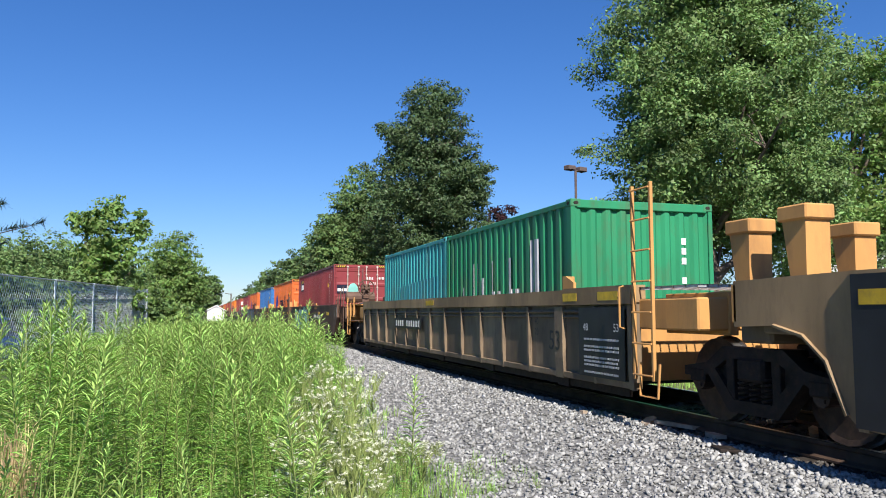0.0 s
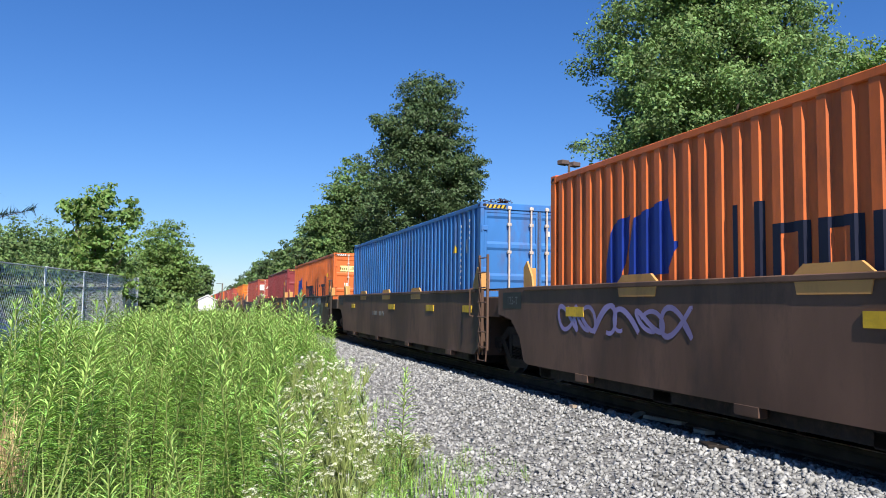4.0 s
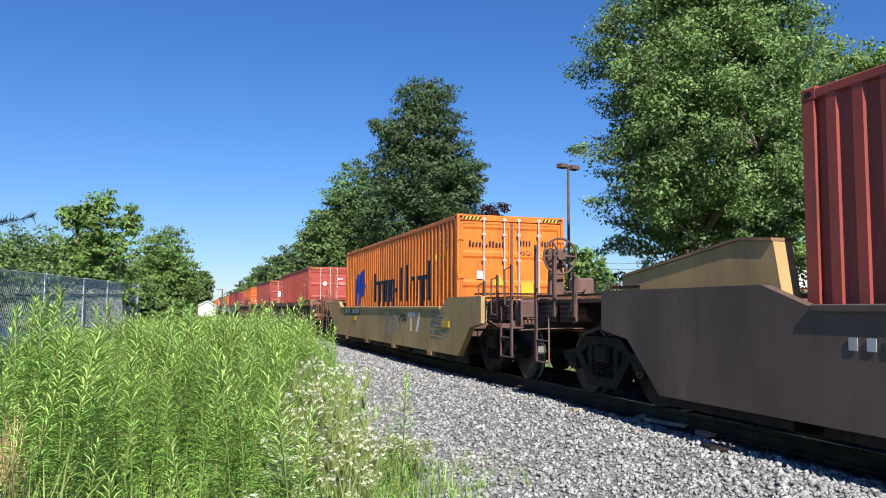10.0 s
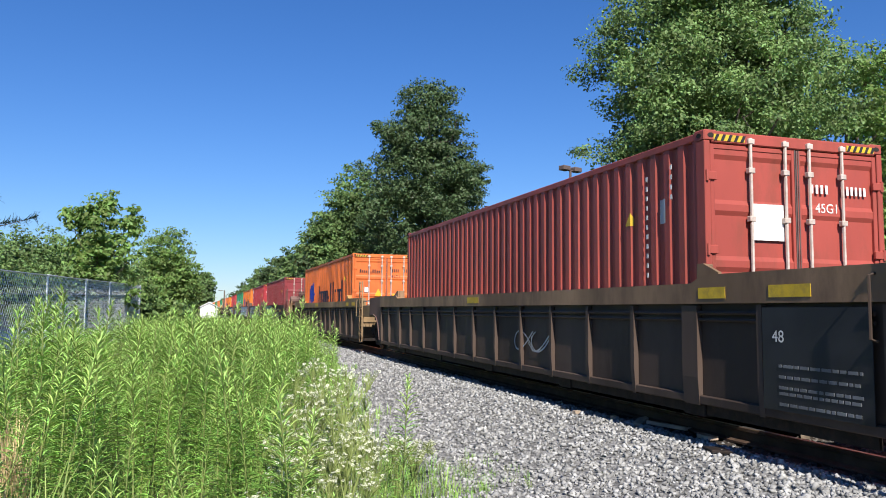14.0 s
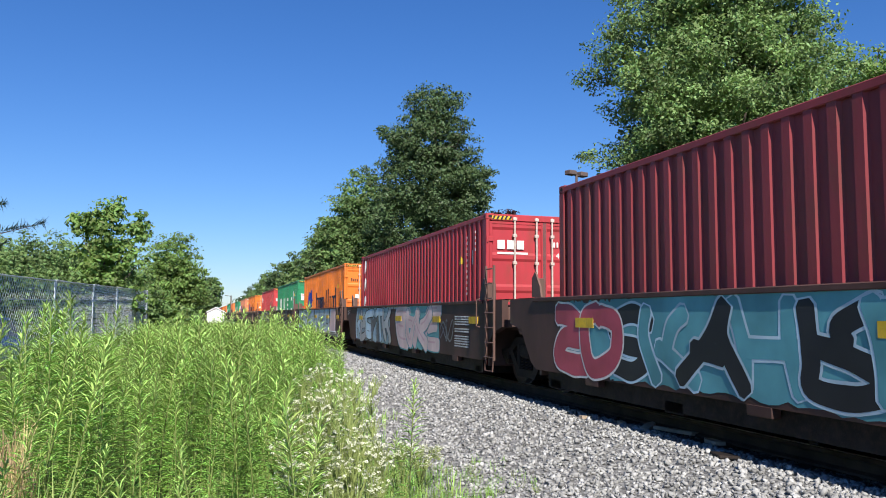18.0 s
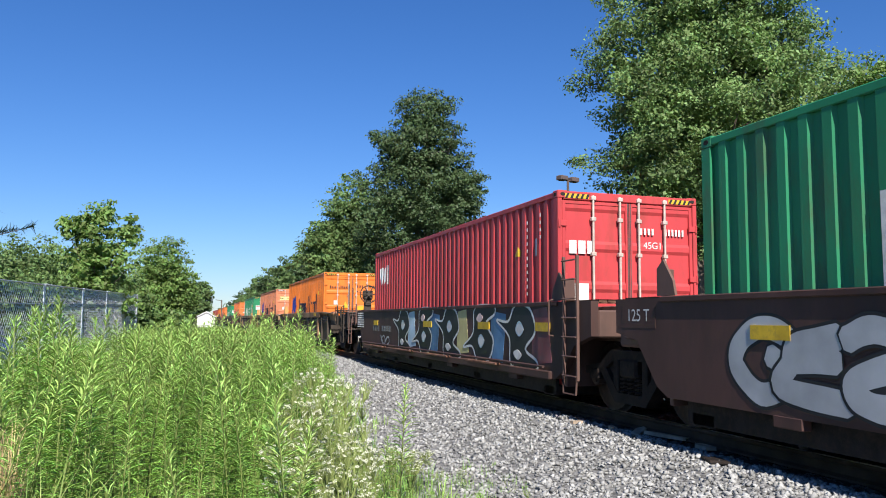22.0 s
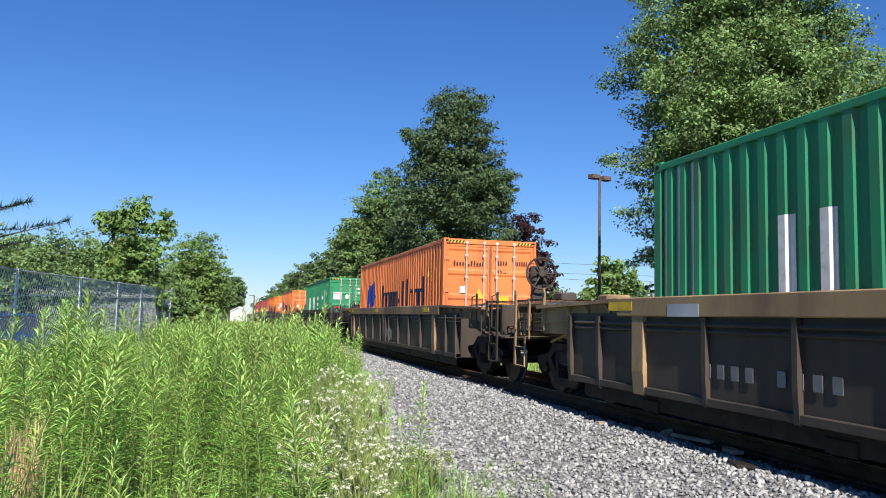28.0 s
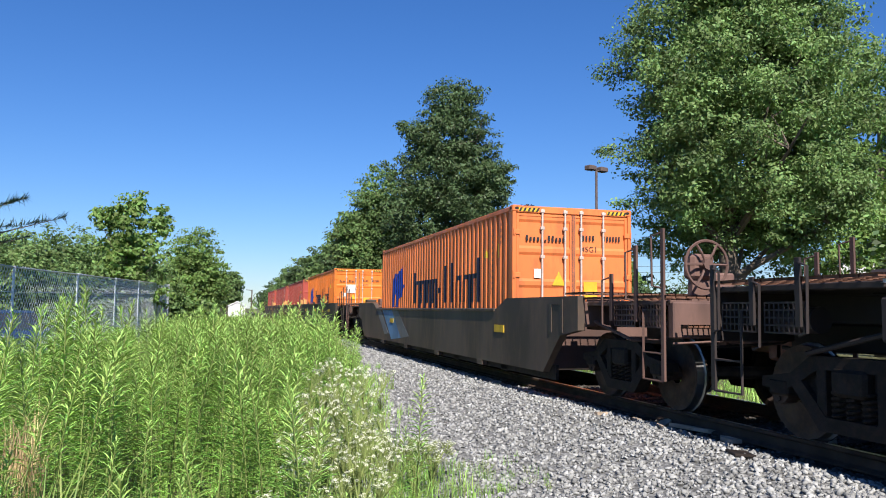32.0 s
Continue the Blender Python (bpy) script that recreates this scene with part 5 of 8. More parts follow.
HLO = "orange corrugated steel container with dark blue bars and emblem"
TRAIN = [
    lot(-9.3, "ribbed", TAN, "tan ribbed well car with orange end brackets", None, "", trim=TANSIDE),
    lot(10.19, "ribbed", TAN, "tan ribbed well car with dark stencilled panels", "pair", "", trim=TANSIDE, ends=TANORANGE),
    lot(31.78, "smooth", BROWN, "brown smooth-sided well car with mint graffiti", MAROON, "maroon container with a blue brand panel", "beacon"),
    lot(47.45, "smooth", BROWN, "brown smooth-sided well car with faint lilac scrawl", ORANGE, HLO, "hl", INK),
    lot(62.66, "smooth", BROWN, "plain brown smooth-sided well car", BLUE, "bright blue corrugated steel container", "", WHITE),
    lot(78.87, "smooth", CHARCOAL, "dark well car covered in multicoloured graffiti", ORANGE, HLO, "hl2", INK),
    lot(94.5, "smooth", BROWN, "brown smooth-sided well car with a dark number panel", MAROON, "maroon corrugated steel container", "", WHITE, ("triangle",)),
    lot(116.18, "trapeze", UMBER, "charcoal well car with grey and black graffiti", REDBROWN, "brownish red container with white door placards", "", WHITE, ("white2", "white_triangle"), None, ENDBROWN),
    lot(137.88, "short", TANGOLD, "faded tan well car with slanted ends", YELLOWORANGE, HLO, "hl", INK, (), None, ENDBROWN),
    lot(159.7, "ribbed", GREYBROWN, "grimy brown ribbed well car", RED, "red container with a column of white blocks", "triton", WHITE, ("disc",), BEAMBROWN, RUSTY),
    lot(179.28, "ribbed", GREYBROWN, "grimy brown ribbed well car with a dark number panel", REDBROWN, "brownish red container with a white placard", "", WHITE, ("white",), BEAMBROWN),
    lot(198.79, "ribbed", GREYBROWN, "grey-brown ribbed well car with a tan top beam", ORANGE, HLO, "hl", INK, (), TANSIDE, TANSIDE),
    lot(220.47, "stepped", DARKBROWN, "dark brown well car covered in pale graffiti", MAROON, "maroon container with small stickers", "", WHITE, ("triangle",)),
    lot(235.83, "stepped", DARKBROWN, "dark brown well car with pink and blue graffiti", CRIMSON, "dark red container with white block shapes", "ues"),
    lot(251.33, "stepped", DARKBROWN, "dark brown well car with pale blue graffiti", YELLOWORANGE, HLO, "hl", INK),
    lot(266.67, "stepped", DARKBROWN, "dark brown well car with white outline graffiti", GREEN, "green container with white block shapes", "uasc"),
    lot(282.29, "stepped", DARKBROWN, "dark brown well car with white and black graffiti", SCARLET, "bright red container with white block shapes", "cai"),
    lot(304.04, "ribbed", CHARCOAL, "dark grey ribbed well car with a dull brown top beam", YELLOWORANGE, HLO, "hl", INK, (), BEAMBROWN),
    lot(323.56, "ribbed", CHARCOAL, "dark grey ribbed well car with a tan top beam", SALMON, "faded salmon container with dark blue bars and emblem", "hl2", INK, (), TANSIDE),
    lot(343.41, "ribbed", CHARCOAL, "dark grey ribbed well car with a tan top beam", GREEN, "green container with white block shapes", "uasc", WHITE, (), TANSIDE, TANSIDE),
    lot(365.29, "ribbed", CHARCOAL, "dark grey ribbed well car with a brown top beam", BRIGHTORANGE, HLO, "hl", INK, (), BEAMBROWN),
    lot(387.05, "ribbed", BLACK, "black ribbed well car with chalk scrawl", GREEN, "green container with white block shapes", "uasc", WHITE, (), PLUM),
    lot(410.76, "trapeze", GRIME, "charcoal well car with pale blue and silver spray", BRIGHTORANGE, HLO, "hl", INK, (), None, ENDBROWN),
    lot(434.76, "smooth", CHARCOAL, "dark smooth-sided well car", YELLOWORANGE, HLO, "hl", INK, ("white",)),
    lot(450.3, "smooth", BROWN, "brown smooth-sided well car", RED, "red corrugated steel container", "", WHITE, ("white",)),
    lot(465.8, "smooth", BROWN, "brown smooth-sided well car", REDBROWN, "brownish red corrugated steel container"),
    lot(481.3, "smooth", BROWN, "brown smooth-sided well car at the train's tail", RED, "red corrugated steel container"),
]


def build_train():
    n = len(TRAIN)
    for i, d in enumerate(TRAIN):
        gap_f = d["s"] - TRAIN[i - 1]["s"] - 12.192 if i else 7.2
        gap_r = TRAIN[i + 1]["s"] - d["s"] - 12.192 if i < n - 1 else 9.6
        front = "coupled" if gap_f > 8.2 else "joint"
        rear = "coupled" if gap_r > 8.2 else "joint"
        over = lambda q: 3.65 if q["kind"] in ("smooth", "stepped", "short") else 5.8
        kf, kr = 0.5, 0.5
        if front == "coupled" and i:
            kf = over(d) / (over(d) + over(TRAIN[i - 1]))
        if rear == "coupled" and i < n - 1:
            kr = over(d) / (over(d) + over(TRAIN[i + 1]))
        d["yf"], d["yr"] = -gap_f * kf, 12.192 + gap_r * kr
        car = well_car(d["kind"], d["body"], d["car"], d["yf"], d["yr"], front, rear, d["trim"], d["ends"], i)
        d["ob"] = car
        MOVERS.append((car, d["s"], RAIL))
        if d["box"] == "pair":
            a = container("bright green twenty-foot container with a plain ribbed end", GREEN, 6.058, 2.591, False)
            blocks_of([[(y, 1.12), (y, 1.12 + h), (y - w, 1.12 + h), (y - w, 1.12)] for y, h, w in ((5.0, 0.3, 0.12), (4.3, 0.75, 0.16), (3.9, 0.45, 0.3), (3.4, 0.75, 0.16), (3.24, 0.18, 0.4), (2.5, 0.75, 0.16), (2.34, 0.2, 0.4))], WHITE, a, 0.005, 6.058)
            part("label_field", hugging([[(1.5, 1.1), (1.5, 2.1), (1.2, 2.1), (1.2, 1.1)]], 0.006, 6.058), SILVER, a)
            part("code_marking", Shape().box(0.66, 0.74, 0.022, 0.028, 1.95, 2.05).box(0.66, 0.74, 0.022, 0.028, 1.8, 1.9).box(0.66, 0.74, 0.022, 0.028, 1.65, 1.75).box(0.66, 0.74, 0.022, 0.028, 1.35, 1.45), WHITE, a)
            b = container("teal blue twenty-foot container, patchily repainted", TEAL, 6.058, 2.591, False)
            part("paint_patch", hugging([[(4.6, 1.1), (4.6, 1.6), (0.5, 1.75), (0.5, 1.1)]], 0.005, 6.058), TEALDARK, b, "darker touch-up patch")
            MOVERS.append((a, d["s"], RAIL + 0.28))
            MOVERS.append((b, d["s"] + 6.134, RAIL + 0.28))
        elif d["box"] is not None:
            c = container(d["label"], d["box"], 12.192, 2.896, True, d["marks"], d["brand"], d["end"])
            MOVERS.append((c, d["s"], RAIL + 0.28))
            if i == 19:
                blocks_of([[(y, 0.2), (y, 2.78), (y - 0.1, 2.78), (y - 0.1, 0.2)] for y in (12.0, 11.72, 11.44)], SILVER, c)


build_train()
SLOTS = (-9, 10, 32, 48, 63, 80, 95, 117, 139, 161, 181, 200, 222, 237, 252, 268, 283, 305, 324, 343, 365, 387, 410, 434, 450, 465, 481)
CAR = {k: d["ob"] for k, d in zip(SLOTS, TRAIN)}


def number_panel(car, y, z, w, h, n, field=None, ink=WHITE, x=-SIDE):
    """A dark field with plain bars for the car's number."""
    f = None
    if field is not None:
        f = part("number_panel", side_plate(y - w, y, z - h / 2, z + h / 2, x, 0.005), field, car, "dark number panel")
    p = w * 0.92 / n
    for i in range(n):
        if i == min(4, n - 3):
            continue
        a = y - w * 0.05 - i * p
        part("number_bar", Shape().box(x - 0.009, x - 0.004, a - p * 0.5, a, z - h * 0.28, z + h * 0.28), ink, f or car)


def car_marks():
    c = CAR[10]
    number_panel(c, 9.9, 0.92, 2.6, 0.26, 11, INK, WHITE, -SIDE - 0.005)
    part("number_panel", side_plate(-1.85, -0.65, 0.36, 1.26, -SIDE - 0.003), INK, c, "black stencil panel")
    side_text("48", -0.85, 1.0, -SIDE - 0.01, 0.14, WHITE, c)
    side_text("53", 0.12, 0.78, -SIDE - 0.004, 0.4, INK, c)
    fine_print(c, -1.7, -0.8, 0.4, 0.86, SILVER, 3, -SIDE - 0.007)
    side_text("40", 0.75, 1.06, -SIDE - 0.004, 0.14, INK, c)
    side_text("20", 0.75, 0.9, -SIDE - 0.004, 0.14, INK, c)
    side_text("53", -1.65, 1.0, -SIDE - 0.01, 0.14, WHITE, c)
    c = CAR[-9]
    part("number_panel", side_plate(11.9, 14.18, 0.3, 1.5, -SIDE - 0.012), INK, c, "black stencil panel")
    side_text("53", 13.72, 1.02, -SIDE - 0.02, 0.15, WHITE, c)
    fine_print(c, 12.7, 13.7, 0.82, 0.93, WHITE, 4, -SIDE - 0.016)
    side_text("125", 13.2, 0.62, -SIDE - 0.018, 0.5, WHITE, c)
    for x, y, z in ((-1.25, 15.6, 1.7), (-1.25, 14.85, 1.75), (-0.15, 15.4, 1.68)):
        br = part("guide_bracket", Shape().prism([(y + 0.02, z - 0.34), (y + 0.2, z - 0.34), (y + 0.3, z + 0.28), (y + 0.01, z + 0.28)], "x", x, x + 0.27), TANORANGE, c, "folded orange container bracket")
        part("flange", Shape().box(x - 0.03, x + 0.3, y - 0.03, y + 0.34, z + 0.28, z + 0.42, 0.015), TANORANGE, br)
    part("reflector", side_plate(12.0, 14.1, 1.26, 1.38, -SIDE - 0.017), YELLOW, c, "yellow reflective strip")
    c = CAR[32]
    graffiti(c, 5.7, 11.5, 0.33, 1.45, [MINT], BLACKSPRAY, 11, r=0.17, ground=None, forms="KAOSGS", shine=SKYBLUE)
    scrawl(c, 4.3, 5.2, 0.55, 0.95, SILVER, 13, r=0.02)
    part("spray_patch", side_plate(4.7, 5.3, 0.8, 1.15), LILAC, c)
    number_panel(c, 4.2, 1.0, 2.4, 0.28, 10, INK)
    f = part("end_recess", side_plate(-2.2, -1.86, 0.98, 1.36), INK, c, "dark recess with a pale frame")
    part("recess_frame", Shape().box(-SIDE - 0.012, -SIDE - 0.005, -2.22, -2.19, 0.96, 1.38).box(-SIDE - 0.012, -SIDE - 0.005, -1.87, -1.84, 0.96, 1.38).box(-SIDE - 0.012, -SIDE - 0.005, -2.22, -1.84, 1.36, 1.38), SMOKE, f)
    c = CAR[48]
    scrawl(c, 8.4, 11.4, 0.85, 1.25, LILAC, 12, r=0.03)
    number_panel(c, 5.0, 0.75, 1.6, 0.2, 9, None, SILVER)
    c = CAR[63]
    number_panel(c, 8.2, 0.95, 1.6, 0.2, 9, None, SMOKE)
    part("rubbed_patch", side_plate(9.2, 9.55, 0.75, 1.1), SMOKE, c)
    c = CAR[80]
    graffiti(c, 6.4, 12.4, 0.36, 1.44, [MUTEDGREEN, MUTEDRED, SPRAYMIX, MUTEDRED, SMOKE], DULLGREEN, 21, r=0.15, ground=DULLGREEN, forms="RNHZNOA")
    graffiti(c, 1.6, 6.4, 0.36, 1.46, [MUTEDBLUE, SPRAYMIX, MUTEDBLUE, MUTEDRED, SMOKE], DULLGREEN, 25, r=0.15, ground=DULLGREEN, forms="EKAZN", shine=MUTEDGREEN)
    part("yellow_plate", side_plate(0.0, 0.75, 1.02, 1.36), YELLOW, c, "worn yellow paint plate")
    part("rubbed_patch", side_plate(1.0, 1.56, 0.5, 1.2, -SIDE, 0.003), DULLGREEN, c)
    scrawl(c, 0.9, 3.0, 0.5, 1.3, MUTEDGREEN, 22, -SIDE - 0.02, 0.016)
    c = CAR[95]
    number_panel(c, 9.9, 1.02, 2.5, 0.3, 10, INK)
    scrawl(c, 3.6, 5.0, 1.2, 1.45, INK, 23)
    scrawl(c, 5.6, 7.2, 0.8, 1.15, SILVER, 24, r=0.012)
    c = CAR[117]
    graffiti(c, -1.9, 2.6, 0.3, 1.24, [BLACKSPRAY, SMOKE, BLACKSPRAY], SILVER, 31, r=0.16, forms="OGKR")
    graffiti(c, 3.2, 6.4, 0.4, 1.2, [UMBER, SMOKE], SMOKE, 33, r=0.05)
    graffiti(c, 7.6, 10.2, 0.4, 1.2, [UMBER], SMOKE, 35, r=0.06)
    number_panel(c, 11.6, 0.95, 1.7, 0.18, 9, None, SILVER)
    c = CAR[139]
    number_panel(c, 11.2, 1.12, 2.6, 0.24, 10, INK)
    scrawl(c, 3.9, 5.4, 0.5, 1.15, SILVER, 41, r=0.02)
    scrawl(c, 3.1, 3.75, 0.85, 1.12, INK, 42, r=0.02)
    for o in ([(2.95, 1.02), (2.95, 1.12), (2.35, 1.12), (2.35, 1.02)], [(2.78, 0.68), (2.78, 1.0), (2.66, 1.0), (2.66, 0.68)], [(2.3, 0.68), (2.12, 0.68), (1.9, 1.12), (2.05, 1.12)]):
        part("emblem_block", Shape().prism(o, "x", -SIDE - 0.004, -SIDE), WHITE, c, "white emblem block")
    fine_print(c, 0.2, 1.1, 0.55, 1.15, SMOKE, 43)
    c = CAR[161]
    scrawl(c, 10.0, 12.8, 0.5, 1.0, MINT, 51, -SIDE + 0.05, 0.03)
    number_panel(c, 5.0, 1.36, 1.6, 0.18, 9, None, INK, -SIDE - 0.012)
    part("number_panel", side_plate(12.7, 13.9, 0.36, 1.1, -SIDE - 0.003), INK, c, "black stencil panel")
    side_text("53", 13.6, 1.0, -SIDE - 0.01, 0.15, WHITE, c)
    side_text("125", 13.25, 0.68, -SIDE - 0.01, 0.5, SILVER, c)
    fine_print(c, 12.8, 13.8, 0.37, 0.46, SILVER, 57, -SIDE - 0.007)
    c = CAR[181]
    part("number_panel", side_plate(-2.3, -1.1, 0.36, 1.26, -SIDE - 0.003), INK, c, "black stencil panel")
    side_text("48", -1.3, 1.0, -SIDE - 0.01, 0.15, WHITE, c)
    fine_print(c, -2.2, -1.3, 0.4, 0.76, SMOKE, 55, -SIDE - 0.007)
    scrawl(c, 3.4, 4.7, 0.55, 0.95, SILVER, 56, -SIDE + 0.05, 0.012)
    c = CAR[200]
    number_panel(c, 9.2, 0.85, 1.8, 0.24, 9, None, SMOKE, -SIDE + 0.05)
    c = CAR[222]
    graffiti(c, 10.2, 11.7, 0.44, 1.42, [WINE], WHITE, 63, r=0.13, ground=DEEPTEAL, forms="SO")
    graffiti(c, 5.4, 10.2, 0.44, 1.46, [BLACKSPRAY, DEEPTEAL], SKYBLUE, 61, r=0.1, ground=DEEPTEAL, forms="SKAHRN")
    scrawl(c, 0.4, 5.2, 0.6, 1.35, WHITE, 62, r=0.014)
    graffiti(c, 0.6, 4.8, 0.5, 1.2, [DARKBROWN], SMOKE, 64, r=0.06)
    c = CAR[237]
    graffiti(c, 6.9, 11.6, 0.43, 1.44, [SKYBLUE, SILVER, SKYBLUE, SMOKE], BLACKSPRAY, 71, r=0.10, ground=DUSKBLUE, forms="KRENT")
    graffiti(c, 2.3, 5.9, 0.42, 1.45, [PINK], DEEPTEAL, 72, r=0.17, ground=TEALSPRAY, forms="EAKE", shine=ROSE)
    part("spray_patch", side_plate(6.05, 6.6, 0.5, 1.0), SKYBLUE, c)
    fine_print(c, 0.3, 1.2, 0.5, 1.2, SILVER, 73)
    scrawl(c, 1.3, 2.2, 0.6, 1.2, SMOKE, 74, r=0.02)
    number_panel(c, 6.9, 1.4, 0.9, 0.12, 10, None, WHITE)
    c = CAR[252]
    for k in range(8):
        part("graffiti", Shape().box(-SIDE - 0.004, -SIDE, 0.45 + k * 1.48, 0.45 + k * 1.48 + 1.40, 0.52, 1.46), SKYBLUE, c, "pale blue block of spray paint")
        y = 0.42 + k * 1.48
        for dy in (0.0, 0.09):
            part("graffiti", Shape().prism([(y + dy, 0.54), (y + dy + 0.035, 0.54), (y + dy + 0.06, 1.44), (y + dy + 0.01, 1.44)], "x", -SIDE - 0.008, -SIDE - 0.005), BLACKSPRAY, c, "thin dark upright stroke")
        for dy, z, w, h in ((0.45, 0.72 + 0.1 * (k % 3), 0.3, 0.05), (0.45, 0.72 + 0.1 * (k % 3), 0.05, 0.22), (0.75, 0.95 - 0.12 * (k % 2), 0.05, 0.28)):
            part("graffiti", side_plate(y + dy, y + dy + w, z, z + h, -SIDE - 0.004), BLACKSPRAY if k % 3 else LILAC, c)
    part("graffiti", Shape().prism([(0.5, 0.55), (2.0, 0.55), (1.5, 1.4), (0.5, 1.44)], "x", -SIDE - 0.012, -SIDE - 0.009), PINK, c, "pale pink patch of spray paint")
    c = CAR[268]
    graffiti(c, 1.6, 6.8, 0.48, 1.42, [BLACKSPRAY, SMOKE, BLACKSPRAY], WINEPALE, 75, r=0.12, forms="SNRAZH")
    graffiti(c, 8.8, 11.4, 0.5, 1.25, [SILVER], BLACKSPRAY, 76, r=0.11, forms="GES")
    fine_print(c, 0.8, 1.6, 0.5, 1.1, WHITE, 77)
    c = CAR[283]
    for k, q in enumerate((8.1, 6.3, 4.5, 2.7, 1.0)):
        m = 1 if k % 2 == 0 else -1
        zz = lambda v: 0.97 + m * (v - 0.97)
        part("spray_patch", Shape().prism([(q - 0.55, zz(0.56)), (q - 1.25, zz(0.62)), (q - 1.1, zz(1.42)), (q - 0.62, zz(1.38))], "x", -SIDE - 0.003, -SIDE), (SKYBLUE, BLUESPRAY, CREAMSPRAY, BLUESPRAY, WINEDARK)[k], c)
        blob(c, [(q + 0.85, zz(1.22)), (q + 0.35, zz(1.2)), (q + 0.05, zz(1.46)), (q - 0.5, zz(1.4)), (q - 0.7, zz(1.05)), (q - 0.35, zz(0.78)), (q - 0.75, zz(0.62)), (q - 0.7, zz(0.48)), (q + 0.2, zz(0.5)), (q + 0.3, zz(0.95))], BLACKSPRAY, WHITE, -SIDE - 0.004)
        blob(c, [(q - 0.28, zz(1.08)), (q - 0.12, zz(1.2)), (q + 0.02, zz(1.08)), (q - 0.12, zz(0.98))], WHITE, SKYBLUE, -SIDE - 0.011, 0.012, "white oval of spray paint")
        blob(c, [(q + 0.12, zz(0.7)), (q - 0.04, zz(0.76)), (q - 0.2, zz(0.68)), (q - 0.04, zz(0.6))], PINK if k % 2 else WHITE, None, -SIDE - 0.011)
    number_panel(c, 11.4, 0.98, 2.3, 0.26, 10, None, SMOKE)
    scrawl(c, 9.4, 10.3, 0.55, 0.8, SILVER, 80)
    fine_print(c, 12.6, 13.5, 0.98, 1.42, WHITE, 78, -SIDE, 0.035)
    for k in (237, 252, 268):
        c = CAR[k]
        f = part("number_panel", side_plate(12.75, 13.45, 1.14, 1.42, -SIDE, 0.003), DARKBROWN, c)
        side_text("125 T", 13.1, 1.28, -SIDE - 0.006, 0.2, WHITE, f)
    for k in (32, 48, 63, 80):
        f = part("number_panel", side_plate(12.75, 13.5, 1.16, 1.42, -SIDE, 0.003), INK, CAR[k])
        side_text("125-T", 13.1, 1.28, -SIDE - 0.006, 0.18, SMOKE, f)
    c = CAR[305]
    part("number_panel", side_plate(1.0, 1.5, 0.62, 0.95, -SIDE + 0.055), SMOKE, c)
    side_text("125-T", 12.75, 0.72, -SIDE + 0.045, 0.33, SILVER, c)
    number_panel(c, 11.5, 0.7, 2.3, 0.28, 9, None, SMOKE, -SIDE + 0.055)
    side_text("52,900 LBS MAX GROSS WT FOR 20 FT", 6.6, 1.39, -SIDE - 0.016, 0.17, INK, c)
    part("number_panel", side_plate(10.5, 10.72, 1.32, 1.46, -SIDE - 0.01), WHITE, c)
    c = CAR[324]
    scrawl(c, 5.2, 6.4, 0.55, 0.95, SILVER, 81, -SIDE + 0.05, 0.04)
    fine_print(c, -0.2, 0.5, 0.4, 0.95, SILVER, 82, -SIDE - 0.002)
    c = CAR[343]
    number_panel(c, 11.0, 0.72, 2.2, 0.26, 9, None, SMOKE, -SIDE + 0.055)
    side_text("52,900 LBS MAX GROSS WT FOR 20 FT", 6.6, 1.39, -SIDE - 0.016, 0.17, INK, c)
    part("number_panel", side_plate(10.9, 11.5, 1.28, 1.42, -SIDE - 0.01), SILVER, c)
    c = CAR[365]
    scrawl(c, 5.0, 6.5, 0.5, 0.85, SILVER, 83, -SIDE + 0.05, 0.04)
    c = CAR[387]
    graffiti(c, 2.3, 5.7, 0.46, 1.2, [BLACK], SILVER, 84, -SIDE + 0.055, 0.1, None, "NSG", None, 0.011, "thin chalk outlines of rounded shapes")
    graffiti(c, 7.0, 9.2, 0.5, 1.0, [BLACK], SMOKE, 85, -SIDE + 0.055, 0.07, None, "AZE", None, 0.009, "faint chalk outlines of rounded shapes")
    c = CAR[410]
    part("spray_patch", Shape().prism([(8.2, 0.42), (9.5, 0.34), (10.9, 1.22), (9.5, 1.24)], "x", -SIDE - 0.003, -SIDE), BLUESPRAY, c, "slanted blue streak of spray paint")
    part("spray_patch", Shape().prism([(7.2, 0.5), (8.2, 0.42), (9.5, 1.24), (8.8, 1.24)], "x", -SIDE - 0.003, -SIDE), SMOKE, c, "slanted grey streak of spray paint")
    part("spray_patch", Shape().prism([(9.9, 0.5), (10.5, 0.46), (11.8, 1.2), (11.2, 1.22)], "x", -SIDE - 0.004, -SIDE), SMOKE, c, "slanted grey streak of spray paint")
    for e in (0, 1):
        f = lambda y: 12.192 + y if e else -y
        part("end_ramp", Shape().prism([(f(0.15), 1.2), (f(0.28), 1.7 + 0.14 * e), (f(0.75), 1.74 + 0.14 * e), (f(2.9), 1.6), (f(2.9), 1.2)][:: 1 if e else -1], "x", -SIDE + 0.13, -SIDE + 0.34), TANGOLD, CAR[117], "sloping container guide plate")
        part("ramp_cap", Shape().prism([(f(0.28), 1.705 + 0.14 * e), (f(0.75), 1.745 + 0.14 * e), (f(2.9), 1.605), (f(2.9), 1.635), (f(0.75), 1.775 + 0.14 * e), (f(0.28), 1.735 + 0.14 * e)][:: 1 if e else -1], "x", -SIDE + 0.11, -SIDE + 0.4), BEAMBROWN, CAR[117])
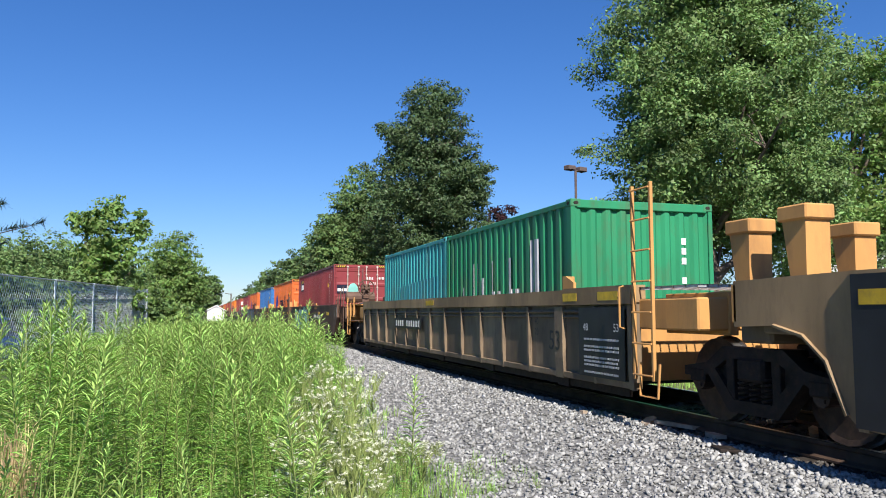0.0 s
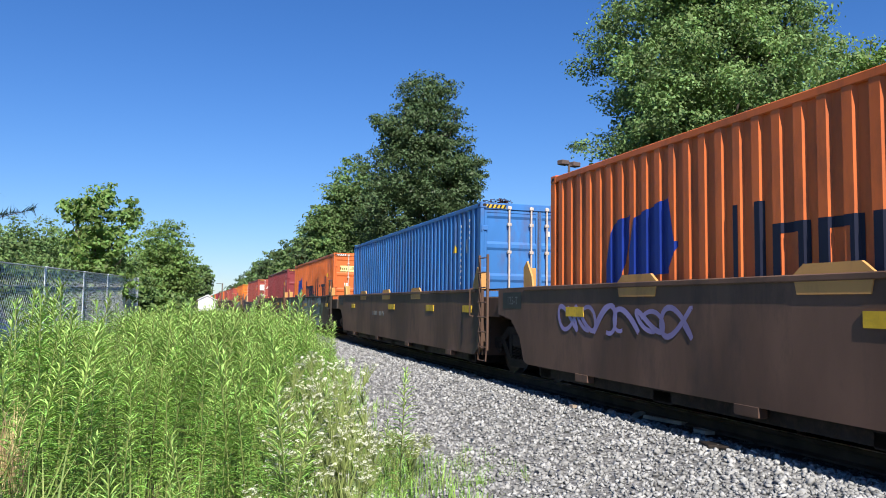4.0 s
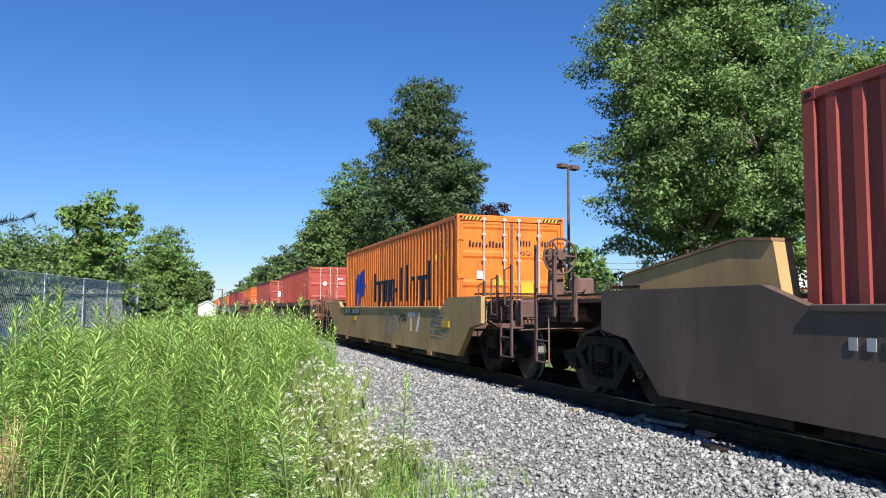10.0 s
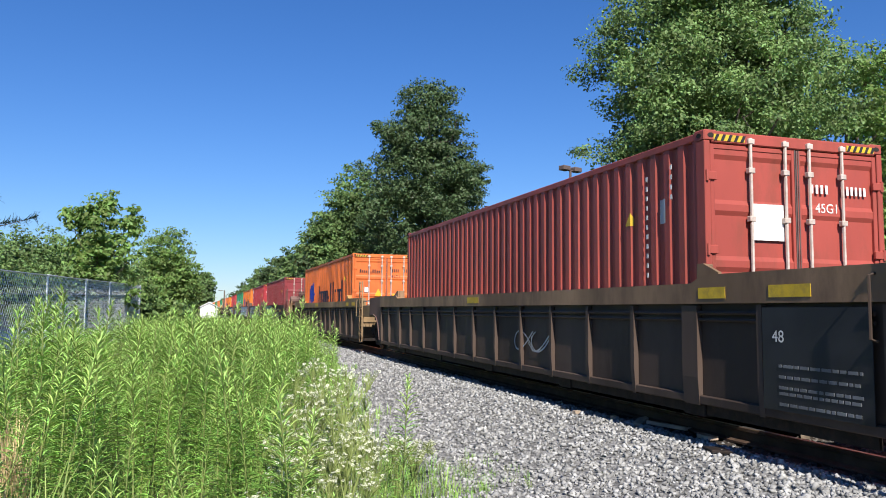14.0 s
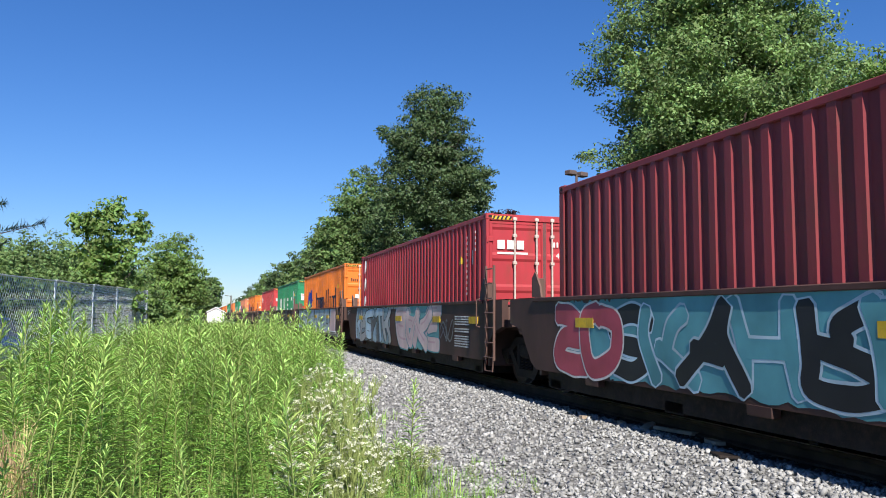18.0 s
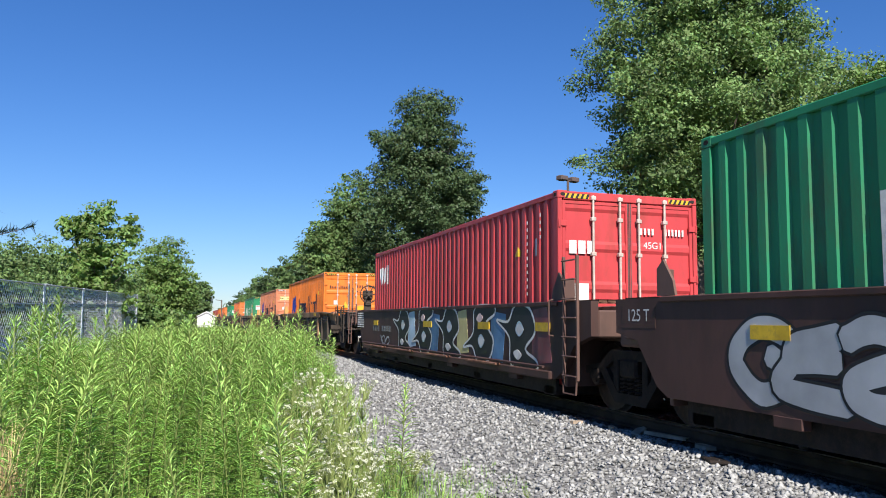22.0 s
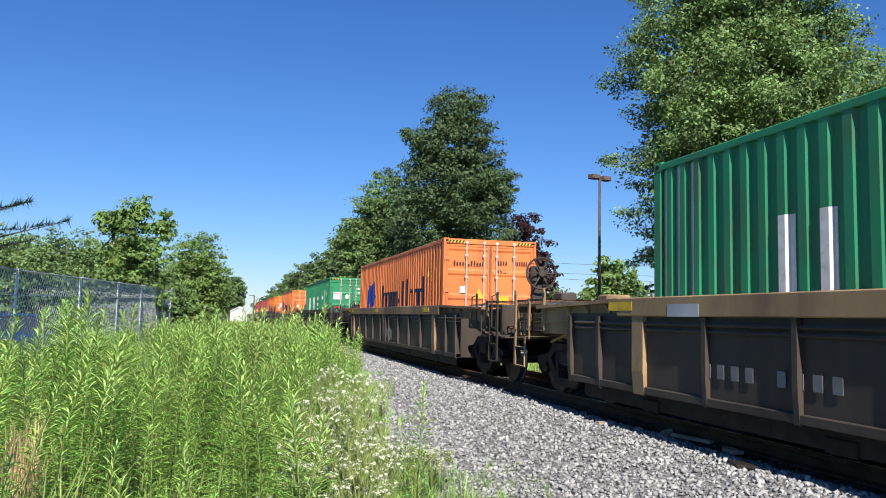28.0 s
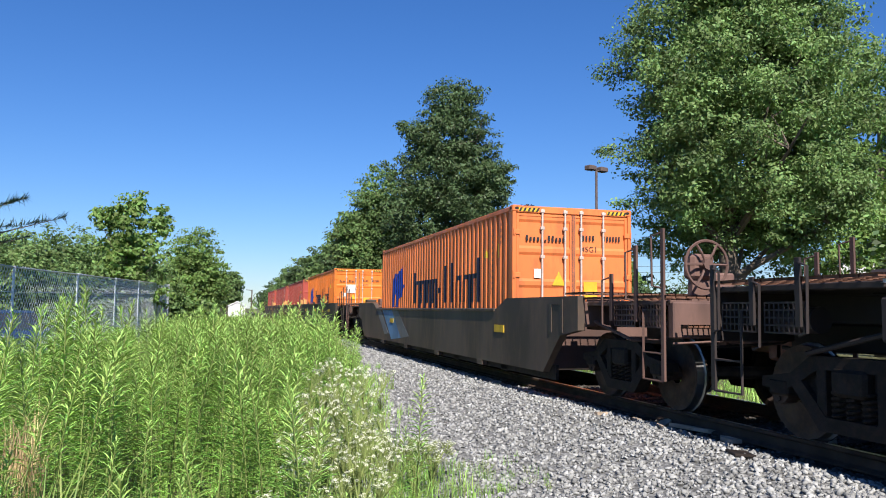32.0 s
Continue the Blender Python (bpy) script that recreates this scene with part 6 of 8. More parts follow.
    part("reflector", side_plate(12.6, 13.4, 1.36, 1.46, -SIDE - 0.01), YELLOW, CAR[365], "yellow reflective strip")
    for k in (117, 410):
        c = CAR[k]
        part("end_panel", Shape().box(-SIDE - 0.012, -SIDE, -2.7, -2.62, 0.9, 1.4).box(-SIDE - 0.012, -SIDE, -2.3, -2.22, 0.9, 1.4).box(-SIDE - 0.012, -SIDE, -2.62, -2.3, 1.32, 1.4), GRIME, c, "framed recess at the car end")
        part("reflector", side_plate(-0.9, -0.3, 0.62, 0.75), YELLOW, c, "dull yellow reflective patch")


car_marks()


# ---- ground and track ----
def big_mesh(name, verts, faces, materials, index=None, smooth=False):
    """A mesh from arrays: verts (n, 3), faces (m, 3)."""
    me = bpy.data.meshes.new(name)
    verts, faces = np.asarray(verts, dtype=np.float32), np.asarray(faces, dtype=np.int32)
    me.vertices.add(len(verts)), me.loops.add(faces.size), me.polygons.add(len(faces))
    me.vertices.foreach_set("co", verts.ravel())
    me.loops.foreach_set("vertex_index", faces.ravel())
    me.polygons.foreach_set("loop_start", np.arange(0, faces.size, faces.shape[1], dtype=np.int32))
    for m in materials:
        me.materials.append(m)
    if index is not None:
        me.polygons.foreach_set("material_index", np.asarray(index, dtype=np.int32))
    if smooth:
        me.polygons.foreach_set("use_smooth", np.ones(len(faces), dtype=bool))
    me.update(calc_edges=True)
    return me


def stuff(name, me, label, category):
    return tagged(new(name, me), label, category, "", "stuff")


RS = np.random.RandomState(5)


gs = Shape()
gx = [-2500, -400, -60, -12, 2.35, 10.6, 40, 120, 500, 2500]
gy = [-2500, -300, -40, 0, 40, 120, 300, 900, 3500]
gv = [(x, y, 0.0) for x in gx for y in gy]
ny = len(gy)
gs.add(gv, [(i * ny + j, i * ny + j + 1, (i + 1) * ny + j + 1, (i + 1) * ny + j) for i in range(len(gx) - 1) for j in range(ny - 1)])
tagged(part("ground", gs, SOIL), "rough grassy soil under the weeds", "ground", "", "structure")

# ballast prism
bed = Shape()
prof = [(0.8, -0.02), (1.15, 0.01), (2.2, 0.03), (3.0, 0.07), (4.2, 0.21), (4.7, 0.285), (5.1, 0.29), (5.4, 0.24), (8.0, 0.24), (9.0, 0.05), (10.2, -0.02)]
ylist = [-60 + 6 * i for i in range(90)]
bv = [(x, y, z) for y in ylist for x, z in prof]
k = len(prof)
bed.add(bv, [(i * k + j, i * k + j + 1, (i + 1) * k + j + 1, (i + 1) * k + j) for i in range(len(ylist) - 1) for j in range(k - 1)])
# dark strip that paints the shade under the train onto the bed
shade_strip = Shape()
shade_strip.add([(x, y, 0.246) for y in (-60, 474) for x in (5.35, 7.6)], [(0, 1, 3, 2)])
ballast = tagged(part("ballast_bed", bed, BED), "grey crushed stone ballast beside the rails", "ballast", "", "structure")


part("oily_ballast", shade_strip, BEDDARK, ballast, "ballast under the train, darkened for its shadow")


def bed_z(x):
    return np.interp(x, [p[0] for p in prof], [p[1] for p in prof])


def rail_shape(x):
    s = Shape()
    o = [(-0.07, 0.0), (0.07, 0.0), (0.07, 0.02), (0.012, 0.04), (0.012, 0.12), (0.036, 0.135), (0.036, 0.165), (0.028, 0.172), (-0.028, 0.172), (-0.036, 0.165), (-0.036, 0.135), (-0.012, 0.12), (-0.012, 0.04), (-0.07, 0.02)]
    return s.prism([(x + p[0], RAIL - 0.172 + p[1]) for p in o], "y", -60, 474)


track = tagged(part("rail", rail_shape(TRACK - 0.7535), RAILRUST), "worn steel rail on wooden ties", "rail", "rails of the track", "structure")
tagged(part("rail", rail_shape(TRACK + 0.7535), RAILRUST), "worn steel rail on wooden ties", "rail", "rails of the track", "structure")
for x in (TRACK - 0.7535, TRACK + 0.7535):
    hd = Shape().box(x - 0.024, x + 0.024, -60, 474, RAIL, RAIL + 0.0015)
    part("worn_railhead", hd, STEEL, track, "bright worn running strip")
tie_me = Shape().box(-1.3, 1.3, -0.115, 0.115, 0.09, 0.268, 0.012).mesh("tie")
tie_me.materials.append(TIE)
for i in range(110):
    t = part("tie", tie_me, TIE, ballast, at=pose(TRACK + 0.02 * math.sin(i * 5.1), 0.25 + i * 0.53, 0, 0, 0, 0.8 * math.sin(i * 3.3)))
far_ties = Shape()
for i in range(110, 620):
    far_ties.box(TRACK - 1.3, TRACK + 1.3, 0.135 + i * 0.53, 0.365 + i * 0.53, 0.09, 0.268)
part("far_ties", far_ties, TIE, ballast)


def edge_x(y):
    """Where the weeds give way to ballast."""
    return np.interp(y, [2, 5, 9, 12, 16, 24, 60], [0.95, 1.15, 1.8, 2.3, 3.0, 3.8, 4.1]) + 0.1 * np.sin(y * 1.7) + 0.07 * np.sin(y * 4.3 + 1)


def stones():
    """Loose crushed stone on the shoulder: turned, flattened blocks with skewed corners."""
    base = np.array([(x, y, z) for x in (-1, 1) for y in (-1, 1) for z in (-1, 1)], dtype=float)
    quad = [(0, 1, 3, 2), (4, 6, 7, 5), (0, 4, 5, 1), (2, 3, 7, 6), (0, 2, 6, 4), (1, 5, 7, 3)]
    tri = np.array([t for a, b, c, d in quad for t in ((a, b, c), (a, c, d))])
    n = 56000
    y = 4.2 + 50 * RS.rand(n) ** 2.1
    x = 1.0 + 6.55 * RS.rand(n) ** 0.85
    ok = x > edge_x(y) - 0.35
    x, y = x[ok], y[ok]
    n = len(x)
    size = 0.010 + 0.014 * RS.rand(n) ** 1.8 + 0.0005 * y
    ang = RS.randn(n, 3) * np.array((3.0, 0.55, 0.55))
    ca, sa = np.cos(ang), np.sin(ang)
    p = base[None] * (size[:, None, None] * np.array((1.15, 0.85, 0.55)) * (0.65 + 0.7 * RS.rand(n, 1, 3)))
    p = p * (0.45 + 0.75 * RS.rand(n, 8, 3))
    q = p.copy()
    q[..., 1] = ca[:, None, 1] * p[..., 1] - sa[:, None, 1] * p[..., 2]
    q[..., 2] = sa[:, None, 1] * p[..., 1] + ca[:, None, 1] * p[..., 2]
    p = q.copy()
    p[..., 0] = ca[:, None, 2] * q[..., 0] - sa[:, None, 2] * q[..., 2]
    p[..., 2] = sa[:, None, 2] * q[..., 0] + ca[:, None, 2] * q[..., 2]
    q = p.copy()
    q[..., 0] = ca[:, None, 0] * p[..., 0] - sa[:, None, 0] * p[..., 1]
    q[..., 1] = sa[:, None, 0] * p[..., 0] + ca[:, None, 0] * p[..., 1]
    q += np.stack([x, y, bed_z(x) + size * (0.1 + 0.75 * RS.rand(n))], 1)[:, None]
    f = (tri[None] + 8 * np.arange(n)[:, None, None]).reshape(-1, 3)
    # stones under the train take the dark copy, coloured for its shade
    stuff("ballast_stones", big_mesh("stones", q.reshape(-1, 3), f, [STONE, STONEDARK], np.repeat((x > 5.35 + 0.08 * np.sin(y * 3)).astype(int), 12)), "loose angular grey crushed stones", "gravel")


stones()


# ---- plants ----
def merge(templates, pick, pos, rot, scale, lean=None):
    """Copies of template meshes (verts, faces, material index) turned about z, leaned, scaled and moved, as one array set."""
    V, F, M = [], [], []
    base = 0
    for k, (tv, tf, tm) in enumerate(templates):
        w = np.where(pick == k)[0]
        if not len(w):
            continue
        c, s = np.cos(rot[w])[:, None], np.sin(rot[w])[:, None]
        sc = scale[w][:, None]
        x, y, z = tv[None, :, 0] * sc, tv[None, :, 1] * sc, tv[None, :, 2] * sc
        q = np.stack([c * x - s * y, s * x + c * y, z], 2)
        if lean is not None:
            q[..., 0] += lean[w, 0][:, None] * z * z
            q[..., 1] += lean[w, 1][:, None] * z * z
        q += pos[w][:, None]
        V.append(q.reshape(-1, 3))
        F.append((tf[None] + (base + len(tv) * np.arange(len(w)))[:, None, None]).reshape(-1, 3))
        M.append(np.tile(tm, len(w)))
        base += len(tv) * len(w)
    return np.concatenate(V), np.concatenate(F), np.concatenate(M)


def goldenrod(seed, leaves, length=0.1, width=0.016, height=1.0):
    """An upright leafy weed: thin stem, spiral of lance leaves, tufted tip. Returns arrays."""
    r = np.random.RandomState(seed)
    V, F, M = [], [], []
    bend = r.uniform(-0.08, 0.08, 2)
    n = 6
    for i in range(n + 1):
        z = height * i / n
        rad = 0.0055 * (1 - 0.75 * i / n) + 0.001
        for k in range(3):
            V.append((bend[0] * z * z + rad * math.cos(2.09 * k), bend[1] * z * z + rad * math.sin(2.09 * k), z))
    for i in range(n):
        for k in range(3):
            a, b = i * 3 + k, i * 3 + (k + 1) % 3
            F += [(a, b, b + 3), (a, b + 3, a + 3)]
            M += [0, 0]
    for i in range(leaves):
        u = (i + 0.5) / leaves
        z = height * (0.12 + 0.88 * u ** 0.85)
        a = i * 2.399 + r.uniform(-0.3, 0.3)
        ln = length * (0.55 + 0.75 * math.sin(min(1, 0.25 + 1.0 * (1 - u)) * 2.2)) * r.uniform(0.75, 1.2)
        if u > 0.88:
            ln *= 0.72
        up = -0.05 + 0.72 * u + (0.3 if u > 0.9 else 0) + r.uniform(-0.2, 0.2)
        w = width * r.uniform(0.7, 1.2)
        d = np.array((math.cos(a), math.sin(a), 0))
        sd = np.array((-math.sin(a), math.cos(a), 0))
        o = np.array((bend[0] * z * z, bend[1] * z * z, z))
        e = math.cos(up), math.sin(up)
        mid = o + d * ln * 0.5 * e[0] + np.array((0, 0, ln * 0.5 * e[1]))
        tip = o + d * ln * e[0] * 0.98 + np.array((0, 0, ln * e[1] - 0.10 * ln))
        b = len(V)
        fold = np.array((0, 0, w * 0.45))
        V += [tuple(o), tuple(mid + sd * w / 2 + fold), tuple(mid), tuple(mid - sd * w / 2 + fold), tuple(tip)]
        F += [(b, b + 1, b + 2), (b, b + 2, b + 3), (b + 1, b + 4, b + 2), (b + 2, b + 4, b + 3)]
        # upper leaves get the paler colour that paints in their sunlit look
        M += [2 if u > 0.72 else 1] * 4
    return np.array(V), np.array(F), np.array(M)


def grass_tuft(seed, blades, length, spread, mi=1, half=0.005):
    r = np.random.RandomState(seed)
    V, F = [], []
    for i in range(blades):
        a, l = r.uniform(0, 6.28), length * r.uniform(0.5, 1.1)
        o = np.array((r.normal(0, spread), r.normal(0, spread), 0))
        d = np.array((math.cos(a), math.sin(a), 0)) * r.uniform(0.1, 0.55)
        sd = np.array((-math.sin(a), math.cos(a), 0)) * half
        b = len(V)
        V += [tuple(o - sd), tuple(o + sd), tuple(o + d * l * 0.4 + (0, 0, l * 0.6) + sd), tuple(o + d * l * 0.4 + (0, 0, l * 0.6) - sd), tuple(o + d * l * 1.1 + (0, 0, l * 0.85))]
        F += [(b, b + 1, b + 2), (b, b + 2, b + 3), (b + 3, b + 2, b + 4)]
    return np.array(V), np.array(F), np.full(len(F), mi)


def fence_x(y):
    return -4.4 + (y - 19.7) * 0.048


def weeds():
    near = [goldenrod(i, (140, 118, 165)[i % 3], (0.080, 0.094, 0.068)[i % 3], (0.0088, 0.0104, 0.008)[i % 3]) for i in range(12)]
    mid = [goldenrod(20 + i, 60, 0.105, 0.0145) for i in range(6)]
    far = [goldenrod(40 + i, 26, 0.15, 0.030) for i in range(5)]
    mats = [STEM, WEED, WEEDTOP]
    for name, tm, y0, y1, dens in (("near", near, 1.9, 10.0, 23), ("mid", mid, 10.0, 24.0, 14), ("far", far, 24.0, 75.0, 10)):
        n = int(dens * (y1 - y0) * 8.5)
        y = y0 + (y1 - y0) * RS.rand(n)
        x = -6.5 + 11.5 * RS.rand(n)
        dist = np.hypot(x, y)
        clump = 0.5 + 0.3 * np.sin(x * 2.3 + 1.6 * np.sin(y * 0.9)) * np.sin(y * 1.7 + 0.7) + 0.25 * np.sin(x * 5.1 + 2.0 * np.sin(y * 2.7)) * np.sin(y * 3.9 + 1.1)
        keep = (x < edge_x(y)) & (x > fence_x(y) - 0.8) & (dist > 2.3) & (RS.rand(n) < -0.25 + 1.9 * clump)
        keep &= ~((np.abs(x) < 0.55) & (y < 2.6))
        x, y, clump, dist = x[keep], y[keep], clump[keep], dist[keep]
        n = len(x)
        inner = np.clip((edge_x(y) - x) / 1.6, 0, 1)
        h = 0.56 - 0.13 * np.clip((0.3 - x) / 0.8, 0, 1) + 0.34 * inner + 0.68 * clump + 0.17 * RS.randn(n)
        h -= np.where(inner < 0.22, 0.3, 0.0)
        h *= np.clip(0.55 + 0.14 * dist, 0.55, 1.0)
        h += np.where(RS.rand(n) < 0.06, 0.3 * RS.rand(n), 0)
        h *= np.interp(y, [0, 22, 32, 80], [1, 1, 0.72, 0.6])
        h = np.where((y > 10.5) & (x < -0.12 * y + 0.6), np.minimum(h, 0.85 + 0.2 * RS.rand(n)), h)
        h = np.clip(h, 0.4, 1.85)
        pos = np.stack([x, y, np.zeros(n)], 1)
        V, F, M = merge(tm, RS.randint(0, len(tm), n), pos, RS.rand(n) * 6.28, h, 0.05 * RS.randn(n, 2))
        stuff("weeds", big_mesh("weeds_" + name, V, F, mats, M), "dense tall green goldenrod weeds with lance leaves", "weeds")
    tall = np.array([(1.3, 8.9, 1.55), (1.2, 9.3, 1.5), (1.48, 9.1, 1.42), (1.05, 8.6, 1.4), (-1.0, 6.9, 1.78), (-0.84, 7.0, 1.68), (-1.16, 7.2, 1.66), (-1.2, 6.3, 1.62), (-0.92, 6.6, 1.6), (-0.7, 7.3, 1.62), (-0.4, 8.0, 1.5), (-1.5, 8.3, 1.75), (-0.62, 5.4, 1.42), (-0.75, 5.2, 1.45), (-0.55, 5.0, 1.35), (-0.7, 4.8, 1.35), (-1.25, 6.7, 1.7), (-1.08, 6.5, 1.66), (-1.3, 7.0, 1.74), (-1.42, 7.6, 1.72), (-0.86, 6.2, 1.55), (-1.0, 5.9, 1.5), (-1.15, 5.7, 1.5), (-0.78, 5.7, 1.45)])
    n = len(tall)
    V, F, M = merge(near, np.arange(n) % 8, np.concatenate([tall[:, :2], np.zeros((n, 1))], 1), RS.rand(n) * 6.28, tall[:, 2], 0.03 * RS.randn(n, 2))
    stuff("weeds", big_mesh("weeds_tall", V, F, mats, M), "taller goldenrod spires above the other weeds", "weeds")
    # low grass along the edge and between the stems
    tufts = [grass_tuft(60 + i, 12, 0.34, 0.05, i % 3 and 1) for i in range(6)]
    n = 4600
    y = 1.9 + 26 * RS.rand(n) ** 1.6
    x = edge_x(y) - 5.5 * RS.rand(n) ** 1.5 + 0.5 * RS.rand(n) ** 3 + np.clip(9.5 - y, 0, 5) * 0.3 * RS.rand(n) ** 2.0
    keep = (x > fence_x(y)) & (np.hypot(x, y) > 2.0)
    x, y = x[keep], y[keep]
    n = len(x)
    V, F, M = merge(tufts, RS.randint(0, 6, n), np.stack([x, y, np.interp(x, [1.0, 2.2, 3, 4.2], [0, 0.03, 0.07, 0.21])], 1), RS.rand(n) * 6.28, 0.32 + 0.55 * RS.rand(n))
    stuff("grass", big_mesh("grass", V, F, [WEEDTOP, WEED, WEED], M), "short green grass at the edge of the ballast", "grass")
    n = 900
    y = 2.5 + 30 * RS.rand(n) ** 1.4
    x = 8.9 + 3.6 * RS.rand(n)
    V, F, M = merge(tufts, RS.randint(0, 6, n), np.stack([x, y, np.zeros(n)], 1), RS.rand(n) * 6.28, 0.7 + 0.7 * RS.rand(n))
    stuff("grass", big_mesh("grass_far_side", V, F, [WEEDTOP, WEED, WEED], M), "sunlit green grass behind the track", "grass")
    n = 170
    y = 6.5 + 1.5 * RS.rand(n)
    x = 1.4 + 1.75 * RS.rand(n) ** 1.3
    fine = [grass_tuft(70 + i, 16, 0.30, 0.05, i % 3, 0.0022) for i in range(6)]
    V, F, M = merge(fine, RS.randint(0, 6, n), np.stack([x, y, np.full(n, 0.03)], 1), RS.rand(n) * 6.28, (0.3 + 0.55 * RS.rand(n)) * np.interp(x, [1.4, 3.2], [1.2, 0.7]))
    stuff("grass", big_mesh("grass_verge", V, F, [WEED, WEED, STEM], M), "sparse bright grass creeping over the ballast", "grass")
    n = 900
    y = 24 + 55 * RS.rand(n)
    x = edge_x(y) - 0.2 - 2.6 * RS.rand(n) ** 1.5
    pale = [grass_tuft(90 + i, 14, 0.75, 0.1, 0, 0.012) for i in range(3)]
    V, F, M = merge(pale, RS.randint(0, 3, n), np.stack([x, y, np.zeros(n)], 1), RS.rand(n) * 6.28, 0.8 + 0.6 * RS.rand(n))
    stuff("dry_grass", big_mesh("pale_grass", V, F, [DRY]), "pale seeding grass beside the line", "grass")
    n = 26
    x, y = -1.15 + 0.95 * RS.rand(n), 2.9 + 1.1 * RS.rand(n)
    blades = [grass_tuft(100 + i, 24, 1.0, 0.07, i % 2, 0.0038) for i in range(4)]
    V, F, M = merge(blades, RS.randint(0, 4, n), np.stack([x, y, np.full(n, 0.1)], 1), RS.rand(n) * 6.28, 0.85 + 0.25 * RS.rand(n))
    stuff("grass", big_mesh("tall_grass", V, F, [WEED, STEM], M), "tall arching green grass among the weeds", "grass")
    dry = [grass_tuft(80 + i, 46, 0.34, 0.05, 0, 0.0018) for i in range(4)]
    spots = np.array([(-0.85, 4.2), (-0.9, 4.3), (-0.8, 4.15), (-0.72, 3.75), (-0.76, 3.7), (-0.5, 3.3)])
    n = len(spots)
    V, F, M = merge(dry, RS.randint(0, 4, n), np.concatenate([spots, np.array([[0.8], [0.85], [0.75], [0.5], [0.55], [0.3]])], 1), RS.rand(n) * 6.28, 0.85 + 0.4 * RS.rand(n))
    stuff("dry_grass", big_mesh("dry_grass", V, F, [DRY]), "straw-coloured dead grass heads among the weeds", "grass")


weeds()


def scraps():
    """Broken wood and a flat plate lying beside the rail."""
    r = random.Random(8)
    for x, y, l, w in ((5.0, 9.5, 0.35, 0.1), (5.3, 8.5, 0.5, 0.12), (5.42, 8.1, 0.6, 0.1), (5.35, 7.3, 0.3, 0.12), (6.9, 8.0, 0.7, 0.12), (6.6, 7.2, 0.5, 0.1), (5.15, 8.9, 0.3, 0.08)):
        z = 0.31
        t = thing("wood_scrap", "splintered pale wood scrap beside the rail", "debris", "scraps beside the rail", pose(x, y, z, r.uniform(-4, 4), r.uniform(-4, 4), r.uniform(0, 180)))
        part("splinter", Shape().prism([(-l / 2, -w / 2), (l * 0.3, -w / 2), (l / 2, 0), (l * 0.2, w / 2), (-l * 0.4, w * 0.4)], "z", -0.02, 0.02), SCRAP, t)
    t = thing("tie_plate", "flat rusty steel tie plate on the ballast", "debris", "scraps beside the rail", pose(4.9, 6.5, 0.32, 3, 2, 70))
    part("plate", Shape().box(-0.16, 0.16, -0.1, 0.1, -0.015, 0.015, 0.006), FRAME, t)


scraps()


def fleabane(seed):
    """A bushy weed with a flat spray of small white daisies: arrays with stem, leaf and petal faces."""
    r = np.random.RandomState(seed)
    s = Shape()
    heads = Shape()
    for i in range(12):
        a, q = r.uniform(0, 6.28), r.uniform(0.05, 0.2)
        tip = (q * math.cos(a), q * math.sin(a), 0.95 + r.uniform(-0.2, 0.12))
        s.tube([(0, 0, 0), (tip[0] * 0.3, tip[1] * 0.3, tip[2] * 0.6), tip], [0.005, 0.004, 0.002], 4)
        for j in range(16):
            c = (tip[0] + r.normal(0, 0.035), tip[1] + r.normal(0, 0.035), tip[2] + r.uniform(-0.03, 0.03))
            s.tube([(tip[0], tip[1], tip[2] - 0.1), c], 0.0016, 3)
            tilt = Matrix.Rotation(r.uniform(-0.7, 0.7), 3, "X") @ Matrix.Rotation(r.uniform(-0.7, 0.7), 3, "Y")
            for k in range(8):
                b = k * 0.785
                p = [0.66 * v for v in (Vector((0.003 * math.cos(b), 0.003 * math.sin(b), 0)), Vector((0.014 * math.cos(b - 0.3), 0.014 * math.sin(b - 0.3), 0.002)), Vector((0.017 * math.cos(b), 0.017 * math.sin(b), 0.002)), Vector((0.014 * math.cos(b + 0.3), 0.014 * math.sin(b + 0.3), 0.002)))]
                heads.add([tilt @ v + Vector(c) for v in p], [(0, 1, 2, 3)])
    return s, heads


for i, (x, y, h) in enumerate(((0.68, 4.9, 1.06), (0.85, 4.75, 1.1), (0.9, 5.1, 1.1), (0.8, 4.4, 0.93), (0.95, 4.9, 0.95), (0.58, 4.3, 0.83), (0.45, 3.9, 0.76), (1.7, 6.6, 0.48), (1.55, 6.8, 0.5), (1.92, 6.85, 0.42), (2.05, 7.3, 0.36), (0.95, 4.5, 0.88), (0.62, 4.6, 0.9), (0.85, 4.2, 0.72), (0.75, 5.3, 1.12), (0.35, 3.75, 0.7))):
    r = thing("fleabane_plant", "white-flowered daisy fleabane among the weeds", "plant", "flowering weeds", pose(x, y, 0, 0, 0, 40 * i) @ Matrix.Diagonal((1, 1, h * 1.1, 1)))
    st, hd = fleabane(200 + i % 4)
    part("stem", st, STEM, r)
    part("flower_spray", hd, PETAL, r, "small white daisy heads")


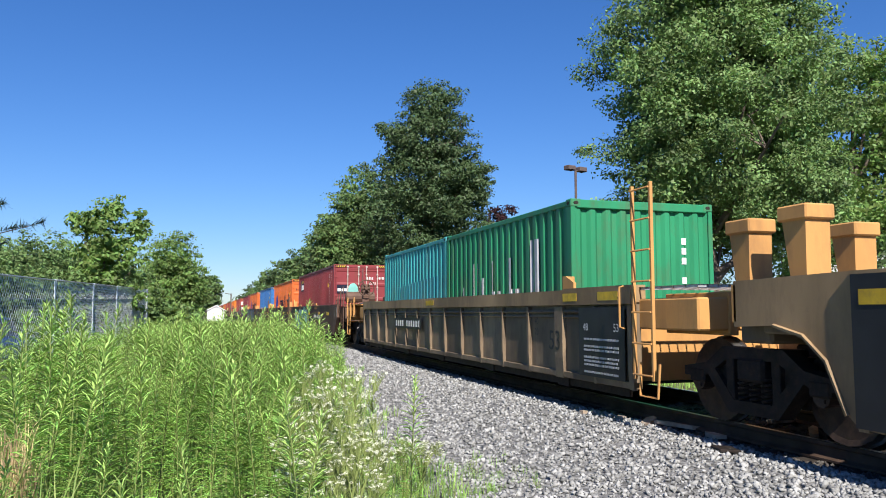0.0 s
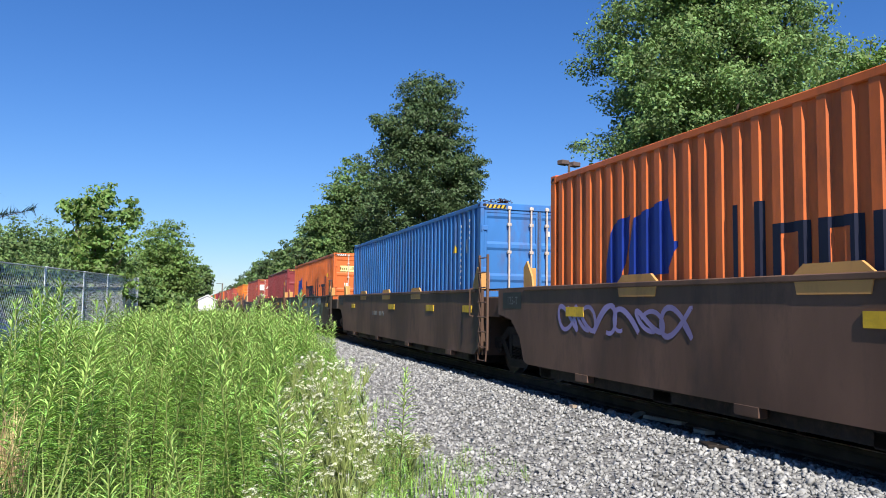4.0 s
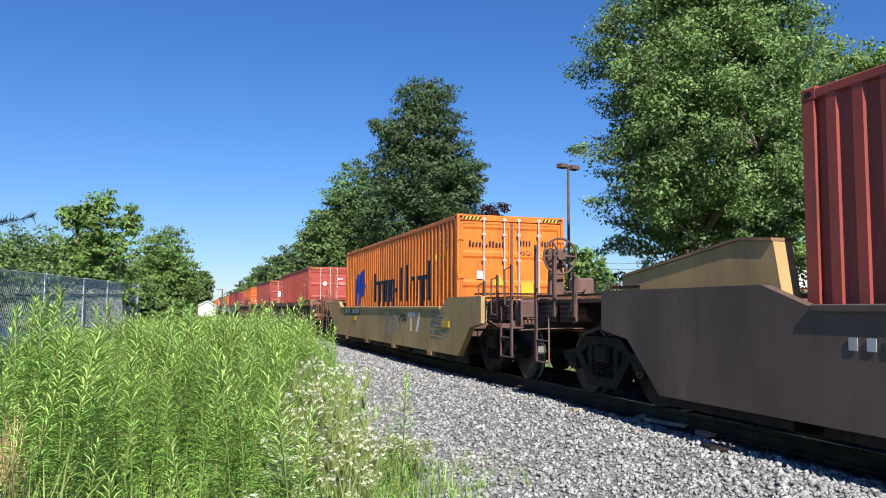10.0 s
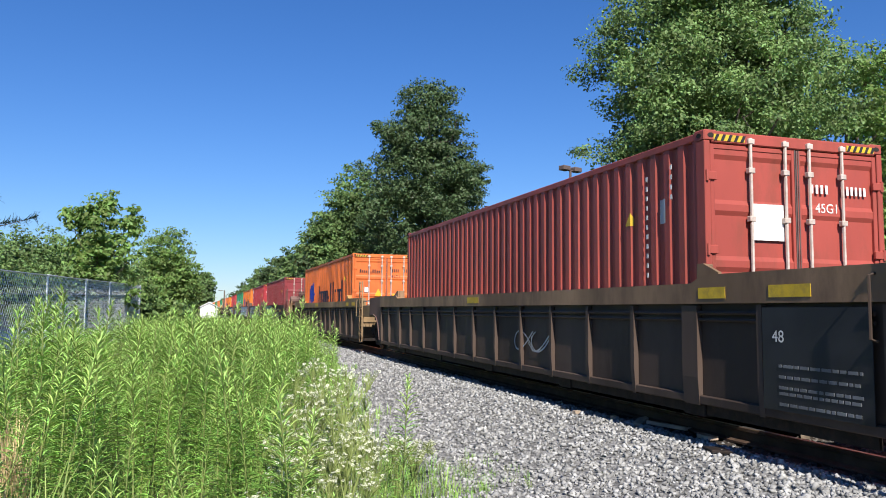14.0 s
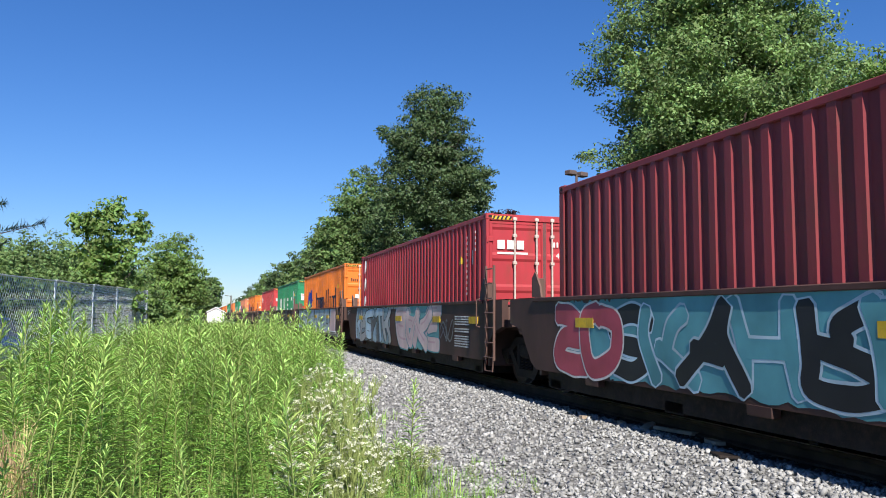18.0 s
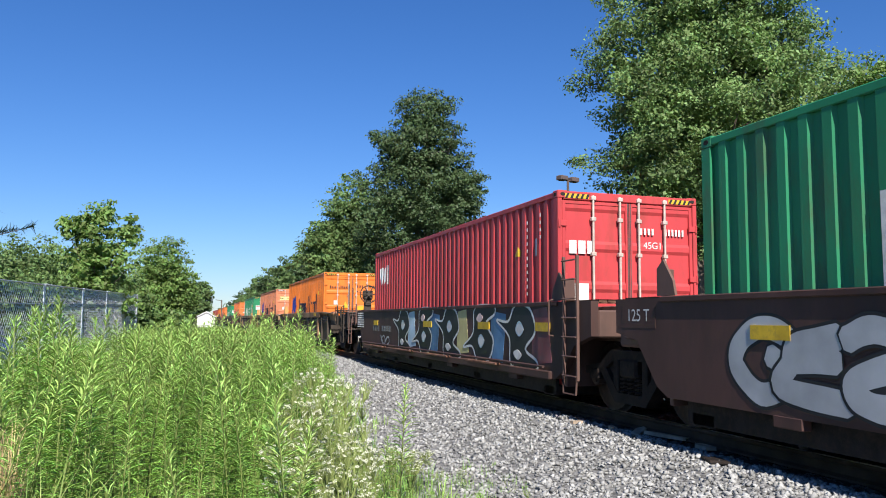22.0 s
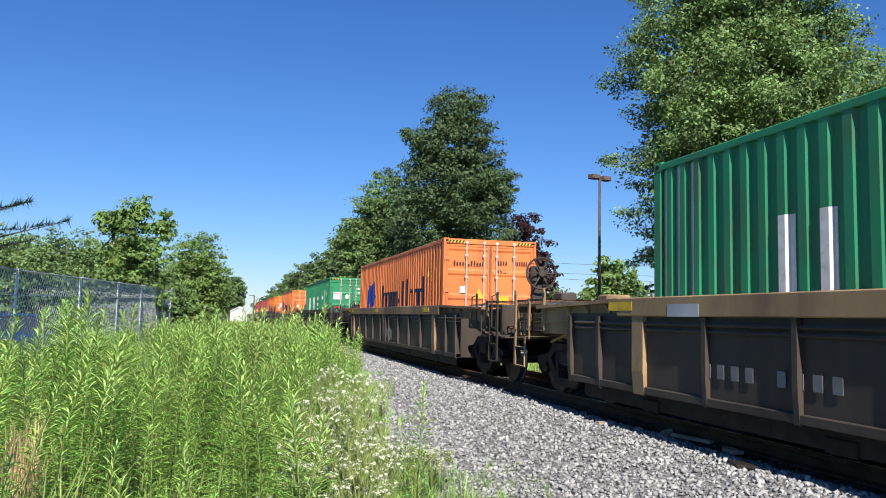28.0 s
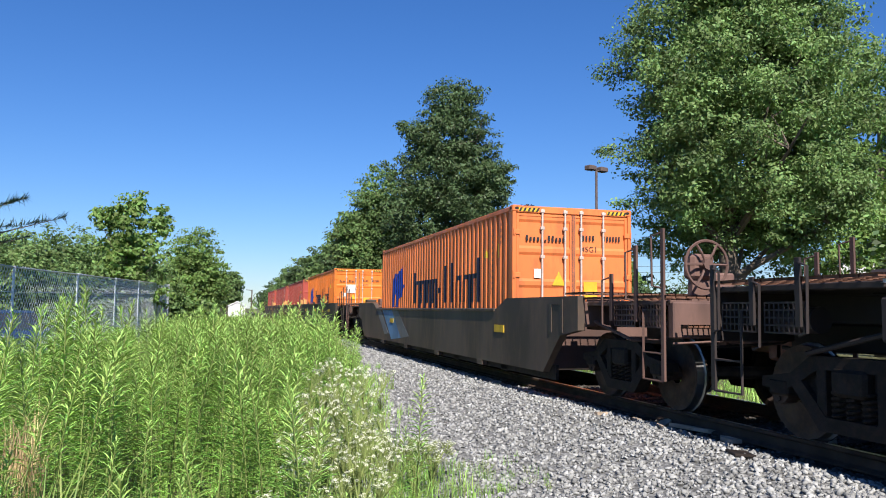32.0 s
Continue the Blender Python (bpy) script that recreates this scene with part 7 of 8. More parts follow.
# ---- trees ----
def leaf_cloud(r, centres, radii, per, size):
    """Small diamond leaves scattered in clumps. Returns verts and triangles."""
    n = len(centres) * per
    c = np.repeat(centres, per, 0)
    rad = np.repeat(radii, per)[:, None]
    d = r.randn(n, 3)
    d /= np.linalg.norm(d, axis=1)[:, None]
    p = c + d * rad * r.rand(n, 1) ** 0.5 * np.array((1, 1, 0.5))
    nrm = d * 0.8 + r.randn(n, 3) * 0.5 + np.array((0, -0.1, 0.5))
    nrm /= np.linalg.norm(nrm, axis=1)[:, None]
    t = np.cross(nrm, r.randn(n, 3))
    t /= np.linalg.norm(t, axis=1)[:, None]
    b = np.cross(nrm, t)
    s = (size * (0.6 + 0.8 * r.rand(n)))[:, None]
    sag = np.array((0, 0, -0.18))
    v = np.stack([p - t * s, p + b * s * 0.55, p + t * s + sag * s, p - b * s * 0.55], 1).reshape(-1, 3)
    i = 4 * np.arange(n)[:, None]
    f = np.concatenate([i + np.array([[0, 1, 2]]), i + np.array([[0, 2, 3]])], 0)
    return v, f


def tree(name, label, x, y, trunk_h, lobes, leaf_mat, seed, clumps=260, per=26, size=0.16, clump_r=0.55, trunk_r=0.25, limbs=9, fill=0.25, billow=0.0, category="tree"):
    """A tapered trunk with limbs into the lobes (cx, cy, cz, rx, ry, rz) and a crown of leaf clumps with gaps."""
    r = np.random.RandomState(seed)
    root = thing(name, label, category, "", pose(x, y, 0))
    lob = np.array(lobes, dtype=float)
    vol = lob[:, 3] * lob[:, 4] + lob[:, 3] * lob[:, 5]
    pick = r.choice(len(lob), clumps, p=vol / vol.sum())
    d = r.randn(clumps, 3)
    d /= np.linalg.norm(d, axis=1)[:, None]
    q = 1 - fill * r.rand(clumps) ** 1.3 * 2.2
    q += 0.06 * r.randn(clumps)
    cen = lob[pick, :3] + d * lob[pick, 3:] * q[:, None]
    if billow:            # clumps gather into billows, with shaded hollows between them
        knots = cen[: clumps // 9]
        k = int(clumps * 0.5)
        d2 = r.randn(clumps - k, 3)
        d2 /= np.linalg.norm(d2, axis=1)[:, None]
        cen[k:] = knots[r.randint(0, len(knots), clumps - k)] + d2 * billow * (0.5 + 0.5 * r.rand(clumps - k, 1)) * np.array((1.1, 1.1, 0.65))
    cen = cen[cen[:, 2] > 0.5]
    rad = clump_r * (0.6 + 0.8 * r.rand(len(cen)))
    v, f = leaf_cloud(r, cen, rad, per, size)
    k = clumps // 3
    pick = r.choice(len(lob), k, p=vol / vol.sum())
    d = r.randn(k, 3)
    d /= np.linalg.norm(d, axis=1)[:, None]
    core = lob[pick, :3] + d * lob[pick, 3:] * (0.2 + 0.6 * r.rand(k, 1) ** 0.6)
    core = core[core[:, 2] > 1.0]
    v2, f2 = leaf_cloud(r, core, np.full(len(core), clump_r * 1.3), max(8, per // 2), size * 1.4)
    f2 = f2 + len(v)
    v, f = np.concatenate([v, v2]), np.concatenate([f, f2])
    part("crown", big_mesh("crown", v, f, [leaf_mat]), leaf_mat, root)
    wood = Shape()
    top = lob[:, 2].max()
    wob = [(0.0, 0.0, -0.1)] + [(r.uniform(-0.12, 0.12), r.uniform(-0.12, 0.12), top * k / 5) for k in range(1, 6)]
    wood.tube(wob, [trunk_r * 1.35] + [trunk_r * (1 - 0.17 * k) for k in range(1, 6)], 8)
    part("trunk", wood.mesh("trunk", True), BARK, root)
    far = cen[r.permutation(len(cen))[: limbs * 4]]
    for k in range(min(limbs, len(far))):
        e = far[k]
        z0 = min(max(trunk_h, e[2] * 0.55), top * 0.9)
        u = z0 / top
        b = (0, 0, z0)
        m = (e[0] * 0.45, e[1] * 0.45, z0 + (e[2] - z0) * 0.35 + 0.2)
        rr = trunk_r * 0.42 * (1.1 - 0.6 * u)
        lb = Shape().tube([b, m, tuple(e)], [rr, rr * 0.6, rr * 0.18], 5)
        for j in range(3):
            t2 = far[(k + limbs * (j + 1)) % len(far)]
            g = np.array(m) * 0.4 + e * 0.6
            w = g + (t2 - g) * min(1, 1.6 / (np.linalg.norm(t2 - g) + 0.01))
            lb.tube([tuple(g), tuple((g + w) / 2 + (0, 0, 0.1)), tuple(w)], [rr * 0.3, rr * 0.2, rr * 0.08], 4)
        part("limb", lb, BARK, root)
    return root


def at_az(px_az, dist):
    a = radians(px_az)
    return dist * math.sin(a), dist * math.cos(a)


def plant_trees():
    x, y = at_az(16.6, 56)
    tree("maple_tree", "tall dense dark green tree behind the tracks", x, y, 3, [(-0.2, 0, 16.7, 2.3, 2.1, 1.95), (-0.5, 0, 14.2, 3.8, 3.3, 2.7), (-0.2, 0, 11.2, 4.6, 4.2, 3.0), (-0.6, 0, 8.2, 4.8, 4.4, 3.2), (0, 0, 5.4, 4.4, 4.0, 3.0), (2.6, 0, 10.6, 2.0, 2.4, 2.0)], LEAFB, 1, 1300, 62, 0.10, 0.68, 0.4, 12, fill=0.22)
    x, y = at_az(10.6, 63)
    tree("maple_tree", "broad mid-green tree beside a taller one", x, y, 3, [(0, 0, 6.5, 3.6, 3.2, 4.5), (0.9, 0, 10.4, 2.7, 2.6, 3.2), (-1.4, 0, 7.5, 2.3, 2.3, 2.6)], LEAFC, 2, 620, 52, 0.12, 0.7, 0.3, 8, fill=0.35)
    x, y = at_az(21.7, 60)
    tree("purple_maple", "small maple with dark purple leaves", x, y, 2, [(0, 0, 6.5, 1.9, 1.9, 3.6), (0.7, 0, 4.8, 1.9, 1.9, 2.6), (-0.6, 0, 8.2, 1.2, 1.2, 1.8), (1.6, 0, 3.4, 1.6, 1.6, 2.0)], LEAFP, 3, 230, 40, 0.13, 0.5, 0.2, 6)
    x, y = at_az(36.4, 27)
    tree("maple_tree", "large maple with sunlit pale green leaves", x, y, 2.5, [(0.2, 0, 8.4, 4.2, 4.0, 4.2), (-0.7, 0, 11.6, 3.5, 3.2, 3.2), (1.0, 0, 14.4, 3.4, 3.0, 3.0), (2.4, 0, 11.6, 2.8, 2.6, 2.8), (-1.8, -0.6, 8.6, 2.5, 2.5, 2.6), (2.6, -0.4, 8.0, 3.0, 3.0, 3.4), (-1.9, -0.5, 5.8, 2.2, 2.3, 1.6), (1.6, -1.0, 5.4, 3.0, 2.2, 1.7), (0.8, 1.6, 4.6, 3.8, 2.6, 2.0)], LEAFA, 4, 2700, 84, 0.058, 0.52, 0.36, 16, fill=0.45, billow=0.75)
    x, y = at_az(45.5, 36)
    tree("maple_tree", "broad yellow-green tree beside a large maple", x, y, 2.5, [(0, 0, 8.0, 4.6, 4.2, 4.0), (-1.6, 0, 5.2, 3.8, 3.4, 2.6), (2.8, 0, 6.4, 4.0, 3.6, 3.6), (0.4, 0, 11.0, 3.0, 3.0, 2.0)], LEAFL, 5, 800, 60, 0.085, 0.65, 0.3, 10, fill=0.35, billow=0.7)
    x, y = at_az(28.2, 64)
    tree("shrub_tree", "round light green tree in the distance", x, y, 1, [(0, 0, 4.6, 2.3, 2.2, 2.8), (-1.4, 0, 3.0, 2.4, 2, 2.2), (1.7, 0, 3.0, 2.0, 2, 1.8)], LEAFL, 6, 170, 26, 0.2, 0.6, 0.15, 5)
    for i, (az, dist, h, w) in enumerate(((-14.0, 40, 5.5, 3.2), (-11.4, 42, 5.3, 2.8), (-9.4, 46, 5.7, 2.6), (-7.4, 52, 5.6, 2.4), (-5.2, 58, 5.4, 2.2))):
        x, y = at_az(az, dist)
        tree("roadside_tree", "green tree behind a chain-link fence", x, y, 1, [(0, 0, h * 0.55, w, w, h * 0.45), (w * 0.5, 0, h * 0.42, w * 0.7, w * 0.7, h * 0.36), (-w * 0.5, 0, h * 0.5, w * 0.7, w * 0.7, h * 0.38)], LEAFC if i % 2 else LEAFA, 10 + i, 760, 34, 0.085, 0.6, 0.18, 6, fill=0.45)
    x, y = at_az(-6.4, 42)
    tree("young_tree", "slender young tree with loose bright leaves", x, y, 1, [(0, 0, 4.6, 1.8, 1.6, 2.1), (0.2, 0, 6.8, 0.75, 0.8, 0.9), (-1.5, 0, 6.2, 0.7, 0.5, 0.5), (1.5, 0, 5.9, 0.6, 0.6, 1.1), (-0.65, 0, 6.0, 1.1, 0.9, 0.9), (0.25, 0, 2.8, 2.1, 1.8, 1.7)], LEAFL, 16, 380, 24, 0.11, 0.36, 0.1, 8, 0.5)
    x, y = at_az(-2.1, 72)
    tree("roadside_tree", "round-crowned green tree beside the line", x, y, 1, [(0, 0, 4.8, 2.7, 2.7, 4.0), (1.0, 0, 3.4, 2.2, 2.2, 3.0), (-1.1, 0, 3.4, 2.2, 2.2, 2.8)], LEAFL, 17, 800, 40, 0.11, 0.6, 0.2, 6, fill=0.35)
    x, y = at_az(0.5, 168)
    tree("roadside_tree", "small dark green tree beside the line", x, y, 1, [(0, 0, 6.0, 2.3, 2.3, 3.6), (-1.0, 0, 4.0, 2.0, 2.0, 3.0)], LEAFC, 18, 190, 30, 0.28, 0.8, 0.2, 4)
    rr = random.Random(4)
    for i, (px, top, dist) in enumerate(((9.0, 12.4, 84), (7.8, 12.6, 98), (6.6, 12.4, 116), (5.5, 12.0, 132), (4.6, 12.0, 158), (3.9, 10.5, 190), (3.1, 10.0, 235), (12.6, 11.0, 78))):
        x, y = at_az(px, dist)
        x += 1.5
        w = 3.4 + 0.6 * rr.random()
        tree("lineside_tree", "green tree in the row behind the train", x, y, 1, [(0, 0, top * 0.52, w, w, top * 0.46), (w * 0.6, 0, top * 0.4, w * 0.8, w * 0.8, top * 0.38), (-w * 0.6, 0, top * 0.42, w * 0.7, w * 0.8, top * 0.36)], LEAFC if i % 3 else LEAFB, 30 + i, 280, 48, 0.22, 0.9, 0.22, 5)
    # undergrowth by the fence end and along the far side of the track
    for i, (az, dist, h, w) in enumerate(((-3.9, 54, 3.0, 1.6), (-3.0, 56, 3.4, 1.5), (-1.7, 60, 2.6, 1.4), (-5.0, 56, 2.8, 1.5))):
        x, y = at_az(az, dist)
        tree("shrub", "leafy green shrub at the fence", x, y, 0.3, [(0, 0, h * 0.5, w, w, h * 0.5), (w * 0.6, 0, h * 0.36, w * 0.7, w * 0.7, h * 0.36)], LEAFL if i % 2 else LEAFC, 50 + i, 90, 24, 0.14, 0.4, 0.05, 4, category="shrub")
    # spruce at the left
    root = thing("spruce_tree", "blue-green spruce with drooping branches", "tree", "", pose(*at_az(-18.2, 16), 0))
    part("trunk", Shape().tube([(0, 0, -0.1), (0.05, 0, 3.5), (0, 0, 6.4)], [0.16, 0.1, 0.02], 8).mesh("trunk", True), BARK, root)
    r = np.random.RandomState(9)
    for k in range(46):
        z = 1.6 + 4.3 * k / 45
        a = k * 2.399
        ln = 0.75 + 0.35 * math.sin(k * 4.7) if z < 3.3 else (6.2 - z) * 0.16 + 0.2
        if k in (12, 15, 18):
            a, ln = 0.3 - 0.13 * (k - 14), 2.2 - 0.16 * abs(15 - k)
        tip = (ln * math.cos(a), ln * math.sin(a), z + 0.12 * ln)
        br = Shape().tube([(0, 0, z), (tip[0] * 0.5, tip[1] * 0.5, z - 0.05 * ln), tip], [0.03, 0.018, 0.005], 4)
        b = part("limb", br, BARK, root)
        u = np.linspace(0.25, 1, 46)
        cen = np.stack([tip[0] * u, tip[1] * u, z + (0.12 * u * u - 0.1 * u * (1 - u)) * ln], 1)
        n = len(cen) * 7
        c = np.repeat(cen, 7, 0)
        d = r.randn(n, 3) * 0.5 + np.array((math.cos(a), math.sin(a), 0.25)) * 0.6
        d /= np.linalg.norm(d, axis=1)[:, None]
        ll = 0.10 + 0.12 * r.rand(n, 1)
        sd = np.cross(d, np.array((0.2, 0.1, 1)))
        sd /= np.linalg.norm(sd, axis=1)[:, None]
        v = np.stack([c - sd * 0.012, c + sd * 0.012, c + d * ll], 1).reshape(-1, 3)
        part("needles", big_mesh("needles", v, np.arange(3 * n).reshape(-1, 3), [NEEDLE]), NEEDLE, b)


plant_trees()


def distant_woods():
    """The wooded skyline, all round, as loose leaf clumps."""
    r = np.random.RandomState(77)
    n = 2600
    a = r.rand(n) * 2 * math.pi
    a = np.where(r.rand(n) < 0.5, radians(-20) + radians(90) * r.rand(n), a)
    d = 260 + 190 * r.rand(n)
    near_line = np.abs(d * np.sin(a) - TRACK) < 7
    cen = np.stack([d * np.sin(a), d * np.cos(a), 1 + 7 * r.rand(n)], 1)[~near_line]
    v, f = leaf_cloud(r, cen, 2.5 + 2.0 * r.rand(len(cen)), 22, 0.8)
    stuff("distant_woods", big_mesh("woods", v, f, [LEAFC]), "wooded green skyline far behind", "woods")
    # hedge and tall grass behind the track
    n = 420
    y = 6 + 120 * r.rand(n) ** 1.3
    x = 11.5 + 3.0 * r.rand(n) + 0.02 * y
    cen = np.stack([x, y, 0.15 + 0.55 * r.rand(n)], 1)
    v, f = leaf_cloud(r, cen, 0.35 + 0.3 * r.rand(n), 26, 0.09)
    stuff("undergrowth", big_mesh("undergrowth", v, f, [LEAFL]), "low green undergrowth behind the track", "undergrowth")
    # shrubs below the maple; its shade is put into their dark leaf colour
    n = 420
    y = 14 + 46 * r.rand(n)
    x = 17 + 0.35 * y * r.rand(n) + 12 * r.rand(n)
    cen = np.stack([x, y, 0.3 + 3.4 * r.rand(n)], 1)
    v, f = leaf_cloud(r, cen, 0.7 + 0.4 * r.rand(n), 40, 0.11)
    stuff("undergrowth", big_mesh("undergrowth", v, f, [LEAFB]), "shrubs under the large maple, leaves darkened for its shade", "undergrowth")
    n = 260
    y = 30 + 65 * r.rand(n)
    x = fence_x(np.minimum(y, 47)) - 1.8 - 3 * r.rand(n)
    cen = np.stack([x, y, 0.3 + 1.4 * r.rand(n)], 1)
    v, f = leaf_cloud(r, cen, 0.6 + 0.3 * r.rand(n), 26, 0.13)
    stuff("undergrowth", big_mesh("undergrowth", v, f, [LEAFC]), "leafy scrub along the fence line", "undergrowth")


distant_woods()


# ---- fence ----
def fence():
    root = thing("chain_link_fence", "tall grey chain-link fence along the weeds", "fence")
    top = lambda y: 2.5 + 0.016 * max(0, y - 19)
    ys = [4, 9, 14, 19, 25, 31, 36.5, 42, 47.4]
    pts = [(fence_x(y), y) for y in ys]
    pts += [(-5.5, 50.0), (-9.0, 52.0)]
    for i, (x, y) in enumerate(pts):
        r = 0.045 if i in (0, len(pts) - 2, len(pts) - 3) else 0.03
        part("post", Shape().tube([(x, y, -0.2), (x, y, top(y) + 0.03)], r, 8), FENCEWIRE, root)
    x, y = pts[6]
    part("brace", Shape().tube([(x, y, top(y) - 0.3), (x - 0.15, y + 0.9, 0.05)], 0.03, 6), ZINC, root)
    for (xa, ya), (xb, yb) in zip(pts, pts[1:]):
        part("top_rail", Shape().tube([(xa, ya, top(ya)), (xb, yb, top(yb))], 0.022, 6), ZINC, root)
        part("tension_wire", Shape().tube([(xa, ya, top(ya) - 0.55), (xb, yb, top(yb) - 0.55)], 0.012, 4), FENCEWIRE, root)
        ln = math.hypot(xb - xa, yb - ya)
        ux, uy = (xb - xa) / ln, (yb - ya) / ln
        s = Shape()
        H = (top(ya) + top(yb)) / 2
        st = 0.2
        n = int((ln + H) / st)
        for k in range(n + 1):
            for sg in (1, -1):
                a0 = k * st - H
                # a slanting wire from (u0, 0.05) to (u1, H), clipped to the bay
                u0, u1 = (a0, a0 + H) if sg > 0 else (a0 + H, a0)
                z0, z1 = 0.05, H
                if u0 == u1:
                    continue
                lo, hi = 0.0, 1.0
                for p, q in ((-(u1 - u0), u0), (u1 - u0, ln - u0)):
                    if p < 0:
                        lo = max(lo, q / p)
                    elif p > 0:
                        hi = min(hi, q / p)
                if lo >= hi:
                    continue
                ua, ub = u0 + (u1 - u0) * lo, u0 + (u1 - u0) * hi
                za, zb = z0 + (z1 - z0) * lo, z0 + (z1 - z0) * hi
                w = 0.0055
                pa, pb = Vector((xa + ux * ua, ya + uy * ua, za)), Vector((xa + ux * ub, ya + uy * ub, zb))
                out = Vector((uy, -ux, 0))
                nn = out * 0.006 * sg
                cr = out.cross((pb - pa).normalized()) * w
                tri = [nn + cr, nn - cr * 0.5 + out * w * 0.87, nn - cr * 0.5 - out * w * 0.87]
                s.add([pa + q for q in tri] + [pb + q for q in tri], [(0, 1, 4, 3), (1, 2, 5, 4), (2, 0, 3, 5)])
        part("wire_mesh", s, FENCEWIRE, root, "woven diamond wire mesh")


fence()


# ---- buildings, lamp, wires, parked car ----
def gable_house(name, label, x, y, turn, w, d, h, roof_h, wall_mat, roof_mat, windows=()):
    root = thing(name, label, "building", "", pose(x, y, 0, 0, 0, turn))
    part("wall", Shape().box(-w / 2, w / 2, -d / 2, d / 2, 0, h).prism([(-w / 2, h), (w / 2, h), (0, h + roof_h)], "y", -d / 2, d / 2), wall_mat, root)
    for s in (-1, 1):
        o = [(s * (w / 2 + 0.3), h - 0.3 * roof_h / (w / 2)), (0, h + roof_h), (0, h + roof_h + 0.14), (s * (w / 2 + 0.3), h + 0.14 - 0.3 * roof_h / (w / 2))]
        part("roof", Shape().prism(o, "y", -d / 2 - 0.3, d / 2 + 0.3), roof_mat, root)
    for wx, wz, ww, wh in windows:
        win = part("window", Shape().box(wx - ww / 2 - 0.08, wx + ww / 2 + 0.08, -d / 2 - 0.05, -d / 2 + 0.02, wz - wh / 2 - 0.08, wz + wh / 2 + 0.08), SIDING, root)
        part("pane", Shape().box(wx - ww / 2, wx + ww / 2, -d / 2 - 0.06, -d / 2 - 0.045, wz - wh / 2, wz + wh / 2), GLASS, win)
    return root


gable_house("garden_shed", "small white gabled shed beside the line", 2.3, 150, 0, 3.0, 3.6, 2.0, 0.8, SIDING, SIDING, ())
gable_house("house", "tan stucco house behind the trees", *at_az(-6.9, 66), 25, 4.0, 8, 3.2, 1.6, CREAM, CREAM, ((0.6, 2.0, 0.7, 0.9),))
gable_house("house", "white house with a grey roof behind the trees", *at_az(48.0, 52), -45, 10, 10, 4.2, 2.4, SIDING, SHINGLE, ((-3.2, 2.6, 1.1, 1.4), (-0.5, 2.6, 1.1, 1.4), (2.6, 2.6, 1.1, 1.4)))

lampx, lampy = at_az(27.1, 40)
lp = thing("parking_lamp", "twin-headed parking lot lamp on a dark pole", "street lamp", "", pose(lampx, lampy, 0))
part("pole", Shape().tube([(0, 0, 0), (0, 0, 8.9)], [0.09, 0.065], 8), GASKET, lp)
part("base", Shape().tube([(0, 0, 0), (0, 0, 0.6)], 0.25, 12), SIDING, lp)
for s in (-1, 1):
    part("lamp_head", Shape().box(0.16 * s, 0.68 * s, -0.2, 0.2, 8.88, 9.12, 0.03, Matrix.Rotation(radians(20), 4, "Z")), GASKET, lp, "flat dark lamp head")
part("arm", Shape().tube([(-0.3, -0.1, 8.92), (0.3, 0.1, 8.92)], 0.04, 6), GASKET, lp)

for i, (az, dist, h) in enumerate(((1.9, 128, 4.6), (0.2, 120, 2.0), (-0.2, 118, 1.9))):
    x, y = at_az(az, dist)
    p = thing("line_post", "weathered post beside the line", "post", "posts beside the line", pose(x, y, 0))
    part("post", Shape().tube([(0, 0, 0), (0.02, 0, h)], 0.1, 6), BARK, p)
    if i == 0:
        part("arm", Shape().tube([(0, 0, h - 0.1), (-0.9, 0, h)], 0.05, 5), BARK, p)

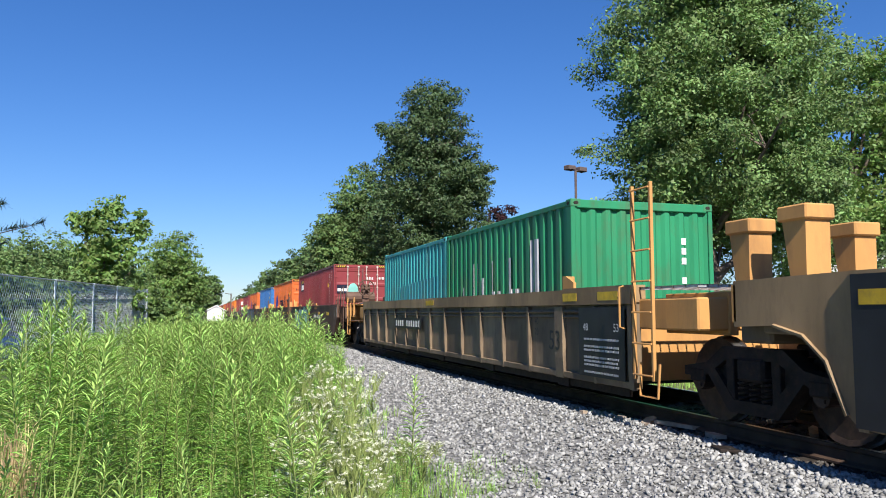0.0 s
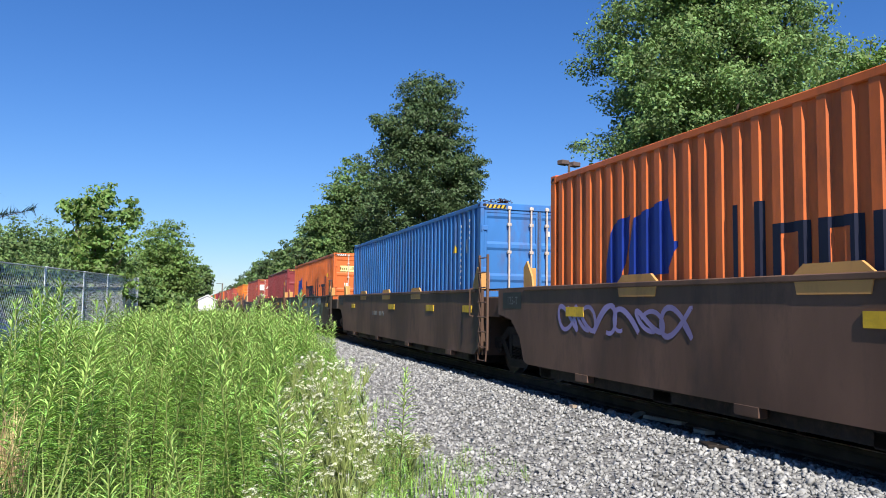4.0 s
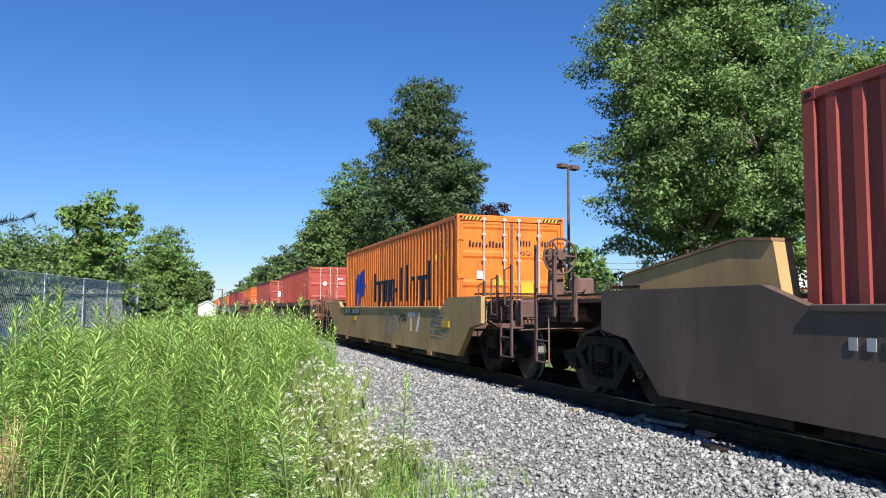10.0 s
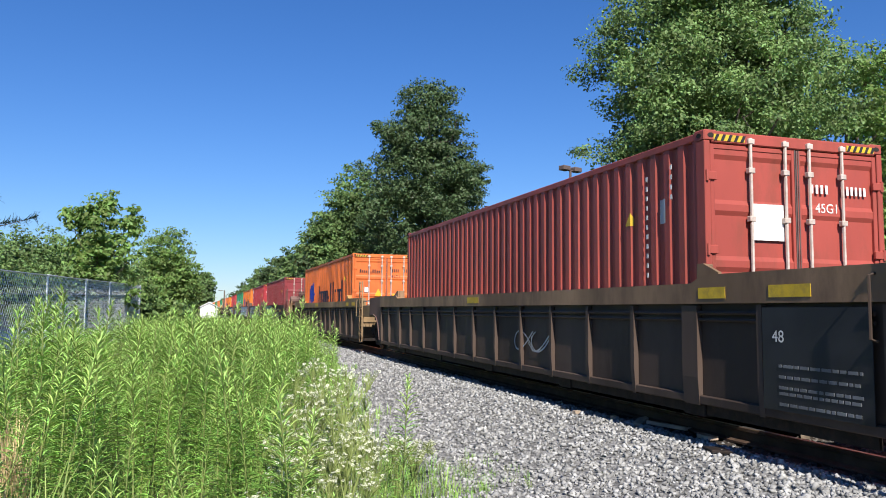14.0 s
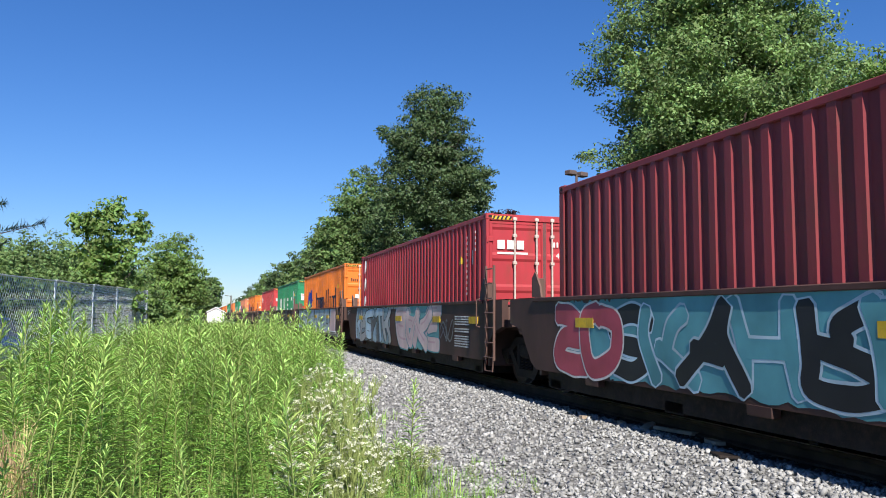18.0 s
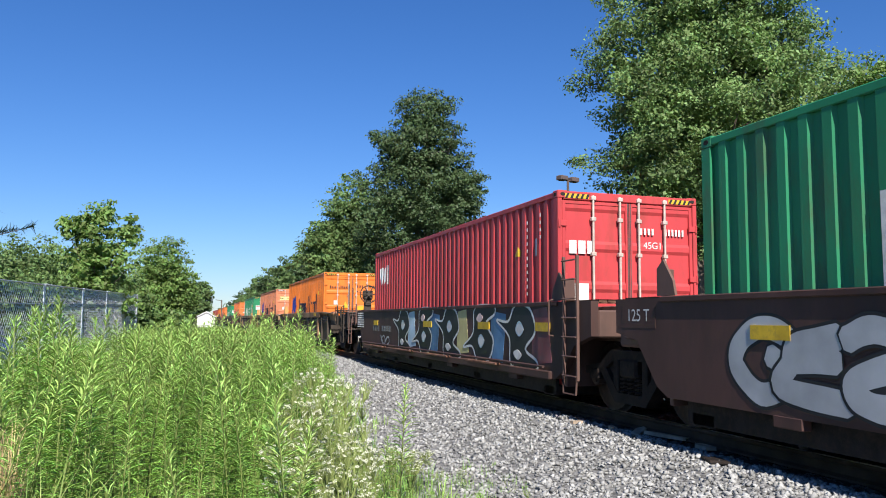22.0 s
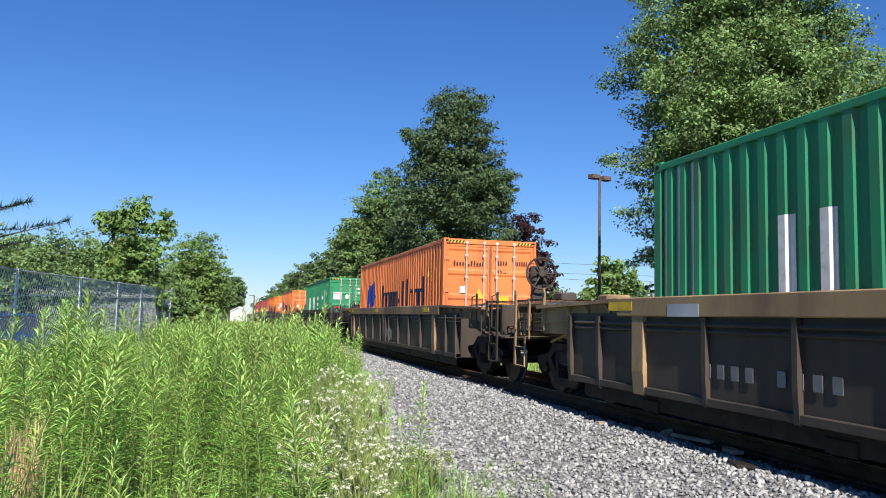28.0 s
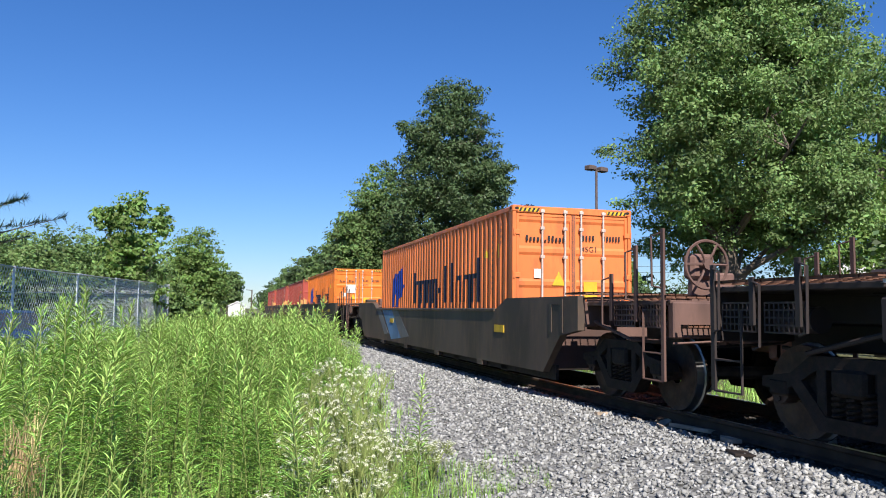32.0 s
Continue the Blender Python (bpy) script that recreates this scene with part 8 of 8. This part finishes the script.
wires = thing("utility_line", "thin dark overhead wires between wooden poles", "utility line")
pa, pb = at_az(20.0, 95), at_az(41.0, 100)
for k, h in enumerate((8.9, 7.7, 7.0)):
    pts = []
    for i in range(13):
        u = i / 12
        pts.append((pa[0] + (pb[0] - pa[0]) * u, pa[1] + (pb[1] - pa[1]) * u, h - 2.0 * u * (1 - u)))
    part("wire", Shape().tube(pts, 0.022, 4), INK, wires)
for q in (pa, pb):
    part("pole", Shape().tube([(*q, 0), (*q, 9.4)], [0.16, 0.11], 8), BARK, wires)


def parked_car(x, y, turn, paint_mat, label):
    root = thing("parked_car", label, "car", "parked cars", pose(x, y, 0, 0, 0, turn))
    body = [(-2.2, 0.35), (-2.25, 0.75), (-1.9, 0.92), (-1.1, 0.98), (1.5, 0.98), (2.15, 0.9), (2.25, 0.6), (2.2, 0.35)]
    part("body", Shape().prism(body, "x", -0.86, 0.86), paint_mat, root)
    part("cabin", Shape().prism([(-1.15, 0.97), (-0.45, 1.45), (0.9, 1.47), (1.6, 0.97)], "x", -0.72, 0.72), GLASS, root)
    part("roof", Shape().prism([(-0.5, 1.43), (-0.4, 1.5), (0.85, 1.52), (0.98, 1.44)], "x", -0.7, 0.7), paint_mat, root)
    for s in (-1, 1):
        for yy in (-1.38, 1.38):
            w = part("wheel", Shape().tube([(s * 0.7, yy, 0.33), (s * 0.9, yy, 0.33)], 0.33, 14), RUBBER, root)
            part("rim", Shape().tube([(s * 0.86, yy, 0.33), (s * 0.91, yy, 0.33)], 0.2, 10), ZINC, w)
        part("headlight", Shape().box(s * 0.5, s * 0.82, -2.27, -2.15, 0.66, 0.8, 0.02), ZINC, root)


parked_car(-6.6, 19.0, 20, CARPAINT, "dark blue car parked behind the fence")
parked_car(-6.4, 26.5, 30, CARPAINT, "dark blue car parked behind the fence")


# ---- what moves ----
def motions():
    ts = [0, 4, 8, 12, 16, 20, 24, 28, 32]
    for ob, s, z in MOVERS:
        walk(ob, [(t, pose(TRACK, s - run(t), z)) for t in ts])
    steps = [k / 30 for k in range(0, int(END * 30) + 1)]
    turns = [pose(0, 0, 0, math.degrees(run(t) / WHEEL)).to_3x3() for t in steps]
    for w, k in WHEELSETS:
        rows = []
        for t, m in zip(steps, turns):
            q = m.to_4x4()
            q.translation = (0, k, WHEEL)
            rows.append((t, q))
        walk(w, rows)


def run(t):
    """Metres that the train has run at t seconds."""
    return 12.226 * t + 0.00612 * t * t


motions()
